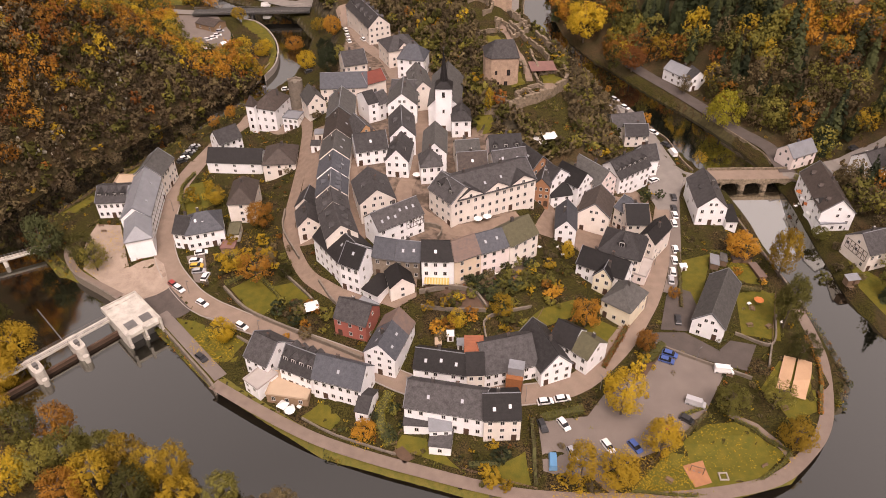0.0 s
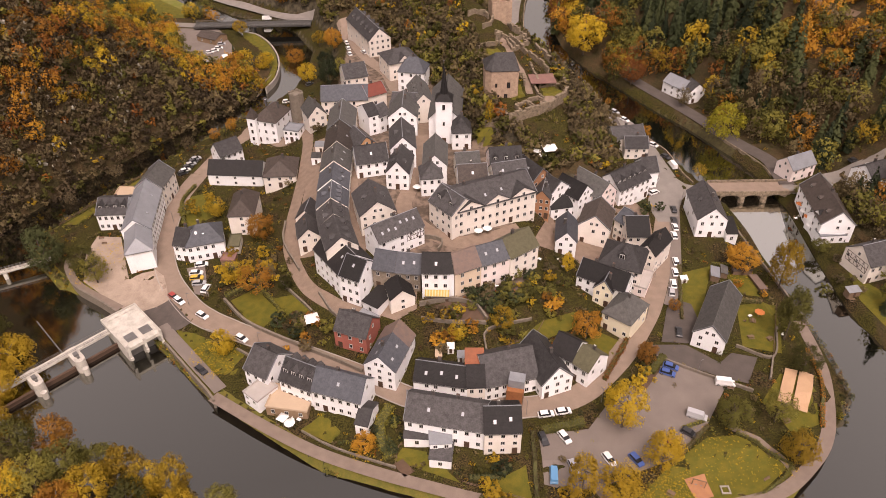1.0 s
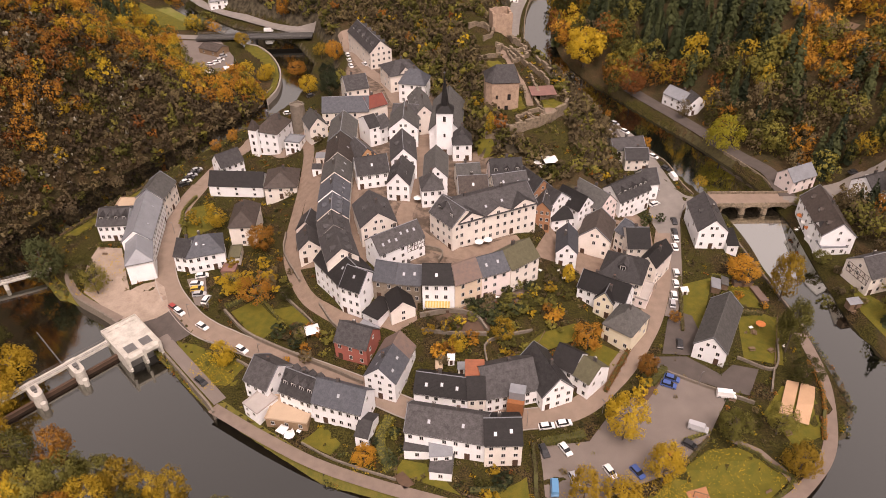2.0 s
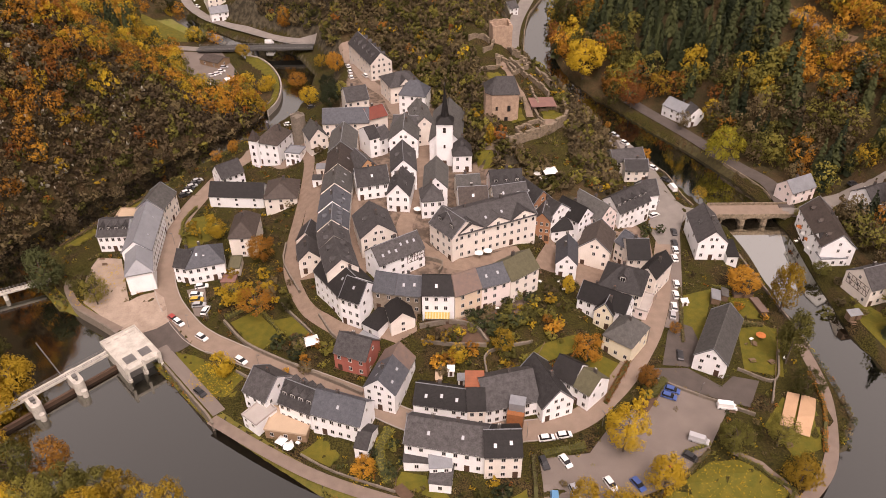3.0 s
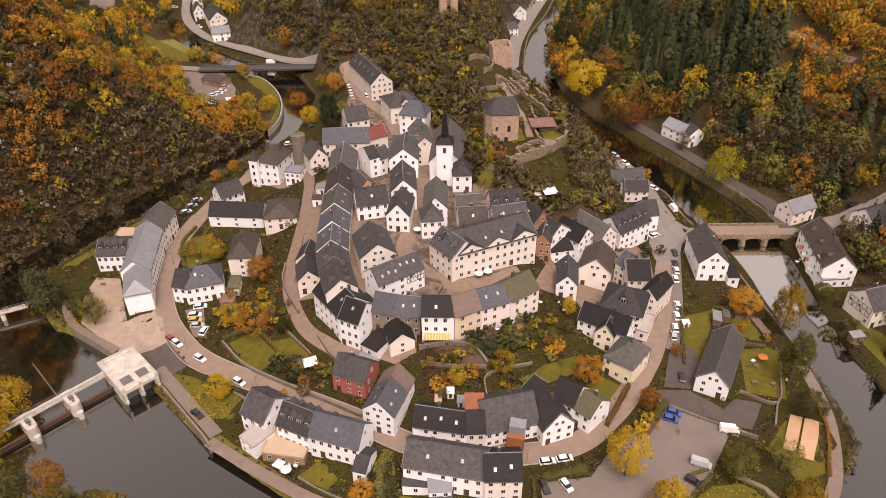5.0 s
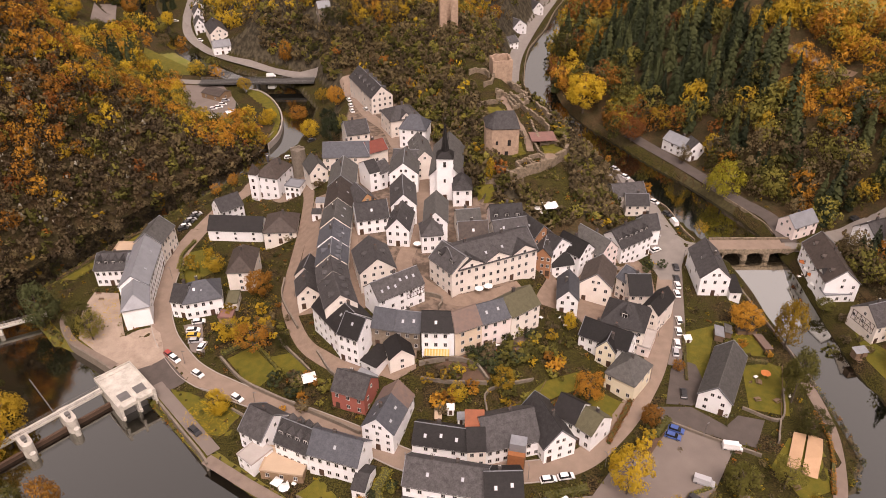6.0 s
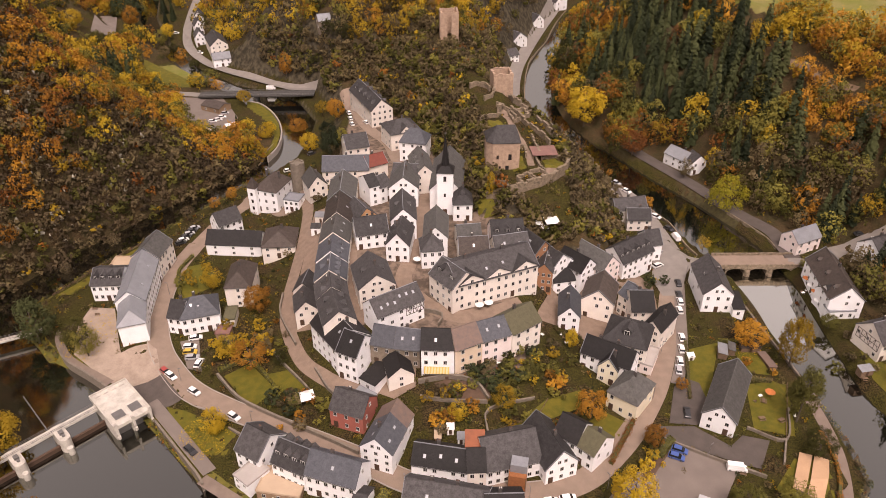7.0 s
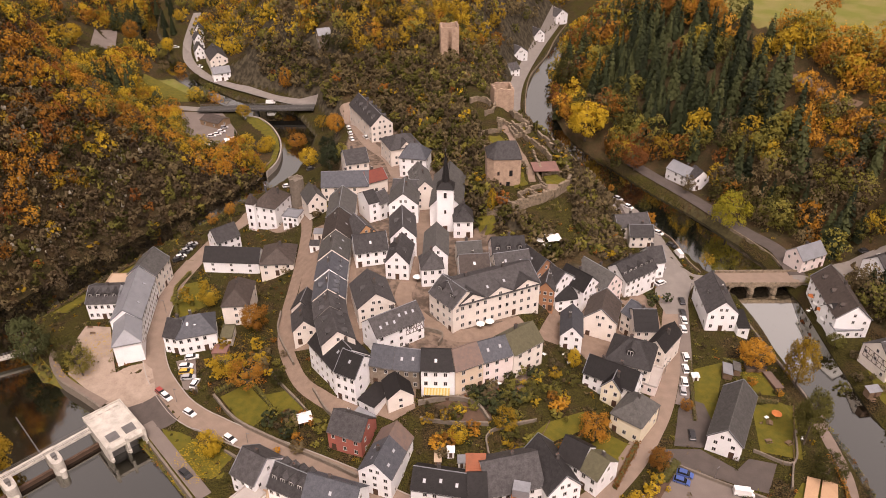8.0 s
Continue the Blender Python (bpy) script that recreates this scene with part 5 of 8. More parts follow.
def ruin(pts, height, width=.8, mat=None):
    """A broken rubble wall in straight runs, stone course on stone course, with a ragged top."""
    bm = bmesh.new()
    for (x0, y0), (x1, y1) in zip(pts, pts[1:]):
        run = math.hypot(x1 - x0, y1 - y0)
        n = max(1, round(run / 2.0))
        turn = Matrix.Rotation(math.atan2(y1 - y0, x1 - x0), 4, "Z")
        for i in range(n):
            u = (i + .5) / n
            cx, cy = x0 + (x1 - x0) * u, y0 + (y1 - y0) * u
            g = ground_at(cx, cy)
            top = height * (1 - .28 * rng.random() ** 2)
            k = width / 2 + rng.uniform(-.06, .08)
            box(bm, -run / n * .53, run / n * .53, -k, k, g - 3.5, g + top, Matrix.Translation((cx, cy, 0)) @ turn)
    return tagged(part("ruin_wall", bm, mat or CASTLE), "low ruined castle wall of brown rubble stone", "wall")


ruin([(15.2, 296.6), (16.3, 289.8), (17.5, 281.3)], 3.5, 1.0)
ruin([(15.2, 296.6), (19.8, 298.1), (25.1, 298.5)], 2.2)
ruin([(19.1, 285.2), (24.3, 286.6)], 1.2)
ruin([(28.4, 301.7), (35.6, 304.3), (36.8, 296.4), (29.9, 292.6), (28.4, 301.7)], 1.8)
ruin([(43.3, 380.4), (39.4, 311.1), (41.0, 294.8), (43.6, 284.6), (46.4, 281.1)], 2.6, 1.0)
ruin([(46.4, 281.1), (48.3, 274.8), (49.1, 266.8), (49.4, 262.0), (46.7, 254.9)], 3.4, 1.1)
ruin([(24.6, 240.6), (29.4, 242.0), (34.3, 244.7), (40.6, 247.4), (46.7, 254.9)], 4.0, 1.2)
ruin([(27.8, 248.6), (31.9, 252.0), (34.9, 247.0), (30.8, 243.2), (27.8, 248.6)], 1.5)
ruin([(32.7, 251.8), (37.0, 253.9), (40.4, 250.6), (35.7, 247.0), (32.7, 251.8)], 1.5)
ruin([(39.0, 264.2), (43.0, 264.6), (48.1, 266.5)], 1.2)
ruin([(36.2, 265.2), (37.0, 256.3), (39.0, 253.9)], 1.3)
ruin([(36.4, 281.0), (37.5, 273.5), (38.1, 266.0)], 1.6)
ruin([(30.7, 273.3), (32.9, 273.2), (32.5, 263.6)], 1.6)
ruin([(18.8, 246.7), (23.9, 244.2), (24.6, 240.6)], 2.4)
ruin([(16.3, 244.2), (20.4, 242.4), (20.7, 239.8)], 2.6)
ruin([(25.7, 239.0), (29.7, 238.5)], 1.6)
ruin([(24.3, 301.7), (25.1, 303.3)], 5.0, 1.6)
ruin([(29.5, 303.5), (33.6, 294.4), (38.5, 284.7), (43.1, 274.1)], 2.6)
ruin([(23.6, 306.6), (29.4, 301.3), (31.3, 294.8)], 2.0)
ruin([(12.5, 325.1), (15.9, 326.9), (20.1, 324.3), (21.5, 321.4)], 2.4)
ruin([(30.4, 321.3), (31.8, 310.0), (37.0, 304.7), (42.4, 307.4)], 2.8, 1.1)
ruin([(18.5, 312.6), (22.1, 314.9), (23.6, 321.9)], 2.0)
band("path", [(26.3, 303.4), (29.4, 289.8), (31.9, 277.8), (33.7, 267.5), (34.1, 257.2)], 2.6, PAVING, .2, "grassy stone path through the castle ruin", "path")
patch("plaza", [(38.6, 254.7), (46.6, 255.7), (43.5, 250.4), (39.1, 246.6), (37.2, 251.3)], PAVING, .5, "pale paved terrace in the castle ruin", "terrace")
for ring in ([(17.1, 292.5), (23.8, 294.5), (27.3, 289.3), (20.5, 285.2)], [(29.1, 300.9), (35.3, 303.4), (35.8, 295.9), (30.5, 294.0)], [(39.0, 263.3), (47.5, 265.3), (46.6, 256.2), (39.0, 254.4)], [(12.1, 245.5), (18.3, 243.7), (21.3, 235.6), (13.6, 238.8)], [(26.3, 263.5), (31.2, 264.2), (32.1, 254.6), (26.9, 253.6)]):
    patch("lawn", ring, LAWN, .25, "grass plot between the castle ruin walls", "lawn")
pav = tagged(new("pavilion"), "open timber pavilion with a red sheet roof inside the ruin", "pavilion")
pav.matrix_basis = pose(39.8, 265.0, 29, 0, 0, 4)
bm = bmesh.new()
box(bm, -5, 5, -2.5, 6, 3.6, 3.85)
part("roof", bm, ROOFS["pink"], pav)
for px in (-4.6, -1.5, 1.5, 4.6):
    bm = bmesh.new()
    box(bm, px - .12, px + .12, -2.3, -2.06, -2, 3.6)
    part("post", bm, WOOD, pav)
bm = bmesh.new()
box(bm, -4.8, 4.8, 2, 5.8, -2, 3.6)
part("wall", bm, CASTLE, pav)


# ---- bridges ----
def rail(parent, p, q, z, height=1.1, step=2.5):
    """Posts and two bars of a railing, as parts of its thing."""
    p, q = Vector(p), Vector(q)
    n = max(1, int((q - p).length / step))
    for i in range(n + 1):
        c = p.lerp(q, i / n)
        bm = bmesh.new()
        box(bm, c.x - .05, c.x + .05, c.y - .05, c.y + .05, z, z + height)
        part("post", bm, STEEL, parent)
    ang = math.atan2(q.y - p.y, q.x - p.x)
    m = Matrix.Translation((p.x, p.y, z)) @ Matrix.Rotation(ang, 4, "Z")
    for k in (.55, 1.0):
        bm = bmesh.new()
        box(bm, 0, (q - p).length, -.04, .04, height * k - .05, height * k + .04, m)
        part("bar", bm, STEEL, parent)


def arch_bridge(x0, x1, y, width, deck, label):
    """A stone bridge with three low arches on two piers."""
    ob = tagged(new("bridge"), label, "bridge")
    half, n = width / 2, 36
    length = x1 - x0
    bm = bmesh.new()

    def under(u):
        k = (u * 3) % 1
        return deck - .8 - 2.4 * (1 - math.sqrt(max(0, 1 - (2 * k - 1) ** 2 * .92))) if .02 < u < .98 else -2

    rows = []
    for i in range(n * 3 + 1):
        u = i / (n * 3)
        px = x0 + length * u
        rows.append([bm.verts.new((px, y + s * half, zz)) for s, zz in ((-1, deck), (1, deck), (1, under(u)), (-1, under(u)))])
    for a, b in zip(rows, rows[1:]):
        for k in range(4):
            bm.faces.new((a[k], a[(k + 1) % 4], b[(k + 1) % 4], b[k]))
    bmesh.ops.recalc_face_normals(bm, faces=bm.faces)
    part("arches", bm, CASTLE, ob)
    for u in (1 / 3, 2 / 3):
        bm = bmesh.new()
        prism(bm, x0 + length * u, y - half, -2, 2.2, 1.4, 1.1, 6)
        box(bm, x0 + length * u - 1, x0 + length * u + 1, y - half, y + half, -2, 1.6)
        part("pier", bm, CASTLE, ob)
    for s in (-1, 1):
        bm = bmesh.new()
        box(bm, x0 - 3, x1 + 3, y + s * half - .25, y + s * half + .25, deck - .6, deck + 1.0)
        part("parapet", bm, CASTLE, ob)
    bm = bmesh.new()
    box(bm, x0 - 4, x1 + 4, y - half + .25, y + half - .25, deck - .05, deck + .06)
    part("carriageway", bm, ASPHALT, ob)


arch_bridge(104.5, 129.5, 231.5, 8.0, 3.7, "brown stone road bridge with three low arches")


def beam_bridge(p, q, width, deck, label, mat=CONCRETE, piers=2):
    ob = tagged(new("bridge"), label, "bridge")
    p, q = Vector((*p, 0)), Vector((*q, 0))
    ang = math.atan2(q.y - p.y, q.x - p.x)
    ob.matrix_basis = Matrix.Translation(p) @ Matrix.Rotation(ang, 4, "Z")
    k, h = (q - p).length, width / 2
    bm = bmesh.new()
    box(bm, 0, k, -h, h, deck - (.7 if width > 4 else .35), deck)
    part("deck", bm, mat, ob)
    for s in (-1, 1):
        bm = bmesh.new()
        box(bm, 0, k, s * h - .15, s * h + .15, deck, deck + .35)
        part("kerb", bm, mat, ob)
        rail(ob, (0, s * h, 0), (k, s * h, 0), deck + .35, .9, 3)
    for i in range(piers):
        bm = bmesh.new()
        u = k * (i + 1) / (piers + 1)
        box(bm, u - .6, u + .6, -h * .8, h * .8, -2.2, deck - .7)
        part("pier", bm, mat, ob)
    return ob


beam_bridge((-137.4, 400.5), (-72.7, 402.3), 7, 5.0, "flat road bridge of grey stone with steel railings", ROOFS["mossy"], 1)
beam_bridge((-172, 174), (-133, 193.5), 1.7, 3.0, "narrow pale concrete footbridge", CONCRETE, 2)


# ---- sluice and weir ----
def sluice():
    ob = tagged(new("sluice_house"), "pale concrete sluice platform with dark hatches on legs", "sluice")
    ob.matrix_basis = pose(-93.3, 157.3, 0, 0, 0, -46)
    bm = bmesh.new()
    box(bm, -8.4, 8.6, -5.6, 5.4, 4.7, 5.8)
    part("platform", bm, CONCRETE, ob)
    for x0, x1, y0, y1 in ((-8.4, 8.6, -5.6, -5.35), (-8.4, 8.6, 5.15, 5.4), (-8.4, -8.15, -5.35, 5.15)):
        bm = bmesh.new()
        box(bm, x0, x1, y0, y1, 5.804, 6.3)
        part("parapet", bm, CONCRETE, ob)
    for y0 in (-4.2, .5):
        bm = bmesh.new()
        box(bm, 2.6, 6.6, y0, y0 + 3.6, 5.804, 6.0)
        hatch = part("hatch", bm, CONCRETE, ob)
        bm = bmesh.new()
        box(bm, 2.9, 6.3, y0 + .25, y0 + 3.35, 6.004, 6.06)
        part("panel", bm, STEEL, hatch, "dark ribbed steel panel")
    for i in range(4):
        bm = bmesh.new()
        box(bm, -7.4, -6.4, -4.4 + 2.3 * i, -2.9 + 2.3 * i, 5.804, 6.15)
        part("vent", bm, CONCRETE, ob)
    bm = bmesh.new()
    box(bm, -8.2, 2.5, -5.2, 5, -2.5, 4.7)
    part("machine_room", bm, CONCRETE, ob)
    for py in (-5, -.1, 4.8):
        bm = bmesh.new()
        box(bm, 2.5, 7.2, py - .4, py + .4, -2.5, 4.7)
        part("leg", bm, CONCRETE, ob)
        bm = bmesh.new()
        box(bm, 8.2, 9.0, py - .35, py + .35, 2.2, 6.9)
        prism(bm, 9.1, py, 1.6, 2.6, .45, .45, 10)
        part("hoist", bm, CONCRETE, ob)
    for py in (-2.5, 2.3):
        bm = bmesh.new()
        box(bm, 5.4, 5.8, py - 2, py + 2, -2.2, 3)
        part("gate", bm, STEEL, ob)


def weir():
    ob = tagged(new("weir"), "pale concrete weir footbridge on rounded piers with winches", "weir")
    p, q = Vector((-98.5, 158.5, 0)), Vector((-150, 104, 0))
    ang = math.atan2(q.y - p.y, q.x - p.x)
    ob.matrix_basis = Matrix.Translation(p) @ Matrix.Rotation(ang, 4, "Z")
    k = (q - p).length
    bm = bmesh.new()
    box(bm, 0, k, -1.1, 1.1, 4.0, 4.6)
    part("walkway", bm, CONCRETE, ob)
    for s in (-1.0, 1.0):
        rail(ob, (0, s, 0), (k, s, 0), 4.6, 1.0, 2.5)
    for u in (13.8, 25.8, 38, 50):
        bm = bmesh.new()
        box(bm, u - 1.5, u + 1.5, -1.2, 4.8, -2.5, 4.7)
        prism(bm, u, 4.8, -2.5, 4.66, 1.48, 1.48, 14)
        pier = part("pier", bm, CONCRETE, ob)
        bm = bmesh.new()
        box(bm, u - .6, u + .6, 2.2, 3.6, 4.7, 5.5)
        prism(bm, u, 4.4, 4.7, 5.3, .4, .4, 10)
        part("winch", bm, STEEL, pier)
        bm = bmesh.new()
        prism(bm, u, 7.2, -2.5, 2.4, .8, .8, 12)
        part("bollard", bm, CONCRETE, pier)
    for u0, u1 in ((0, 12.3), (15.3, 24.3), (27.3, 36.5), (39.5, 48.5)):
        bm = bmesh.new()
        box(bm, u0, u1, 3.2, 3.7, -2, 1.3)
        box(bm, u0, u1, 3.0, 3.9, 1.3, 1.5)
        part("gate", bm, DARK_FRAME, ob)


sluice()
weir()
boom = tagged(new("boom"), "thin dark floating boom beside the weir", "boom")
bm = bmesh.new()
a, b = Vector((-126.7, 165.4, .3)), Vector((-112.9, 151.3, .3))
box(bm, 0, (b - a).length, -.15, .15, -.2, .25, Matrix.Translation(a) @ Matrix.Rotation(math.atan2(b.y - a.y, b.x - a.x), 4, "Z"))
part("float", bm, STEEL, boom)

# ---- walls, quays, hedges ----
def garden_wall(pts, width, height):
    ridge_band("garden_wall", pts, width, height, STONE, "dark dry-stone garden wall", "wall", wobble=.12)


garden_wall([(-68.2, 169.0), (-58.7, 158.6), (-43.8, 149.9), (-29.8, 142.5), (-22.8, 138.5)], .6, 1.4)
garden_wall([(-53.8, 180.2), (-49.2, 173.9), (-38.5, 160.8)], .5, 1.2)
garden_wall([(-55.0, 206.9), (-54.2, 197.1), (-46.5, 181.5)], .5, 1.4)
garden_wall([(-7.2, 159.1), (2.6, 159.9), (8.8, 157.8), (12.5, 152.1)], .6, 1.6)
garden_wall([(-6.6, 154.0), (2.4, 151.9), (12.2, 151.3)], .6, 1.2)
garden_wall([(11.8, 142.8), (12.4, 148.9), (25.5, 153.4)], .5, 1.0)
garden_wall([(-6.5, 187.1), (-0.3, 185.3), (-1.6, 181.1)], .5, 1.6)
garden_wall([(60.1, 142.9), (69.8, 137.1), (83.1, 129.9)], .5, 1.1)
garden_wall([(83.9, 147.0), (92.9, 142.4), (98.3, 154.2)], .5, 1.0)
garden_wall([(92.9, 142.4), (89.3, 134.3)], .5, 1.0)
garden_wall([(-59.8, 147.8), (-50.5, 141.7)], .5, .9)
garden_wall([(-37.4, 120.2), (-28.7, 115.0), (-15.3, 109.7), (-12.4, 108.7)], .4, .7)
garden_wall([(-38.5, 169.1), (-33.3, 161.1), (-27.8, 156.9)], .5, 1.3)
for pts in ([(-62.8, 130.5), (-64.7, 133.3), (-71.6, 140.9), (-82.4, 152.8)], [(103.0, 210.6), (105.2, 193.2), (107.9, 174.1), (109.7, 158.0)], [(-125.2, 186.6), (-119.1, 179.0), (-109.3, 172.3), (-100.6, 166.1)]):
    ridge_band("quay_wall", pts, .6, .9, STONE, "dark stone quay wall at the water's edge", "wall", base=-4, level=2.4)
ridge_band("quay_wall", [(-106.7, 401.2), (-94.2, 383.3), (-86.0, 364.5), (-83.7, 347.1), (-86.1, 328.1), (-89.6, 316.3)], .5, 1.0, CASTLE, "stone parapet round the river pool", "wall", base=-3)
for pts in ([(64.8, 287.5), (80.2, 292.4), (88.4, 273.0), (92.6, 258.9), (94.3, 244.4), (96.6, 236.6)], [(46.5, 385), (47.2, 405), (51.6, 442), (58.8, 473), (72, 509), (81, 538), (96, 580)]):
    ridge_band("quay_wall", pts, .5, 1.0, CASTLE, "stone parapet along the river quay", "wall", base=-3)
ridge_band("quay_wall", [(118.3, 268), (122.6, 259), (127.2, 247.7), (128, 240.0)], .5, 3.9, CASTLE, "stone parapet along the far bank road", "wall", base=-2, level=0)
for pts, w, h, leaf in (([(53.1, 149.7), (43.9, 134.6)], 1.2, 1.6, "rust"), ([(25.1, 117.5), (35.7, 119.9)], 2.2, 1.3, "olive"), ([(57.1, 136.8), (62.0, 142.8)], 2, 1.4, "olive"),
                        ([(22.2, 117.0), (21.7, 99.5)], 1.0, 1.2, "brown"), ([(5.8, 105.3), (12.8, 105.3), (15.7, 107.9)], 1.6, 1.0, "green"), ([(-14.6, 125.8), (-16.8, 118.4), (-14.0, 111.4)], 2.5, 1.4, "olive"),
                        ([(28.9, 145.6), (36.7, 149.5), (41.0, 156.2)], 1.0, 1.2, "rust"), ([(60.8, 117.7), (68.2, 120.5)], .8, .8, "olive"), ([(91.8, 166.4), (97.5, 165.2)], 1, 1.2, "brown"),
                        ([(55.3, 107.0), (67.2, 118.1)], .8, .9, "brown"), ([(44.6, 97.4), (62.0, 96.2), (76.0, 100.3), (85.2, 107.0), (83.5, 110.1), (74.2, 116.2)], .6, .7, "olive"),
                        ([(-68.2, 170.8), (-59.9, 175.3), (-48.8, 162.5)], .8, 1.1, "olive"), ([(-89.8, 205.4), (-96.1, 223.1), (-94.2, 234.4)], 1, 1.2, "olive"), ([(71.3, 158.3), (77.0, 183.8)], .8, 1.1, "brown"),
                        ([(98.3, 119.6), (104.3, 136.0), (105.1, 147.2)], .9, 1.0, "rust"), ([(87.9, 184.2), (95.3, 182.9)], .8, 1.0, "olive")):
    hedge(pts, w, h, leaf)


# ---- kerbs along the ring road ----
ring_road = smooth_line([(-97.9, 226.8), (-97.7, 212.4), (-94.9, 195.9), (-88.6, 180.2), (-76.4, 164.9), (-65.2, 157.5), (-57.7, 153.6), (-43.3, 147.1), (-33.0, 142.3), (-23.0, 137.2), (-10.2, 129.6), (2.0, 126.7), (17.0, 125.2), (28.4, 126.4)], 6.0)
for side in (-1, 1):
    edge = ring_road[:, :2] + normals(ring_road) * 3.45 * side
    ridge_band("kerb", edge.tolist(), .3, .26, KERB, "pale kerb stones along the village road", "kerb", kind="structure")

# ---- cars ----
CAR_PAINT = {k: material(k + "_car_paint", v, tuple(c * .9 for c in v), 2, rough_=.3, bump_=.0, spec=.6) for k, v in
             (("white", (.78, .77, .75)), ("black", (.03, .03, .032)), ("blue", (.05, .10, .30)), ("red", (.35, .05, .04)), ("silver", (.42, .42, .43)), ("yellow", (.65, .42, .06)), ("light blue", (.10, .28, .48)))}
TYRE = material("tyre_rubber", (.02, .02, .02), None, .3)
RIM = material("wheel_rim", (.35, .35, .36), None, .2, rough_=.4, metal=.7)
CARS = {}


def car(x, y, rot, paint="white", body="car"):
    """A parked car or van: body, glass cabin, roof and four wheels with rims."""
    z = max(ground_at(x, y), 2.3) + .2
    if (paint, body) in CARS:
        copy_thing(CARS[paint, body], pose(x, y, z, 0, 0, rot))
        return
    ob = tagged(new("car" if body == "car" else "van"), f"{paint} {'passenger car' if body == 'car' else 'delivery van'} parked on the asphalt", "car" if body == "car" else "van", "parked vehicles")
    ob.matrix_basis = pose(x, y, z, 0, 0, rot)
    L, W = (2.15, .88) if body == "car" else (2.6, .98)
    bm = bmesh.new()
    low, belt = .25, (.85 if body == "car" else 1.0)
    prof = [(-L, low), (-L, belt - .1), (-L + .15, belt), (L - .9, belt), (L - .15, belt - .18), (L, belt - .35), (L, low)]
    rows = [[bm.verts.new((px, s * W * k, pz)) for px, pz in prof] for s, k in ((-1, 1), (1, 1))]
    n = len(prof)
    for i in range(n):
        bm.faces.new((rows[0][i], rows[0][(i + 1) % n], rows[1][(i + 1) % n], rows[1][i]))
    bm.faces.new(rows[0][::-1])
    bm.faces.new(rows[1])
    bmesh.ops.recalc_face_normals(bm, faces=bm.faces)
    part("body", bm, CAR_PAINT[paint], ob)
    top = 1.45 if body == "car" else 2.1
    x0, x1, r0, r1 = (-L + .2, L - .95, -L + .6, L - 1.75) if body == "car" else (-L + .02, L - .7, -L + .06, L - 1.2)
    bm = bmesh.new()
    solid(bm, [(x0, -W * .94, belt), (x1, -W * .94, belt), (x1, W * .94, belt), (x0, W * .94, belt), (r0, -W * .78, top - .06), (r1, -W * .78, top - .06), (r1, W * .78, top - .06), (r0, W * .78, top - .06)],
          ((0, 1, 5, 4), (1, 2, 6, 5), (2, 3, 7, 6), (3, 0, 4, 7)))
    part("cabin_glass", bm, GLASS if body == "car" else CAR_PAINT[paint], ob)
    bm = bmesh.new()
    box(bm, r0 - .03, r1 + .03, -W * .8, W * .8, top - .06, top)
    part("roof", bm, CAR_PAINT[paint], ob)
    for px in (-L + .75, L - .8):
        for s in (-1, 1):
            bm = bmesh.new()
            prism(bm, 0, 0, -.1, .1, .32, .32, 12)
            wheel = part("wheel", bm, TYRE, ob, place=pose(px, s * (W - .08), .32, 90, 0, 0))
            bm = bmesh.new()
            prism(bm, 0, 0, -.11, .11, .2, .2, 10)
            part("rim", bm, RIM, wheel)
    CARS[paint, body] = ob


car(26.4, 122.6, 8, "white", "car")
car(31.0, 123.5, 10, "white", "car")
car(30.2, 115.2, -62, "white", "car")
car(40.2, 108.4, -65, "white", "car")
car(46.9, 108.2, -60, "blue", "car")
car(61.6, 136.6, -25, "blue", "car")
car(63.1, 138.9, -25, "blue", "car")
car(62.0, 116.1, -40, "black", "car")
car(56.9, 112.1, -45, "red", "car")
car(31.2, 106.4, -75, "silver", "car")
car(24.8, 114.8, -75, "black", "car")
car(26.3, 105.1, 85, "light blue", "van")
car(65.5, 121.5, -25, "silver", "van")
car(76.3, 132.7, -10, "white", "van")
car(68.9, 152.6, 80, "black", "car")
car(83.3, 215.3, 88, "black", "car")
car(81.7, 208.4, 88, "black", "car")
car(81.0, 204.6, 88, "white", "car")
car(79.5, 199.7, 88, "white", "car")
car(76.4, 185.5, 86, "white", "car")
car(74.8, 180.0, 85, "white", "car")
car(72.8, 174.2, 82, "white", "car")
car(71.3, 170.4, 80, "silver", "car")
car(-101.4, 243.5, 35, "black", "car")
car(-101.0, 245.5, 35, "white", "car")
car(-100.6, 248.0, 35, "black", "car")
car(-100.0, 250.1, 35, "silver", "car")
car(-99.5, 252.3, 35, "black", "car")
car(-99.1, 254.4, 35, "silver", "car")
car(-80.3, 182.1, 5, "white", "car")
car(-79.5, 179.5, 5, "yellow", "car")
car(-79.7, 186.4, 15, "white", "car")
car(-75.3, 174.4, 80, "white", "car")
car(-78.1, 177.0, 5, "silver", "car")
car(-84.5, 170.8, -40, "red", "car")
car(-82.2, 168.7, -40, "white", "car")
car(-73.3, 161.9, -35, "white", "car")
car(-59.3, 151.9, -35, "white", "car")
car(-69.1, 141.8, -40, "black", "car")
car(-47.9, 377.2, 120, "white", "car")
car(-45.8, 373.5, 120, "black", "car")
car(-39.3, 348.3, 120, "black", "car")
car(-37.5, 339.5, 120, "white", "car")
car(-47.4, 353.2, 110, "white", "car")
car(-45.7, 345.0, 110, "white", "car")
car(-44.2, 337.6, 110, "white", "car")
car(-13.8, 290.2, 10, "white", "car")
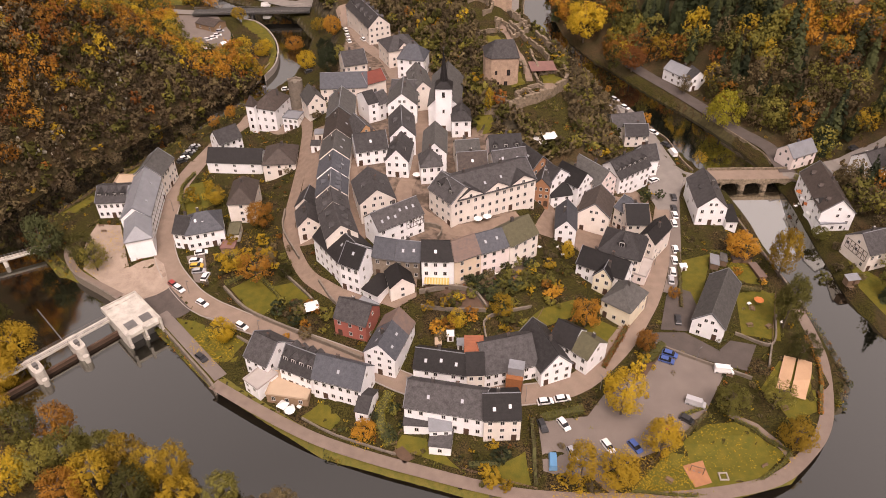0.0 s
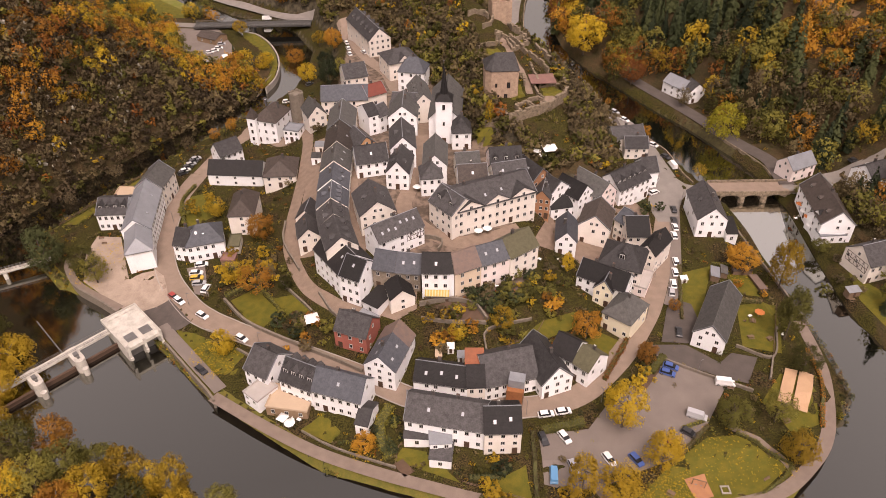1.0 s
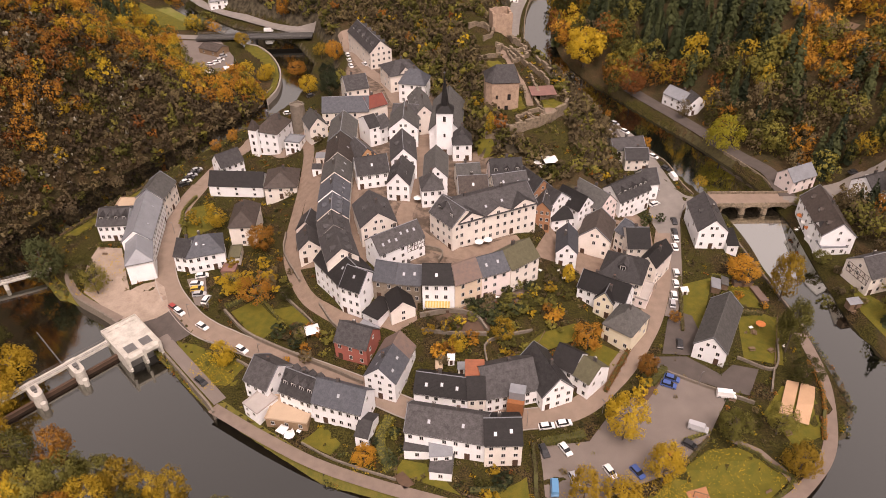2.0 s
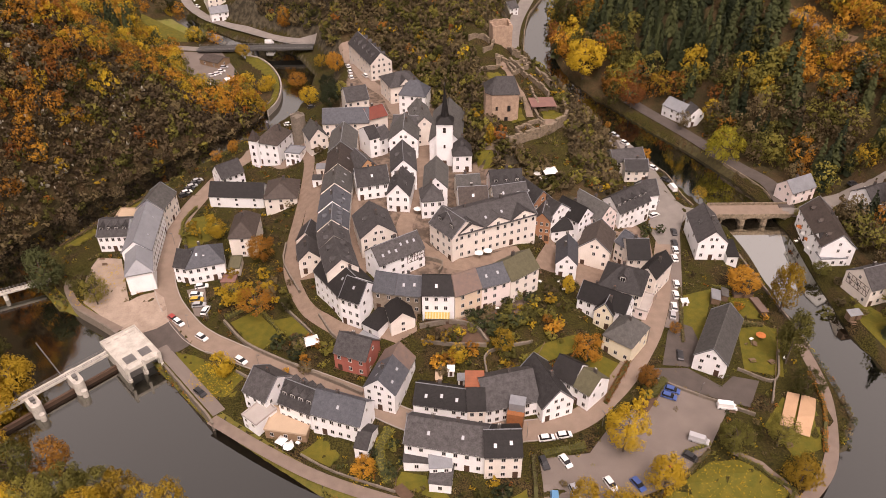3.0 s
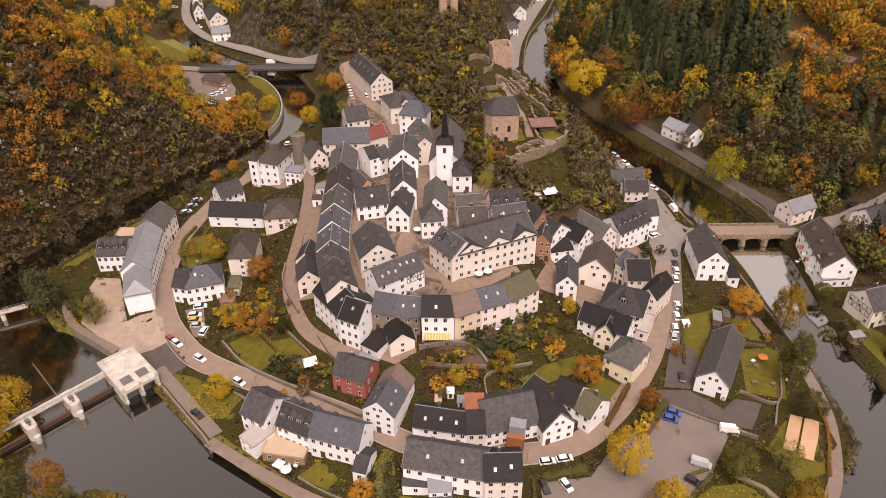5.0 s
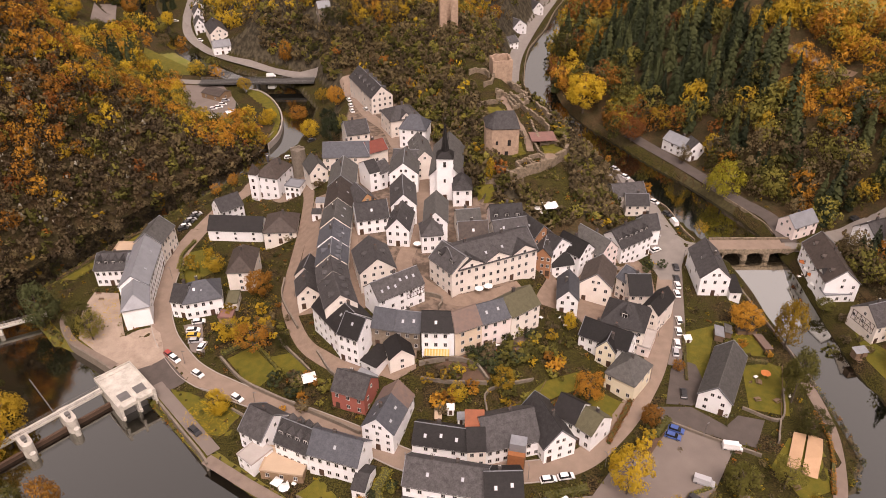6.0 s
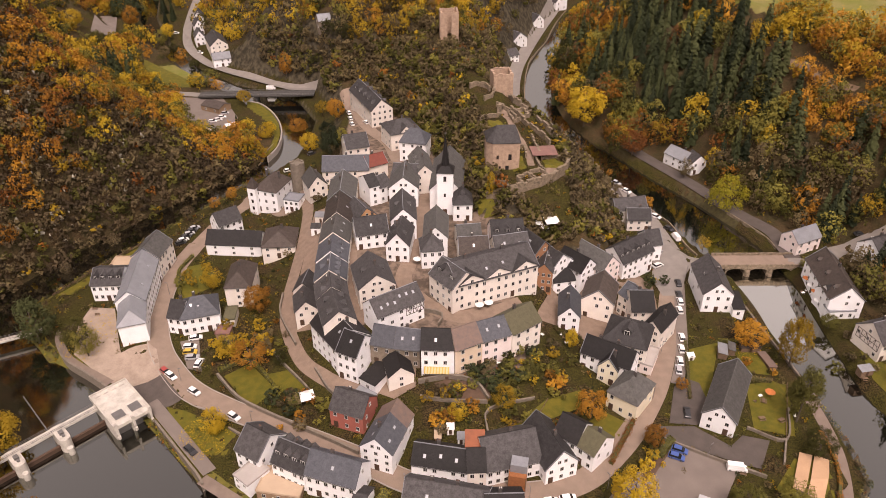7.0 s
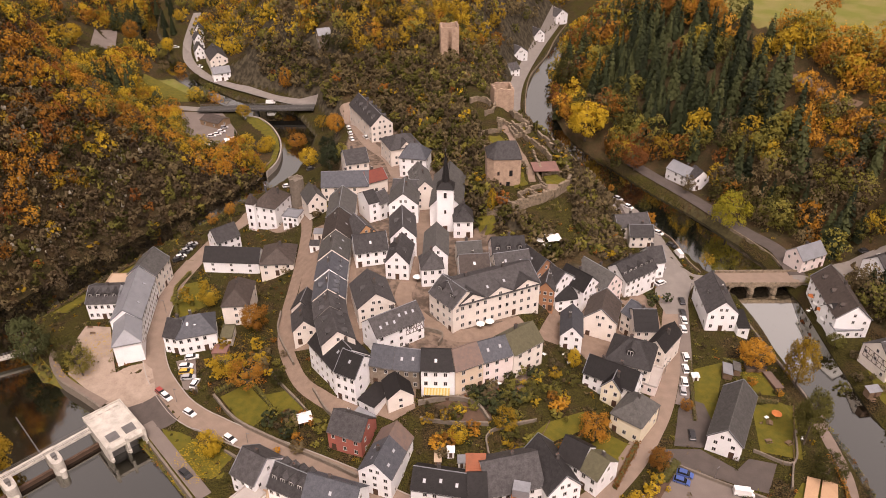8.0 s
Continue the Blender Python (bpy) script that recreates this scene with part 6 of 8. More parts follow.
car(88.1, 265.7, -45, "white", "car")
car(90.9, 256.0, -50, "black", "car")
car(92.0, 249.4, 100, "white", "van")
car(78.9, 226.4, 30, "white", "car")
car(81.5, 234.9, 60, "silver", "car")
car(66.9, 286.6, -55, "white", "car")
car(77.7, 295.4, -50, "silver", "car")
car(80.7, 287.8, -50, "white", "car")
car(158.6, 241.2, 10, "black", "car")
car(161.3, 235.4, 15, "white", "car")
car(145.5, 226.1, -60, "silver", "car")
car(-71.4, 308.5, 20, "white", "car")
car(-60.3, 312.2, 25, "black", "car")
car(-100.0, 414.6, 0, "white", "van")
car(-121.2, 365.5, 10, "white", "car")
car(-118.8, 367.7, 10, "white", "car")
car(-117.6, 371.3, 10, "white", "car")
car(-117.4, 376.7, 10, "silver", "car")
car(-188.3, 523.9, 0, "white", "car")
car(-158.6, 478.9, -40, "white", "car")
car(-182.4, 551.1, 90, "silver", "car")
ridge_band("quay_wall", [(-108.5, 395.2), (-101.5, 391.8), (-93.0, 380.5), (-85.9, 365.2), (-82.3, 350.9), (-81.5, 335.6), (-84.1, 323.8)], .7, 3.0, KERB, "pale stone quay wall round the grassy bank", "quay wall", base=-2, level=0)


# ---- small things in gardens and yards ----
FABRIC = material("white_canvas", (.78, .77, .74), (.70, .69, .66), 1)
YELLOW = material("yellow_awning_cloth", (.46, .34, .10), (.36, .26, .08), .6)
ORANGE = material("orange_cloth", (.60, .20, .06), (.50, .16, .05), .6)
TIMBER = material("dark_framing_timber", (.09, .06, .045), (.06, .042, .032), .6)


def bits(name, label, category, place, parts_list, group=""):
    """A small thing from boxes: each part has a name, a material and its boxes."""
    ob = tagged(new(name), label, category, group)
    ob.matrix_basis = place
    for part_name, mat, boxes in parts_list:
        bm = bmesh.new()
        for b in boxes:
            box(bm, *b)
        part(part_name, bm, mat, ob)
    return ob


def on_ground(x, y, rot=0, lift=0.0):
    return pose(x, y, max(ground_at(x, y), 2.3) + lift, 0, 0, rot)


def shed(x, y, rot, w, d, h, wall_mat, roof_mat, label):
    ob = tagged(new("shed"), label, "shed")
    ob.matrix_basis = on_ground(x, y, rot)
    bm = bmesh.new()
    solid(bm, [(-w / 2, -d / 2, -.6), (w / 2, -d / 2, -.6), (w / 2, d / 2, -.6), (-w / 2, d / 2, -.6), (-w / 2, -d / 2, h), (w / 2, -d / 2, h), (w / 2, d / 2, h + .4), (-w / 2, d / 2, h + .4)],
          ((3, 2, 1, 0), (4, 5, 6, 7), (0, 1, 5, 4), (1, 2, 6, 5), (2, 3, 7, 6), (3, 0, 4, 7)))
    part("wall", bm, wall_mat, ob)
    bm = bmesh.new()
    slab(bm, [(-w / 2 - .2, -d / 2 - .2, h + .08), (w / 2 + .2, -d / 2 - .2, h + .08), (w / 2 + .2, d / 2 + .2, h + .56), (-w / 2 - .2, d / 2 + .2, h + .56)], .1)
    part("roof", bm, roof_mat, ob)
    bm = bmesh.new()
    box(bm, -.4, .4, -d / 2 - .05, -d / 2 + .02, 0, 1.8)
    part("door", bm, DOOR, ob)


for x, y, rot, w, d, h, wm, rm, label in (
    (-1.6, 141.4, 0, 1.6, 2.6, 1.8, WOOD, ROOFS["tan"], "small brown timber garden shed with tan roof"),
    (1.8, 143.2, 0, 1.8, 1.8, 1.9, FABRIC, FABRIC, "small white garden shed behind the houses"),
    (4.6, 140.5, 0, 1.8, 2.2, 1.9, FABRIC, ROOFS["zinc"], "small pale grey garden shed"),
    (76.4, 175.8, 5, 2.0, 1.6, 1.5, FABRIC, FABRIC, "small white garden shed beside the lawn"),
    (86.8, 177.9, 75, 5, 2.6, 2.2, WOOD, ROOFS["zinc"], "grey timber shed with a pale roof"),
    (90.1, 179.2, 75, 4, 2, 2.0, WOOD, ROOFS["mossy"], "weathered timber shed with mossy roof"),
    (99.9, 174.9, 100, 7, 2.6, 1.6, WOOD, ROOFS["rust"], "long low timber store with a rusty roof"),
    (96.1, 179.9, 0, 6, 2.4, 1.8, WOOD, ROOFS["brown"], "brown timber shed behind the orange tree"),
    (128.4, 170.8, 10, 4, 2.4, 2.0, WOOD, ROOFS["zinc"], "small shed on the far bank"),
    (-118.4, 349.8, 30, 6, 4, 2.6, WOOD, FABRIC, "depot shed with a pale flat roof"),
    (-109.2, 356.6, 30, 5, 3, 2.4, WOOD, FABRIC, "depot shed with a pale flat roof"),
    (-22.4, 156.8, -35, 6, 3, 2.2, STONE, ROOFS["zinc"], "low stone shed with a grey slatted roof"),
    (-45.7, 241.2, 0, 4, 3, 2.6, WALLS["cream"], ROOFS["zinc"], "small cream shed with a grey roof"),
    (-46.7, 234.7, 0, 3.4, 3, 2.6, WALLS["white"], ROOFS["slate"], "small white shed with a slate roof"),
):
    shed(x, y, rot, w, d, h, wm, rm, label)


def canopy(x, y, rot, w, label, mat):
    """A square pavilion tent on four poles."""
    ob = tagged(new("canopy_tent"), label, "tent")
    ob.matrix_basis = on_ground(x, y, rot)
    bm = bmesh.new()
    prism(bm, 0, 0, 2.3, 3.3, w * .71, .05, 4, turn=.7854)
    part("cover", bm, mat, ob)
    for sx in (-1, 1):
        for sy in (-1, 1):
            bm = bmesh.new()
            box(bm, sx * w * .47 - .04, sx * w * .47 + .04, sy * w * .47 - .04, sy * w * .47 + .04, -.3, 2.35)
            part("pole", bm, STEEL, ob)


canopy(-39.4, 158.3, 20, 4.2, "white garden canopy tent on four poles", FABRIC)
canopy(38.2, 225.1, 10, 5, "white terrace canopy beside the rock", FABRIC)
canopy(-42.7, 123.1, -30, 2.6, "white canopy beside the riverside terrace", FABRIC)


def parasol(x, y, mat, label, z=None):
    ob = tagged(new("parasol"), label, "parasol", "terrace parasols")
    ob.matrix_basis = on_ground(x, y) if z is None else pose(x, y, z)
    bm = bmesh.new()
    prism(bm, 0, 0, 2.1, 2.7, 1.5, .04, 8)
    part("canopy", bm, mat, ob)
    bm = bmesh.new()
    prism(bm, 0, 0, -.2, 2.5, .04, .04, 6)
    part("pole", bm, STEEL, ob)


for x, y, mat, label in ((129.9, 217.5, ORANGE, "orange parasol on the restaurant terrace"), (129.7, 213.3, FABRIC, "white parasol on a paved terrace"), (129.6, 209.8, ORANGE, "orange parasol on the restaurant terrace"),
                         (129.3, 206.0, FABRIC, "white parasol on a paved terrace"), (-8.7, 210.1, FABRIC, "pale open parasol on the lane"), (35.9, 224.4, FABRIC, "white parasol on a paved terrace"),
                         (34.1, 226.4, FABRIC, "white parasol on a paved terrace"), (-40.6, 121.5, FABRIC, "white parasol in a riverside garden"), (14.5, 190.6, FABRIC, "white parasol before the hotel front"),
                         (11.5, 189.3, FABRIC, "white parasol before the hotel front"), (94.6, 159.2, ORANGE, "orange parasol on a garden lawn")):
    parasol(x, y, mat, label)


def bench_table(x, y, rot, mat=WOOD):
    bits("picnic_table", "grey-brown wooden picnic table with two benches on the grass", "picnic table", on_ground(x, y, rot, .1),
         [("tabletop", mat, [(-.9, .9, -.4, .4, .7, .76)]), ("bench", mat, [(-.9, .9, -.85, -.6, .42, .47)]), ("bench", mat, [(-.9, .9, .6, .85, .42, .47)]),
          ("leg", mat, [(-.75, -.65, -.8, .8, .36, .42), (-.75, -.65, -.35, -.25, -.2, .7), (-.75, -.65, .25, .35, -.2, .7)]),
          ("leg", mat, [(.65, .75, -.8, .8, .36, .42), (.65, .75, -.35, -.25, -.2, .7), (.65, .75, .25, .35, -.2, .7)])], "picnic tables")


for x, y, rot in ((89.3, 150.3, 10), (53.9, 100.3, -40), (89.1, 121.0, 20), (92.2, 157.2, 70), (94.6, 149.6, 30), (127.8, 168.7, 10)):
    bench_table(x, y, rot)


def park_bench(x, y, rot):
    bits("park_bench", "grey wooden park bench beside the path", "bench", on_ground(x, y, rot, .1),
         [("seat", WOOD, [(-.9, .9, -.22, .22, .42, .47)]), ("backrest", WOOD, [(-.9, .9, .22, .27, .5, .9)]),
          ("leg", STEEL, [(-.75, -.68, -.2, .25, -.2, .42)]), ("leg", STEEL, [(.68, .75, -.2, .25, -.2, .42)])], "park benches")


for x, y, rot in ((78.3, 104.1, 25), (100.3, 126.1, 95), (-118.3, 202.0, 0), (-116.2, 198.8, 0), (77.3, 130.8, -20)):
    park_bench(x, y, rot)


def lamp_post(x, y):
    ob = tagged(new("street_lamp"), "slim grey street lamp with a curved head", "street lamp", "street lamps")
    ob.matrix_basis = on_ground(x, y, rng.uniform(0, 360))
    bm = bmesh.new()
    prism(bm, 0, 0, -.3, 5.2, .08, .05, 8)
    part("pole", bm, STEEL, ob)
    bm = bmesh.new()
    box(bm, 0, .9, -.1, .1, 5.15, 5.28)
    part("head", bm, STEEL, ob)


for x, y in ((-53.6, 149.5), (-78.7, 167.0), (60.7, 158.5), (67.9, 178.1), (87.2, 219.6), (21.3, 123.1), (41.6, 126.9), (-95.6, 210.6), (-10.1, 127.7), (70.0, 136.7)):
    lamp_post(x, y)

bits("play_frame", "orange-brown timber play frame on bark chips", "play frame", on_ground(61.0, 102.4, -20, .2),
     [("post", WOOD, [(-1.6, -1.45, -.08, .08, -.3, 2.3)]), ("post", WOOD, [(1.45, 1.6, -.08, .08, -.3, 2.3)]), ("beam", WOOD, [(-1.7, 1.7, -.09, .09, 2.3, 2.45)]), ("seat", STEEL, [(-.9, -.4, -.12, .12, .5, .55)]), ("seat", STEEL, [(.4, .9, -.12, .12, .5, .55)])])
bits("stone_ring", "round pale stone basin on the lawn", "basin", on_ground(67.3, 101.3, 0, .1), [("rim", KERB, [(-1.1, 1.1, -1.1, -.8, -.2, .4), (-1.1, 1.1, .8, 1.1, -.2, .4), (-1.1, -.8, -.8, .8, -.2, .4), (.8, 1.1, -.8, .8, -.2, .4)])])


# ---- fences of boards ----
def fence(pts, height, mat, label):
    """Posts and two rails along a line."""
    line = smooth_line(pts, 2.2)
    ob = tagged(new("fence"), label, "fence")
    ob.matrix_basis = on_ground(*line[0, :2])
    inv = ob.matrix_basis.inverted()
    zz = land(line[:, 0], line[:, 1])
    p3 = [inv @ Vector((a, b, max(c, 2.3))) for (a, b), c in zip(line[:, :2], zz)]
    for p in p3:
        bm = bmesh.new()
        box(bm, p.x - .07, p.x + .07, p.y - .07, p.y + .07, p.z - .3, p.z + height)
        part("post", bm, mat, ob)
    for k in (.45, .9):
        for p, q in zip(p3, p3[1:]):
            bm = bmesh.new()
            d = q - p
            m = Matrix.Translation(p + Vector((0, 0, height * k))) @ d.to_track_quat("X", "Z").to_matrix().to_4x4()
            box(bm, 0, d.length, -.03, .03, -.07, .07, m)
            part("rail", bm, mat, ob)


for pts, h, label in (([(103.3, 166.6), (96.8, 151.9), (93.2, 142.8)], 1.1, "grey timber post and rail garden fence"), ([(-12.5, 109.6), (-11.9, 114.2), (-10.3, 114.8)], 1.0, "timber post and rail garden fence"), ([(4.1, 104.1), (21.8, 98.3)], 1.0, "low timber fence beside the path"),
                      ([(-138.3, 213.2), (-132.9, 222.8), (-126.5, 234.1), (-122.0, 241.2), (-116.2, 249.5)], 1.1, "timber fence along the river bank"), ([(66.9, 118.2), (56.9, 107.9)], .9, "low timber fence of the car park"), ([(11.8, 142.0), (25.0, 147.8), (29.1, 153.4)], 1.0, "timber garden fence on the terrace")):
    fence(pts, h, WOOD, label)


# ---- facade pieces that stand out ----
def awning(x, y, z, rot, w, label):
    """A balcony on posts under a sloping cloth roof."""
    bits("balcony", label, "balcony", pose(x, y, z, 0, 0, rot),
         [("floor", WOOD, [(-w / 2, w / 2, -1.6, 0, 2.6, 2.8)]), ("railing", DOOR, [(-w / 2, w / 2, -1.62, -1.55, 2.8, 3.7)]),
          ("post", WOOD, [(-w / 2, -w / 2 + .14, -1.6, -1.46, -2, 5.0)]), ("post", WOOD, [(w / 2 - .14, w / 2, -1.6, -1.46, -2, 5.0)]),
          ("wall", WALLS["white"], [(-w / 2 + .2, w / 2 - .2, -1.4, -.01, -2, 2.6)])])
    ob = tagged(new("awning"), "yellow striped awning over a balcony", "awning")
    ob.matrix_basis = pose(x, y, z, 0, 0, rot)
    bm = bmesh.new()
    slab(bm, [(-w / 2 - .2, -2.0, 5.0), (w / 2 + .2, -2.0, 5.0), (w / 2 + .2, .0, 5.9), (-w / 2 - .2, .0, 5.9)], .06)
    part("cloth", bm, YELLOW, ob)
    for i in range(8):
        bm = bmesh.new()
        q = -w / 2 + (i + .25) * w / 8
        slab(bm, [(q, -2.02, 5.02), (q + w / 20, -2.02, 5.02), (q + w / 20, 0, 5.92), (q, 0, 5.92)], .05)
        part("stripe", bm, material("dull_stripe_cloth", (.56, .47, .28), (.46, .38, .22), .6), ob)


def timber_frame(x, y, z, rot, w, z0, z1, n, label):
    """Dark posts, rails and braces on a white wall, as one frame of beams."""
    ob = tagged(new("timber_frame"), label, "timber frame")
    ob.matrix_basis = pose(x, y, z, 0, 0, rot)
    for i in range(n + 1):
        bm = bmesh.new()
        q = -w / 2 + w * i / n
        box(bm, q - .08, q + .08, -.06, .02, z0, z1)
        part("post", bm, TIMBER, ob)
    for zz in (z0, (z0 + z1) / 2, z1):
        bm = bmesh.new()
        box(bm, -w / 2, w / 2, -.05, .02, zz - .08, zz + .08)
        part("rail", bm, TIMBER, ob)
    for i in range(n):
        bm = bmesh.new()
        q, e, s = -w / 2 + w * i / n, w / n, 1 if i % 2 else -1
        a, b = (q, q + e) if s > 0 else (q + e, q)
        slab(bm, [(a - .07, -.055, z0), (a + .07, -.055, z0), (b + .07, -.055, z1), (b - .07, -.055, z1)], .03 * s)
        part("brace", bm, TIMBER, ob)


awning(-1.9, 161.35, 9.3, -3, 6.8, "timber balcony with a railing before a white wall")
timber_frame(-8.6, 182.5, 14.4, 34, 6.2, 4.1, 7.3, 5, "dark timber framing on a white gabled house")
timber_frame(132.8, 180.8, 3.1, -73, 8.8, 3.5, 7.0, 5, "dark timber framing on a cream gable")

turret = tagged(new("turret"), "slim white corner turret with a steep pointed roof", "turret")
turret.matrix_basis = pose(-70.1, 272.5, 5.6, 0, 0, -18) @ pose(-5.1, -6.5, 0)
bm = bmesh.new()
box(bm, -1.9, 1.7, -1.9, 1.7, -3, 11.2)
part("wall", bm, WALLS["white"], turret)
bm = bmesh.new()
prism(bm, -.1, -.1, 11.2, 15.6, 2.9, .05, 4, turn=.7854)
part("roof", bm, ROOFS["brown"], turret)
for k in (2.2, 5.4, 8.6):
    window(turret, pose(-.1, -1.9, k), .8, 1.3, DARK_FRAME)
    window(turret, pose(-1.9, -.1, k, 0, 0, -90), .8, 1.3, DARK_FRAME)

bits("stair_tower", "orange-brown timber porch tower with a pale box roof", "porch", on_ground(18.3, 126.3, -13),
     [("wall", material("orange_boards", (.34, .13, .05), (.22, .085, .035), .6), [(-2.2, 2.2, -.2, 3.0, -1, 5.4)]), ("box_roof", ROOFS["zinc"], [(-2.0, 2.2, 1.2, 4.4, 5.404, 8.0)]), ("post", WOOD, [(-2.3, -2.12, -.4, -.22, -1, 5.4)]), ("post", WOOD, [(2.12, 2.3, -.4, -.22, -1, 5.4)])])


def garden_chair(x, y, rot, mat, z=None):
    bits("garden_chair", "pale garden chair standing on a terrace", "chair", on_ground(x, y, rot, .12) if z is None else pose(x, y, z, 0, 0, rot),
         [("seat", mat, [(-.3, .3, -.3, .3, .42, .47)]), ("backrest", mat, [(-.3, .3, .26, .31, .47, 1.0)]),
          *[("leg", STEEL, [(sx - .03, sx + .03, sy - .03, sy + .03, -.15, .42)]) for sx in (-.26, .26) for sy in (-.26, .26)]], "garden chairs")


def garden_table(x, y, rot, mat):
    bits("garden_table", "pale garden table on a terrace", "table", on_ground(x, y, rot, .12),
         [("tabletop", mat, [(-.6, .6, -.45, .45, .7, .75)]), *[("leg", STEEL, [(sx - .03, sx + .03, sy - .03, sy + .03, -.15, .7)]) for sx in (-.5, .5) for sy in (-.35, .35)]], "garden tables")


seats = random.Random(17)
for cx, cy, reach, count in ((15.1, 168.3, 4, 7), (33.1, 179.6, 6, 5), (35.0, 226.0, 6, 8), (93.8, 154.3, 6, 3), (-41.2, 122.8, 3, 5), (7.5, 157.8, 5, 3), (129.5, 212.2, 4, 4)):
    for i in range(count):
        q, a = reach * math.sqrt(seats.random()), seats.random() * 6.283
        x, y = cx + q * math.cos(a), cy + q * math.sin(a)
        if i % 3 == 0:
            garden_table(x, y, seats.uniform(0, 360), FABRIC)
        else:
            garden_chair(x, y, seats.uniform(0, 360), FABRIC if seats.random() < .7 else WOOD)

house(-13.3, 144.7, 4.8, 8.9, 5.4, 7.5, -20, 4.2, "g", "white", "rust", cols=0)

# ---- trees ----
def crown_arrays(seed, tufts, leaves, size, shape):
    """Leaves, three corners each, in tufts round a lumpy crown of height 1 and radius .5 standing on 0, and the way out of the crown at each corner."""
    r = np.random.default_rng(seed)
    if shape == "cone":
        # drooping boughs, shorter towards the tip
        out, way = [], []
        for i in range(tufts * leaves):
            h = 1 - ((i + r.random()) / (tufts * leaves)) ** .62
            e = (.5 * (1 - h) ** .85 + .012) * (.55 + .6 * r.random())
            a = r.random() * 6.283
            z0 = .07 + .93 * h + .03 * r.random()
            z1 = z0 - (.05 + .05 * r.random()) * (1 - .6 * h)
            d, q = np.array([math.cos(a), math.sin(a)]), np.array([-math.sin(a), math.cos(a)]) * (.05 + e * .22) * (.5 + r.random()) * (size or 1)
            out += [(d[0] * e * .2, d[1] * e * .2, z0), (*(d * e * .7 - q), z1 + .02), (*(d * e), z1 - .01),
                    (d[0] * e * .2, d[1] * e * .2, z0), (*(d * e), z1 - .01), (*(d * e * .7 + q), z1 + .015)]
            way += [(d[0] * .7, d[1] * .7, .8)] * 6
        return facing_out(np.array(out), np.array(way) + r.normal(size=(len(way), 3)) * .12)
    u = r.normal(size=(tufts, 3))
    u /= np.linalg.norm(u, axis=1)[:, None]
    rad = .26 + .2 * r.random(tufts) ** .5
    c = u * rad[:, None]
    c[:, 2] = .55 + c[:, 2] * (.9 if shape == "round" else 1.0)
    if shape == "tall":
        c[:, :2] *= (.6 + .55 * (1 - c[:, 2]))[:, None]
    spread = np.repeat(.055 + .055 * r.random((tufts, 1)), 3, 1)
    w = r.normal(size=(tufts * leaves, 3))
    w /= np.linalg.norm(w, axis=1)[:, None]
    p = c[np.repeat(np.arange(tufts), leaves)] + w * np.repeat(spread, leaves, 0) * (.75 + .7 * r.random((tufts * leaves, 1)))
    if shape == "weeping":
        p[:, 2] -= (np.hypot(p[:, 0], p[:, 1]) ** 2) * .9
    n = len(p)
    nrm = w + r.normal(size=(n, 3)) * .45 + np.array([0, 0, .3])
    nrm /= np.linalg.norm(nrm, axis=1)[:, None]
    t = np.cross(nrm, r.normal(size=(n, 3)))
    t /= np.linalg.norm(t, axis=1)[:, None]
    b = np.cross(nrm, t)
    s = size * (.55 + .9 * r.random((n, 1)))
    if shape == "weeping":
        b = b * .4 + np.array([0, 0, -1.0])
    leaf = np.stack([p - t * s - b * s * .5, p + t * s - b * s * .5, p + b * s * 1.1], 1).reshape(-1, 3)
    away = p - np.array([0, 0, .5])
    away /= np.linalg.norm(away, axis=1)[:, None]
    way = np.repeat(.5 * w + .7 * away + np.array([0, 0, .4]), 3, 0)
    # the shaded heart of the crown
    bm = bmesh.new()
    bmesh.ops.create_icosphere(bm, subdivisions=1, radius=.08)
    v = np.array([x.co for x in bm.verts])
    v *= (.6 + .8 * r.random((len(v), 1)))
    if shape == "tall":
        v[:, :2] *= .8
    v[:, 2] = v[:, 2] * 1.15 + .48
    heart = np.array([v[x.index] for f in bm.faces for x in f.verts])
    bm.free()
    return facing_out(np.concatenate([heart, leaf]), np.concatenate([heart - np.array([0, 0, .48]), way]))


def facing_out(v, way):
    """Turns each leaf so that its face looks out of the crown."""
    way = way / np.maximum(1e-6, np.linalg.norm(way, axis=1))[:, None]
    tri = v.reshape(-1, 3, 3).copy()
    side = np.cross(tri[:, 1] - tri[:, 0], tri[:, 2] - tri[:, 0])
    back = (side * way.reshape(-1, 3, 3).mean(1)).sum(1) < 0
    tri[back] = tri[back][:, ::-1]
    return tri.reshape(-1, 3), way


def leaf_mesh(name, v, way, mat, tint=None):
    """One mesh of loose leaves, shaded softly round the crowns that they belong to."""
    me = bpy.data.meshes.new(name)
    v = v.astype(np.float32)
    me.vertices.add(len(v))
    me.vertices.foreach_set("co", v.reshape(-1))
    me.loops.add(len(v))
    me.loops.foreach_set("vertex_index", np.arange(len(v), dtype=np.int32))
    me.polygons.add(len(v) // 3)
    me.polygons.foreach_set("loop_start", np.arange(0, len(v), 3, dtype=np.int32))
    me.update(calc_edges=True)
    if tint is not None:
        at = me.attributes.new("tint", "FLOAT", "POINT")
        at.data.foreach_set("value", tint.astype(np.float32))
    at = me.attributes.new("custom_normal", "FLOAT_VECTOR", "POINT")
    at.data.foreach_set("vector", way.astype(np.float32).reshape(-1))
    me.materials.append(mat)
    return me


def crown_mesh(name, seed, tufts, leaves, size, shape, mat):
    return leaf_mesh(name, *crown_arrays(seed, tufts, leaves, size, shape), mat)


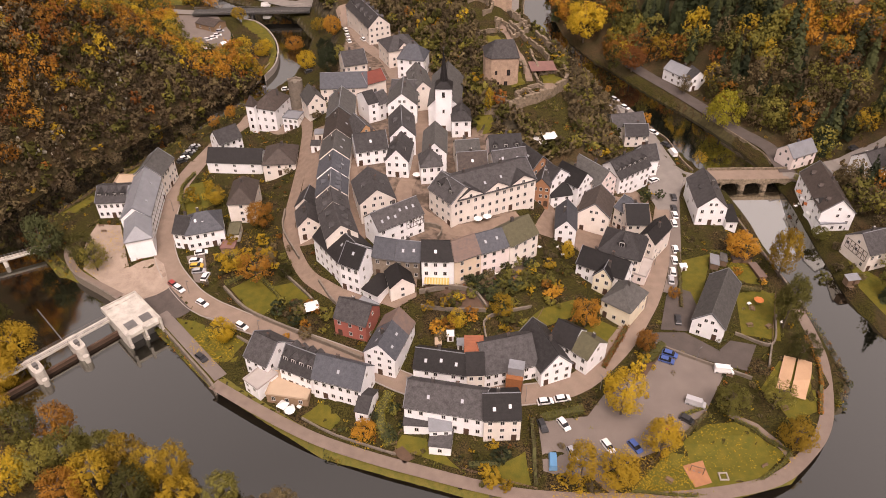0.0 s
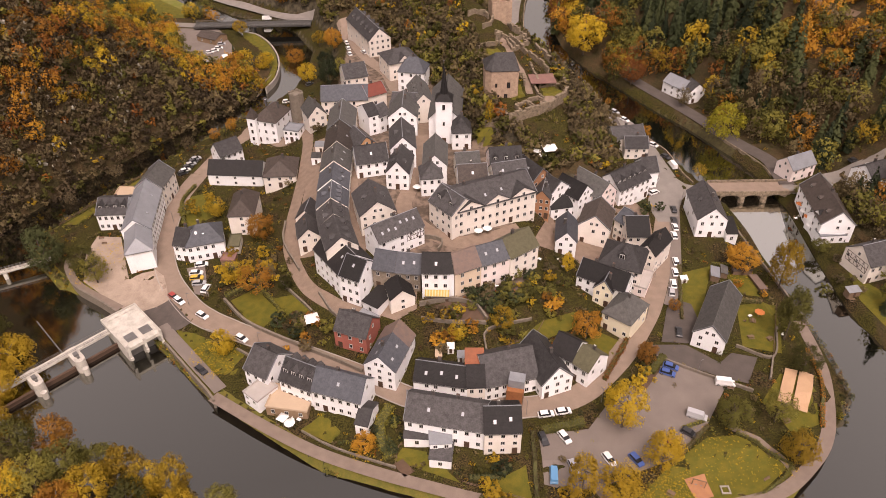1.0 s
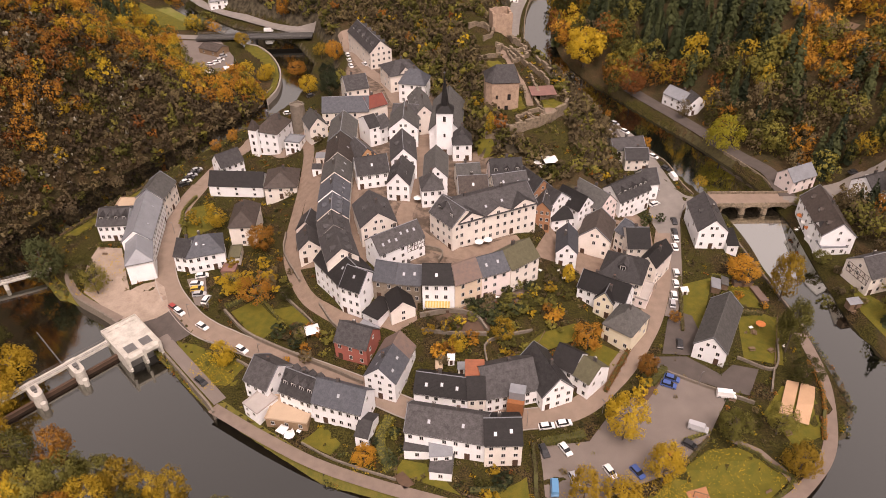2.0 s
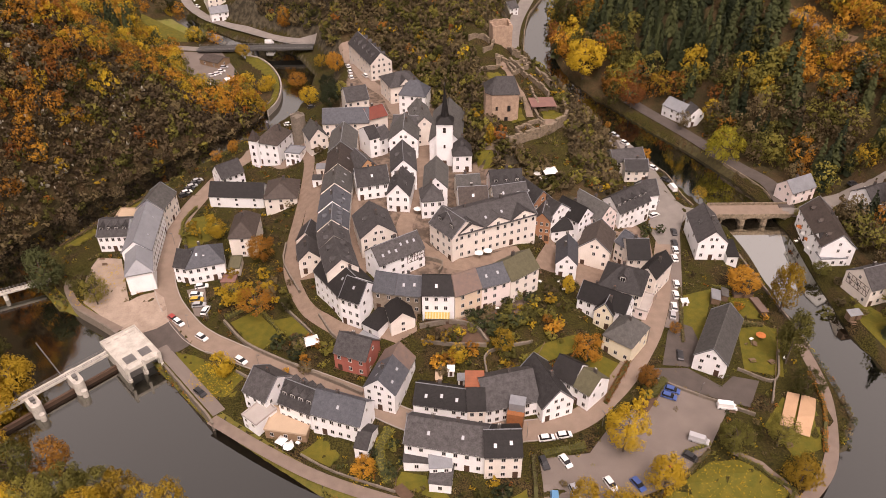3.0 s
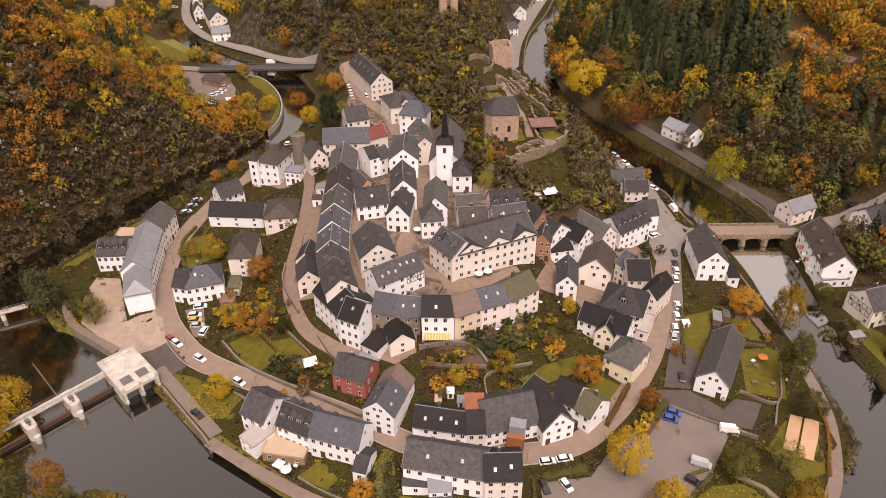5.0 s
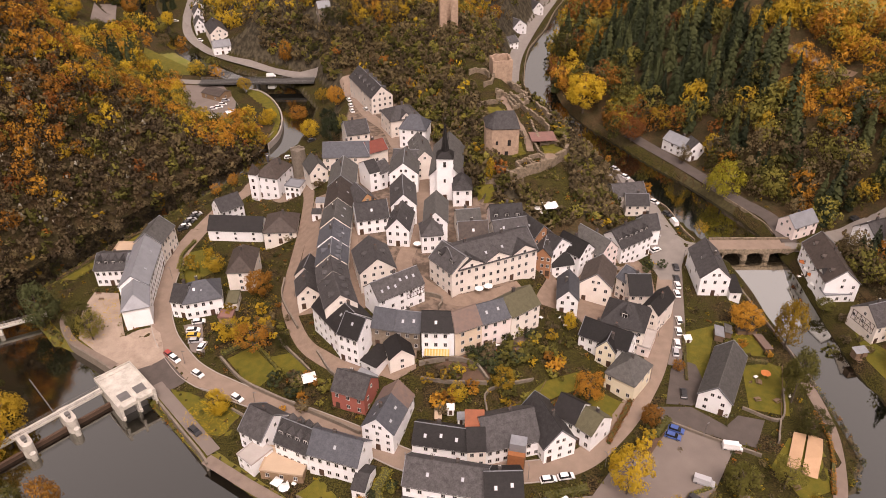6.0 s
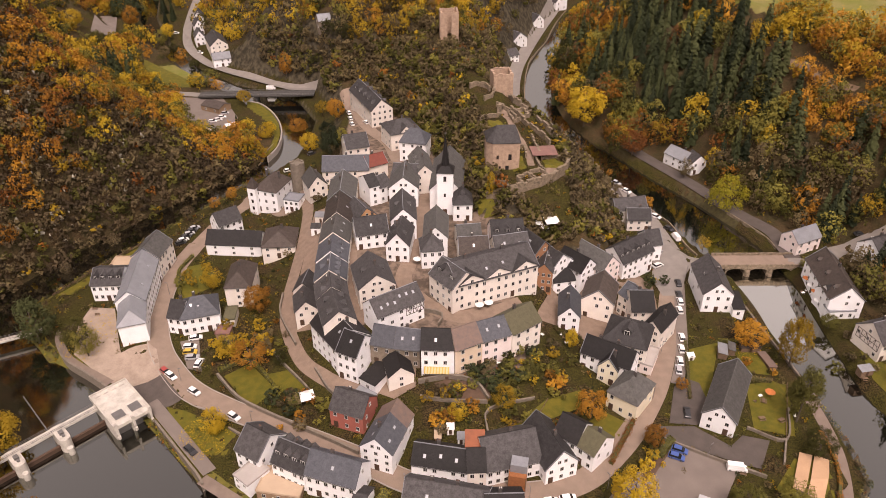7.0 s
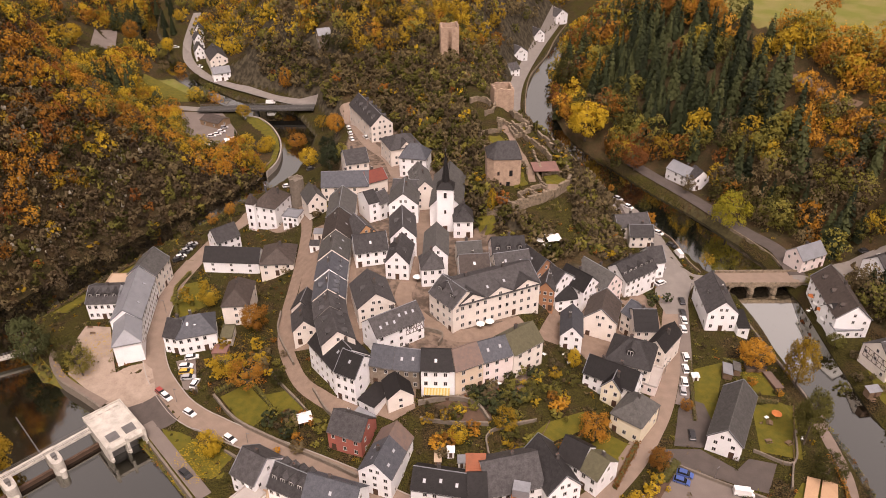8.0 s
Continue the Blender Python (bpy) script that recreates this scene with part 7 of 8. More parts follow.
def trunk_mesh(seed, bare):
    """A tapered trunk with limbs, 1 high."""
    r = random.Random(seed)
    bm = bmesh.new()

    def limb(p, q, r0, r1, n=6):
        p, q = Vector(p), Vector(q)
        m = Matrix.Translation(p) @ (q - p).to_track_quat("Z", "Y").to_matrix().to_4x4()
        k = (q - p).length
        a = [bm.verts.new(m @ Vector((r0 * math.cos(6.283 * i / n), r0 * math.sin(6.283 * i / n), 0))) for i in range(n)]
        b = [bm.verts.new(m @ Vector((r1 * math.cos(6.283 * i / n), r1 * math.sin(6.283 * i / n), k))) for i in range(n)]
        for i in range(n):
            bm.faces.new((a[i], a[(i + 1) % n], b[(i + 1) % n], b[i]))
        bm.faces.new(b)

    limb((0, 0, -.06), (.01, 0, .35), .028, .02)
    limb((.01, 0, .35), (0, .01, .8), .02, .006)
    for i in range(9 if bare else 6):
        a, z0 = r.random() * 6.28 + i * 2.4, .25 + .5 * r.random()
        e = .22 + .14 * r.random()
        limb((0, 0, z0), (e * math.cos(a), e * math.sin(a), z0 + .12 + .14 * r.random()), .011, .003, 5)
    me = bpy.data.meshes.new("trunk")
    bm.to_mesh(me)
    bm.free()
    me.materials.append(BARK)
    return me


TREES = {}
TREE_WORDS = {"lime": "yellow-green autumn", "yellow": "yellow-leaved autumn", "orange": "orange-leaved autumn", "brown": "half-bare brown autumn", "olive": "fading green autumn", "green": "dark evergreen", "rust": "rust-coloured autumn"}


def tree(x, y, height, width, leaf="yellow", shape="round", dense=1.0, z=None):
    """A broadleaf or conifer of its own: trunk with limbs, and a crown of leaf tufts."""
    seed = rng.randrange(3)
    small = height < 4.5
    key = (leaf, shape, seed, dense, small)
    if key not in TREES:
        if shape == "cone":
            crown = crown_mesh("crown", 40 + seed, 42, 36, .42, shape, LEAVES[leaf])
        else:
            crown = crown_mesh("crown", 10 + seed, *((26, 12, .06) if small else (int(80 * (.4 + .6 * dense)), int(52 * dense), .0185)), shape, LEAVES[leaf])
        TREES[key] = (trunk_mesh(seed, dense < .7), crown)
    tm, cm = TREES[key]
    ob = new("tree")
    ob.matrix_basis = pose(x, y, ground_at(x, y) if z is None else z, 0, 0, rng.uniform(0, 360))
    kind = "conifer" if shape == "cone" else "weeping tree" if shape == "weeping" else "shrub" if height < 4 else "tree"
    tagged(ob, f"{TREE_WORDS[leaf]} {kind} with an uneven {'pointed' if shape == 'cone' else 'loose'} crown", "conifer" if shape == "cone" else "shrub" if height < 4 else "tree", "village trees")
    t = shared("trunk", tm, ob)
    t.scale = (min(height, width), min(height, width), height)
    c = shared("crown", cm, ob, place=Matrix.Translation((0, 0, height * (.03 if shape == "cone" else .1))))
    c.scale = (width, width, height * (.97 if shape == "cone" else .9))
    return ob


def woods(name, label, places, leaf, shapes, seed, detail, category="woodland"):
    """Woodland that nobody could count, in one mesh: many crowns of leaf tufts on their trunks."""
    if not len(places):
        return
    r = np.random.default_rng(seed)
    forms = [crown_arrays(seed + k, *detail[shape], shape) for k, shape in enumerate(shapes)]
    vs, ways, tints = [], [], []
    pick = r.integers(0, len(forms), len(places))
    for (px, py, pz, hh, ww), k in zip(places, pick):
        a = r.random() * 6.283
        f, out = forms[k]
        c, q = math.cos(a), math.sin(a)
        vs.append(np.stack([(f[:, 0] * c - f[:, 1] * q) * ww + px, (f[:, 0] * q + f[:, 1] * c) * ww + py, f[:, 2] * hh + pz], 1))
        ways.append(np.stack([out[:, 0] * c - out[:, 1] * q, out[:, 0] * q + out[:, 1] * c, out[:, 2]], 1))
        tints.append(np.full(len(f), r.random()))
    me = leaf_mesh(name, np.concatenate(vs), np.concatenate(ways), LEAVES[leaf], np.concatenate(tints))
    tagged(new(name, me), label, category, kind="stuff")


def plant_woods():
    r = np.random.default_rng(5)
    sets = []
    for step, low in ((4.7, False), (2.3, True)):
        px, py = np.meshgrid(np.arange(-340, 430, step), np.arange(70, 800, step))
        px = (px + r.uniform(-.4, .4, px.shape) * step).ravel()
        py = (py + r.uniform(-.4, .4, py.shape) * step).ravel()
        pz = land(px, py)
        spur = within(px, py, RIVER[:, :2])
        slope = (px < -70) & ~spur & (py > 190) & (py < 350)
        top = np.maximum(ease((-px - 154 + .33 * (py - 228) + 5 * rough(px, py, 35)) / 9), ease((py - 312) / 14))      # where the tall trees begin on the left hill
        scrub = (spur & (py < 455) & ((py < 405) | (pz < 30))) | (slope & (r.random(len(px)) > top))
        inside = (wooded(px, py) > .5) & (np.abs(px) < 42 + .6 * py) & (py > 92) & (py < 690) & ((scrub == low) | (low & slope & (r.random(len(px)) < .95)))
        inside &= (py < 450) | (r.random(len(px)) < .5)
        inside &= (px < 60) | spur | low | (r.random(len(px)) < .72)          # larger crowns, further apart
        inside &= ~((px > 140) & ~spur & (pz > PLATEAU - 1.3) & (r.random(len(px)) > .03))
        inside &= ~((py < 175) & (px < -30))
        inside &= (bump(px, py, -243, 525, 26) < .45) & (bump(px, py, -236, 500, 14) < .5) & (bump(px, py, 1.5, 384, 8) < .4) & (bump(px, py, 27, 327, 8) < .4) & (bump(px, py, 73, 358, 15) < .4) & (bump(px, py, 73, 428, 12) < .45)
        for hx, hy, hr in HOUSE_SPOTS:
            inside &= (px - hx) ** 2 + (py - hy) ** 2 > (hr + (1 if low else 3)) ** 2
        for line, half in ROAD_LINES:
            keep = np.where(inside)[0]
            dd = np.min(np.hypot(px[keep, None] - line[None, :, 0], py[keep, None] - line[None, :, 1]), 1)
            inside[keep[dd < half + (1.5 if low else 3.2)]] = False
        for ring in OPEN_RINGS:
            inside &= ~within(px, py, ring)
        sets.append((px[inside], py[inside], pz[inside], np.full(inside.sum(), low), spur[inside]))
    px, py, pz, low, spur = (np.concatenate(v) for v in zip(*sets))
    n = len(px)
    u, n1, n2 = r.random(n), rough(px, py, 85), rough(px + 40, py - 90, 38)
    kind = np.full(n, "olive", dtype=object)
    left = (px < -60) & ~spur
    kind[left] = "orange"
    kind[left & (u < .16 + .12 * n2)] = "rust"
    kind[left & (u > .46 - .1 * n1)] = "yellow"
    kind[left & (u > .62)] = "orange"
    kind[left & (u > .80)] = "brown"
    kind[left & (u > .90)] = "olive"
    far = left & (py > 330)
    kind[far & (u < .36)] = "olive"
    kind[far & (u > .45)] = "yellow"
    kind[far & (u > .8)] = "orange"
    pines = bump(px, py, -202, 425, 20) + bump(px, py, -228, 572, 24) + bump(px, py, -178, 462, 10)
    kind[left & (pines + .5 * (r.random(n) - .5) > .5)] = "green"
    right = (px >= 30) & ~spur
    stand = bump(px, py, 105, 395, 30) + bump(px, py, 118, 348, 22) + .6 * bump(px, py, 138, 330, 22) + .7 * bump(px, py, 158, 372, 12) + .4 * bump(px, py, 176, 262, 16) + .25 * bump(px, py, 145, 305, 20) + .6 * bump(px, py, 90, 480, 40)
    gold = .45 * n1 + .55 * n2 + 1.1 * (u - .5)
    kind[right & (gold > .12)] = "yellow"
    kind[right & (gold > .27)] = "orange"
    kind[right & (gold < -.38)] = "brown"
    kind[right & (gold < -.5)] = "rust"
    kind[right & (stand + .3 * n2 + .5 * (r.random(n) - .5) > .5)] = "green"
    sunny = right & (py > 300) & (px > 128) & (kind != "green")
    kind[sunny] = np.where(gold > .1, "orange", np.where(gold > -.25, "yellow", "olive"))[sunny]
    foot = right & (py < 320) & (pz < 26) & (r.random(n) < .8)
    kind[foot] = np.where(r.random(n) < .38, "green", np.where(r.random(n) < .6, "olive", "brown"))[foot]
    mid = (px >= -60) & (px < 30) & ~spur | spur & (py >= 405)
    kind[mid & (u < .42)] = "yellow"
    kind[mid & (u > .62)] = "brown"
    kind[mid & (u > .9)] = "orange"
    scrub = low.astype(bool)
    kind[scrub] = np.where(.4 * n2 + u - .5 > np.where(left, .28, .12), "olive", "brown")[scrub]
    kind[scrub & left & (u < .45 + .2 * n1)] = "bramble"
    kind[scrub & (u > .965)] = "yellow"
    kind[scrub & (u > .98)] = "rust"
    tall = ~low.astype(bool)
    hh = np.where(kind == "green", r.uniform(11, 24, n), np.where(right, r.uniform(9, 16, n), np.where(left & (py < 340), r.uniform(6.5, 11.5, n), r.uniform(7, 12.5, n))))
    ww = np.where(kind == "green", hh * .38, hh * r.uniform(.78, 1.02, n))
    hh = np.where(tall, hh, r.uniform(2.0, 6.8, n))
    ww = np.where(tall, ww, r.uniform(3.8, 6.8, n))
    words = {"orange": "orange autumn beeches and oaks on the slope", "yellow": "yellow autumn trees among the woods", "brown": "half-bare brown trees and scrub on the slope",
             "olive": "fading green broadleaf woods", "green": "dark stands of spruce on the slope", "rust": "rust-brown autumn trees on the slope", "bramble": "dark bare bramble scrub on the rocky slope"}
    for i, k in enumerate(words):
        for j, (where, detail) in enumerate((((py < 430) & tall, {"round": (46, 10, .034), "tall": (46, 10, .033), "cone": (16, 13, 0)}),
                                             ((py >= 430) & tall, {"round": (26, 8, .05), "tall": (26, 8, .048), "cone": (12, 9, 0)}),
                                             (~tall, {"round": (15, 8, .082), "tall": (15, 8, .082)}))):
            sel = (kind == k) & where
            pl = np.stack([px[sel], py[sel], pz[sel] - .04 * hh[sel], hh[sel], ww[sel]], 1)
            woods("woodland" if j < 2 else "scrub", words[k] if j < 2 else ("low brown bramble scrub on the rocky slope" if k == "brown" else "low olive bushes on the rocky slope"), pl, k,
                  ("cone",) if k == "green" else ("round", "tall", "round"), 70 + 7 * i + j, detail, "woodland" if j < 2 else "scrub")
    # pale outcrops on the slope across the river
    bm = bmesh.new()
    for i in range(260):
        x0, y0 = r.uniform(-200, -95), r.uniform(215, 335)
        z0 = ground_at(x0, y0)
        if z0 < 5 or within(np.array([x0]), np.array([y0]), RIVER[:, :2])[0] or r.random() > bump(x0, y0, -150, 275, 50):
            continue
        for q in range(int(r.integers(2, 6))):
            k = r.uniform(.25, .95)
            x1, y1 = x0 + r.normal(0, 1.5), y0 + r.normal(0, 1.5)
            z1 = ground_at(x1, y1) + r.uniform(.8, 2.6)
            c = [bm.verts.new((x1 + k * r.uniform(-1, 1), y1 + k * r.uniform(-.7, .7), z1 + k * r.uniform(-1.8, 1.1))) for j in range(12)]
            bmesh.ops.convex_hull(bm, input=c)
    tagged(part("outcrop", bm, material("pale_rock", (.50, .47, .37), (.17, .15, .11), .8, bump_=.9)), "pale rock outcrops among the scrub", "rock", kind="stuff")
    return n


plant_woods()


def undergrowth():
    """Weeds, perennials and small bushes over the gardens, clear of roads, lawns and houses."""
    r = np.random.default_rng(11)
    px, py = r.uniform(-150, 150, 60000), r.uniform(88, 300, 60000)
    spur = within(px, py, RIVER[:, :2])
    d, v = along(px, py, RIVER)
    s = d - v[..., 0]
    thick = .5 + .5 * rough(px, py, 31)
    ok = spur & (s > 3.5) & (r.random(len(px)) < .07 + .24 * thick) & (wooded(px, py) < .4)
    dm, vm = along(px, py, MOUND)
    ok &= (dm > vm[..., 1] + 3) | (py < 166)
    brink = spur & (s > -.7) & (s < 2.2) & ((py < 165) | (px < -60))
    ok |= brink
    ok |= ~spur & (s > 7) & (s < 16) & (px > 60) & (r.random(len(px)) < .12)
    for hx, hy, hr in HOUSE_SPOTS:
        ok &= (px - hx) ** 2 + (py - hy) ** 2 > hr * hr
    for line, half in ROAD_LINES:
        keep = np.where(ok)[0]
        dd = np.min(np.hypot(px[keep, None] - line[None, :, 0], py[keep, None] - line[None, :, 1]), 1)
        ok[keep[dd < half + .8]] = False
    for ring in OPEN_RINGS:
        ok &= ~within(px, py, ring) | (r.random(len(px)) < .03)
    px, py, s, brink = px[ok], py[ok], s[ok], brink[ok]
    pz = np.where(brink, np.interp(s, (-1.9, -.8, .3, 1.3, 2.6), (-.9, .15, 1.2, 2.1, 2.46)), land(px, py))
    hh = r.uniform(.5, 1.6, len(px)) ** 1.3
    ww = r.uniform(1.0, 2.2, len(px))
    u = r.random(len(px))
    for k, lo, hi, words in (("olive", 0, .30, "green garden bushes and weeds"), ("brown", .30, .76, "withered brown garden growth"), ("green", .76, .87, "dark evergreen garden shrubs"), ("yellow", .87, .95, "yellowing garden shrubs"), ("rust", .95, 1.01, "rusty-leaved garden shrubs")):
        sel = (u >= lo) & (u < hi)
        woods("undergrowth", words, np.stack([px[sel], py[sel], pz[sel] - .1, hh[sel], ww[sel]], 1), k, ("round", "tall"), 200 + int(lo * 10), {"round": (10, 6, .085), "tall": (10, 6, .085)}, "shrubs")


undergrowth()


def fallen_leaves():
    """Leaves on the grass and asphalt under the yellow trees."""
    r = np.random.default_rng(31)
    out = []
    for cx, cy, reach, count in ((40.9, 99.2, 9, 1500), (32.0, 98.6, 7, 900), (52.1, 105.0, 8, 900), (49.0, 99.2, 11, 1500), (-66.4, 146.7, 8, 1100),
                                 (-117.5, 184.7, 8, 700), (-112.2, 193.0, 7, 400), (87.1, 108.4, 7, 500), (96.3, 180.5, 6, 500), (70.0, 111.9, 10, 400), (-20.6, 113.9, 4, 250), (-62.1, 195.2, 7, 500)):
        a, q = r.random(count) * 6.283, reach * r.random(count) ** .6
        px, py = cx + q * np.cos(a), cy + q * np.sin(a)
        dry = land(px, py) > 2.2
        px, py, count = px[dry], py[dry], int(dry.sum())
        p = np.column_stack([px, py, np.maximum(land(px, py), 2.3) + .3])
        t, b = r.normal(size=(count, 3)) * (1, 1, .25), r.normal(size=(count, 3)) * (1, 1, .25)
        out.append(np.stack([p - t * .13, p + t * .13, p + b * .2], 1).reshape(-1, 3))
    v = np.concatenate(out)
    me = bpy.data.meshes.new("fallen_leaves")
    me.from_pydata(v.tolist(), [], np.arange(len(v)).reshape(-1, 3).tolist())
    me.materials.append(LEAVES["yellow"])
    tagged(new("fallen_leaves", me), "yellow and orange leaves fallen on grass and asphalt", "leaves", kind="stuff")


fallen_leaves()

# ---- single trees and shrubs ----
tree(-194.3, 509.7, 12, 9, "olive", "round", 1)
tree(-198.8, 536.9, 15, 6, "green", "cone", 1)
tree(-198.8, 553.3, 15, 6, "green", "cone", 1)
tree(-212.7, 575.2, 16, 7, "green", "cone", 1)
tree(-203.0, 582.1, 10, 8, "yellow", "round", 1)
tree(-216.2, 605.6, 15, 7, "green", "cone", 1)
tree(-212.5, 619.7, 12, 9, "olive", "round", 1)
tree(-235.4, 625.9, 16, 7, "green", "cone", 1)
tree(-229.2, 639.2, 15, 7, "green", "cone", 1)
tree(-158.0, 460.7, 7, 8, "olive", "round", 1)
tree(-180.4, 492.9, 7, 8, "olive", "round", .8)
tree(-179.1, 470.1, 8, 8, "brown", "round", .8)
tree(-87.7, 349.5, 7, 7, "yellow", "round", 1)
tree(-189.3, 511.6, 11, 9, "yellow", "round", 1)
tree(-147.0, 419.2, 8, 4, "green", "cone", 1)
tree(-164.8, 413.0, 8, 6, "green", "tall", 1)
tree(-172.3, 480.7, 8, 10, "orange", "weeping", .8)
tree(-250.5, 506.2, 14, 13, "yellow", "round", 1)
tree(-266.7, 587.7, 10, 10, "yellow", "round", 1)
tree(-105.2, 354.5, 9, 4, "green", "cone", 1)
tree(-232.6, 497.7, 10, 12, "olive", "round", 1)
tree(-252.7, 581.7, 16, 7, "green", "cone", 1)
tree(-223.5, 536.6, 16, 12, "orange", "round", 1)
tree(-75.6, 360.8, 9, 10, "orange", "round", 1)
tree(-52.4, 315.0, 12, 11, "green", "tall", 1)
tree(-117.5, 184.7, 12, 10, "olive", "round", .8)
tree(-131.8, 188.6, 18, 14, "green", "tall", 1)
tree(-63.5, 147.1, 9, 7.5, "yellow", "round", 1)
tree(-81.1, 214.9, 8, 9, "yellow", "round", .8)
tree(-62.0, 200.0, 11, 9.5, "orange", "round", 1)
tree(-20.6, 113.9, 5.5, 6.5, "orange", "round", 1)
tree(45.4, 118.5, 16, 11, "yellow", "round", 1)
tree(56.3, 140.3, 8.5, 6, "orange", "round", 1)
tree(52.2, 105.8, 14, 10, "yellow", "tall", 1)
tree(32.0, 99.1, 17, 9, "yellow", "tall", .8)
tree(41.0, 99.9, 10, 10, "yellow", "round", 1)
tree(73.0, 118.1, 10, 9, "olive", "round", 1)
tree(85.5, 120.3, 10, 9, "olive", "round", .7)
tree(87.6, 109.7, 9.5, 9.5, "yellow", "round", 1)
tree(99.4, 137.3, 9, 9, "olive", "round", .8)
tree(107.0, 174.7, 19, 11, "yellow", "tall", 1)
tree(98.7, 149.5, 20, 10, "olive", "tall", 1)
tree(96.2, 181.1, 10, 11, "orange", "round", 1)
tree(40.9, 149.6, 10, 9.5, "orange", "round", .8)
tree(38.9, 175.1, 8, 4.5, "yellow", "tall", 1)
tree(-54.1, 354.8, 13, 9, "orange", "round", 1)
tree(-64.1, 328.3, 11, 9, "yellow", "round", 1)
tree(-49.7, 300.6, 13, 11, "green", "tall", 1)
tree(-109.4, 389.3, 9, 8, "yellow", "round", 1)
tree(-89.1, 345.5, 8, 8, "yellow", "weeping", 1)
tree(73.2, 358.2, 21, 22, "yellow", "round", 1)
tree(118.6, 271.0, 15, 16, "lime", "weeping", 1)
tree(90.6, 323.4, 12, 12, "rust", "round", 1)
tree(17.9, 243.4, 11, 4, "yellow", "tall", .8)
tree(100.0, 240.7, 7, 6, "yellow", "round", .6)
tree(109.0, 300.0, 10, 8, "brown", "round", .6)
tree(-90.8, 281.4, 7, 5, "orange", "round", .8)
tree(-96.3, 273.7, 6, 5, "orange", "round", .8)
tree(-104.9, 264.9, 7, 6, "brown", "round", .6)
tree(-131.6, 251.8, 6, 6, "brown", "round", .6)
tree(-141.9, 232.2, 6, 5, "brown", "round", .6)
tree(-92.2, 424.9, 14, 9, "orange", "tall", .8)
tree(-64.4, 374.4, 9, 8, "yellow", "round", .8)
tree(-46.5, 313.4, 8, 7, "olive", "round", 1)
tree(73.0, 428.4, 20, 16, "olive", "round", 1)
tree(89.0, 281.4, 6, 5, "orange", "round", .8)
tree(75.8, 302.9, 4.5, 3, "orange", "round", .8)
tree(133.3, 225.8, 5, 6, "olive", "round", 1)
tree(128.1, 194.2, 5, 6, "olive", "round", 1)
tree(69.7, 162.1, 5, 4, "orange", "round", .8)
tree(155.8, 219.7, 13, 8, "green", "cone", 1)
tree(151.5, 221.6, 11, 7, "green", "cone", 1)
tree(158.7, 215.8, 12, 8, "green", "cone", 1)
tree(-122.7, 143.6, 16, 14, "yellow", "round", 1)
tree(-133.5, 152.5, 16, 14, "olive", "round", 1)
tree(-123.5, 134.7, 15, 13, "yellow", "round", 1)
tree(-106.1, 111.9, 14, 10, "olive", "round", 1)
tree(-100.5, 117.1, 14, 10, "orange", "round", 1)
tree(-114.9, 117.3, 14, 11, "yellow", "round", 1)
tree(-91.8, 105.9, 14, 11, "olive", "round", 1)
tree(-85.8, 109.9, 12, 9, "olive", "round", 1)
tree(-78.7, 107.4, 15, 10, "yellow", "round", 1)
tree(-97.3, 101.2, 14, 11, "olive", "round", 1)
tree(-72.1, 104.0, 14, 10, "yellow", "round", 1)
tree(-66.3, 104.8, 14, 9, "yellow", "round", 1)
tree(-103.3, 98.2, 14, 12, "yellow", "round", 1)
tree(-82.8, 98.0, 14, 11, "yellow", "round", 1)
tree(-72.8, 95.6, 14, 11, "olive", "round", 1)
tree(-62.3, 95.4, 13, 10, "yellow", "round", 1)
tree(-54.0, 98.6, 10, 9, "olive", "round", 1)
tree(-39.1, 94.1, 9, 10, "brown", "round", 1)
tree(-87.6, 93.6, 14, 11, "orange", "round", 1)
tree(-45.2, 92.0, 9, 9, "brown", "round", 1)
tree(-58.7, 172.0, 11, 12, "orange", "round", 0.6)
tree(-66.2, 178.1, 8, 9, "yellow", "round", 0.7)
tree(-50.1, 174.0, 5, 5, "olive", "round", 1)
tree(-112.7, 181.2, 11, 9, "olive", "round", 0.7)
tree(16.4, 149.6, 8, 7, "yellow", "round", 0.8)
tree(4.0, 146.4, 7, 6, "yellow", "round", 0.8)
# garden shrubs
spots = random.Random(21)


def shrubs(cx, cy, reach, count, leaves):
    """Garden shrubs of mixed kinds round a place."""
    for i in range(count):
        q, a = reach * math.sqrt(spots.random()), spots.random() * 6.283
        hgt = spots.uniform(1.5, 4.3)
        tree(cx + q * math.cos(a), cy + q * math.sin(a), hgt, hgt * spots.uniform(1.0, 1.4), spots.choice(leaves), "round", .8)


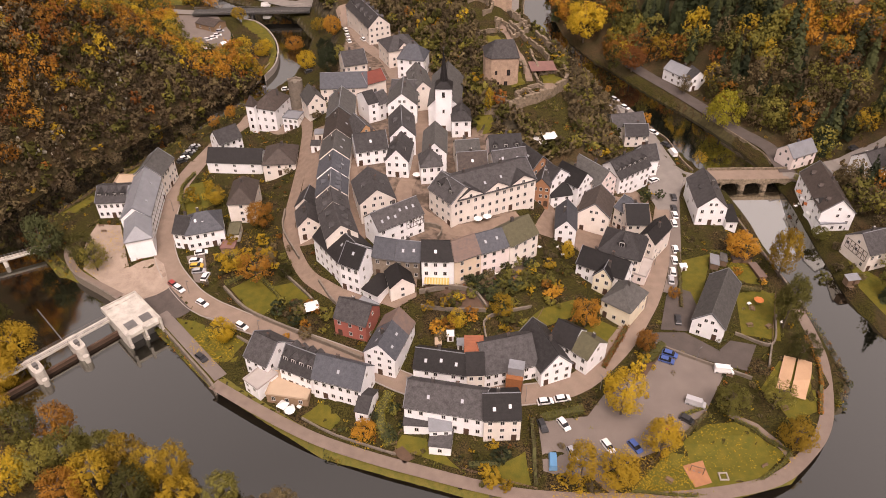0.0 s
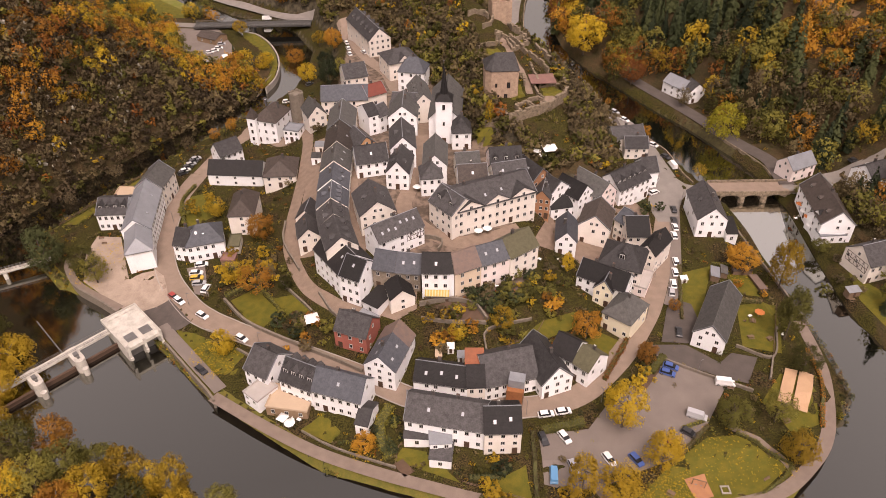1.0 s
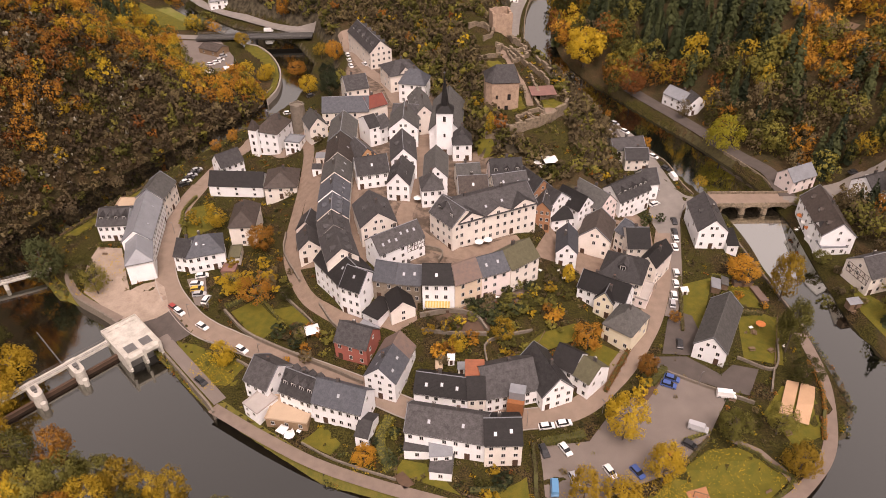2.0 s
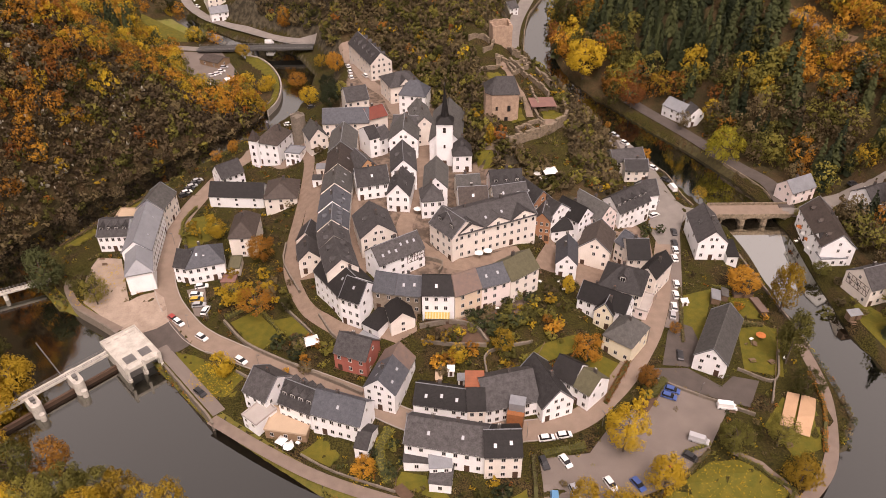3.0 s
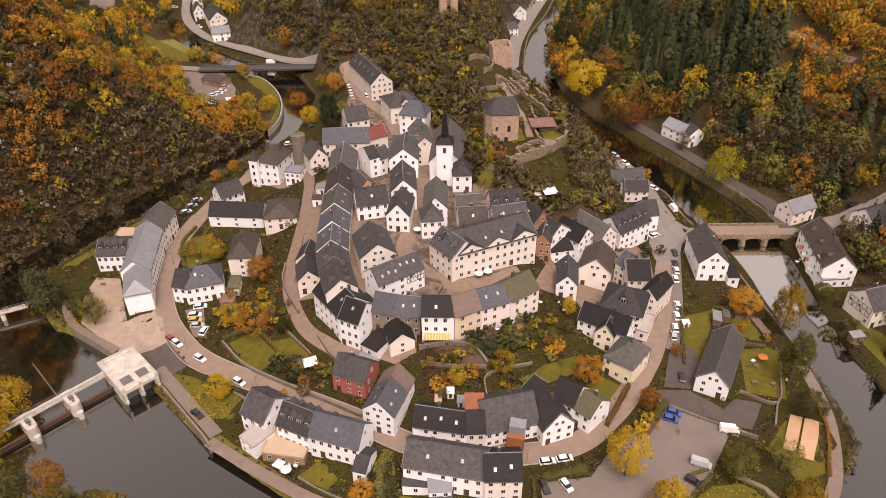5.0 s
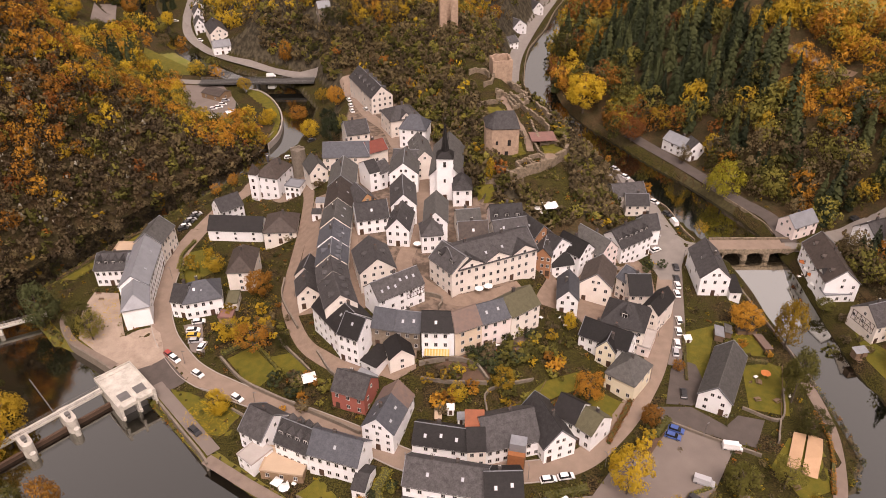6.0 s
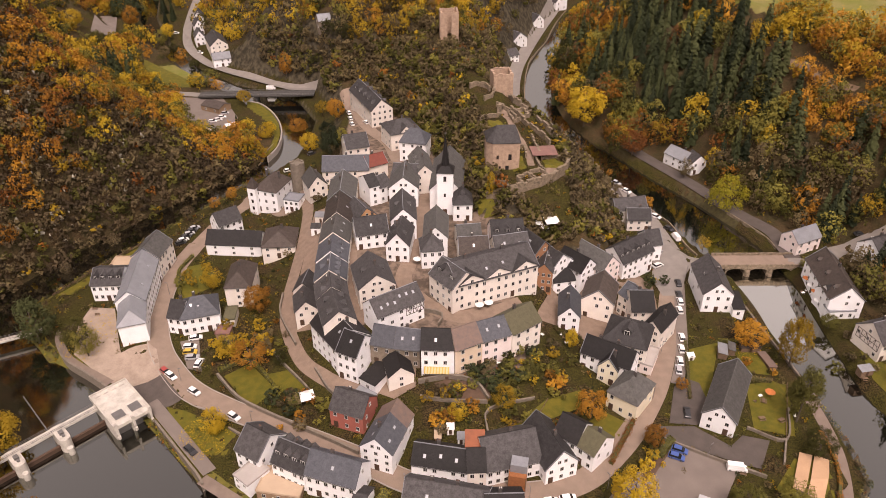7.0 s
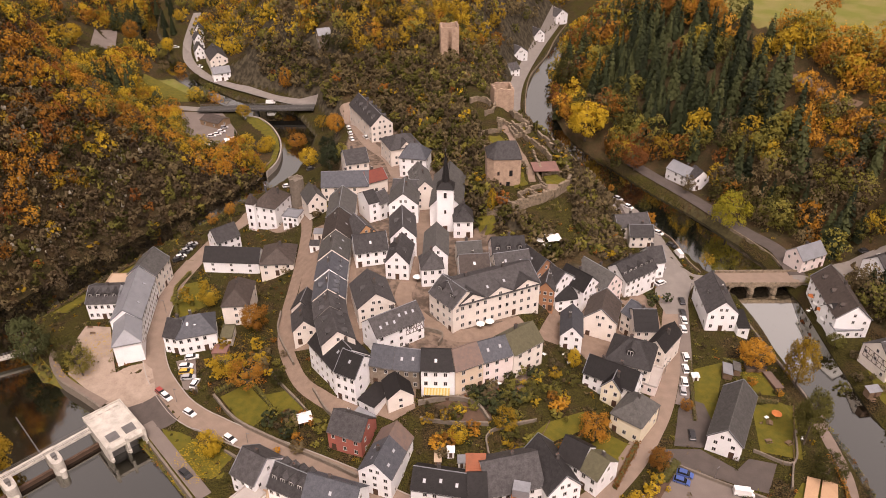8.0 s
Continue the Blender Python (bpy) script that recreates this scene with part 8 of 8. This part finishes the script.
shrubs(16.8, 160.1, 9, 22, ("green", "olive", "green"))
shrubs(25.9, 167.7, 9, 14, ("olive", "olive", "green", "yellow"))
shrubs(2.4, 149.3, 7, 8, ("yellow", "brown", "orange"))
shrubs(55.3, 135.8, 4, 5, ("olive", "yellow"))
shrubs(-57.5, 180.3, 8, 8, ("yellow", "olive"))
shrubs(-43.6, 160.1, 6, 7, ("brown", "rust"))
shrubs(12.5, 157.8, 4, 6, ("green",))
shrubs(90.5, 205.4, 5, 5, ("green", "olive"))
shrubs(-63.9, 184.7, 9, 12, ("olive", "yellow", "brown"))
shrubs(-70.4, 180.5, 5, 6, ("yellow", "olive"))
shrubs(-55.3, 188.9, 6, 6, ("brown", "orange"))
shrubs(2.3, 145.7, 10, 9, ("brown", "yellow", "olive"))
shrubs(19.3, 147.4, 7, 5, ("yellow", "olive"))
shrubs(24.6, 162.7, 9, 10, ("olive", "green"))
shrubs(32.7, 166.3, 7, 9, ("olive", "brown", "yellow"))
shrubs(33.6, 158.7, 6, 6, ("olive", "orange"))
shrubs(-40.7, 151.7, 7, 9, ("orange", "olive", "brown"))
shrubs(-48.2, 156.6, 6, 6, ("olive", "green"))
shrubs(-14.2, 117.5, 6, 8, ("olive", "green"))
shrubs(12.7, 103.5, 7, 8, ("olive", "green", "yellow"))
shrubs(-60.2, 233.3, 6, 6, ("brown", "olive"))
shrubs(-90.4, 219.3, 7, 7, ("olive", "yellow"))
shrubs(90.5, 208.9, 5, 5, ("olive", "green"))
shrubs(76.8, 124.5, 6, 4, ("olive", "brown"))
shrubs(30.3, 100.9, 8, 5, ("yellow", "brown"))
shrubs(98.1, 174.9, 6, 4, ("olive", "orange"))
shrubs(-20.4, 145.9, 4, 4, ("brown", "olive"))
shrubs(10.9, 160.1, 6, 6, ("olive", "brown"))
shrubs(74.7, 214.4, 4, 5, ("olive", "green"))
shrubs(134.8, 187.6, 5, 5, ("brown", "olive"))
shrubs(128.3, 176.7, 6, 4, ("brown", "olive"))
shrubs(-50.2, 261.9, 4, 4, ("yellow", "brown"))
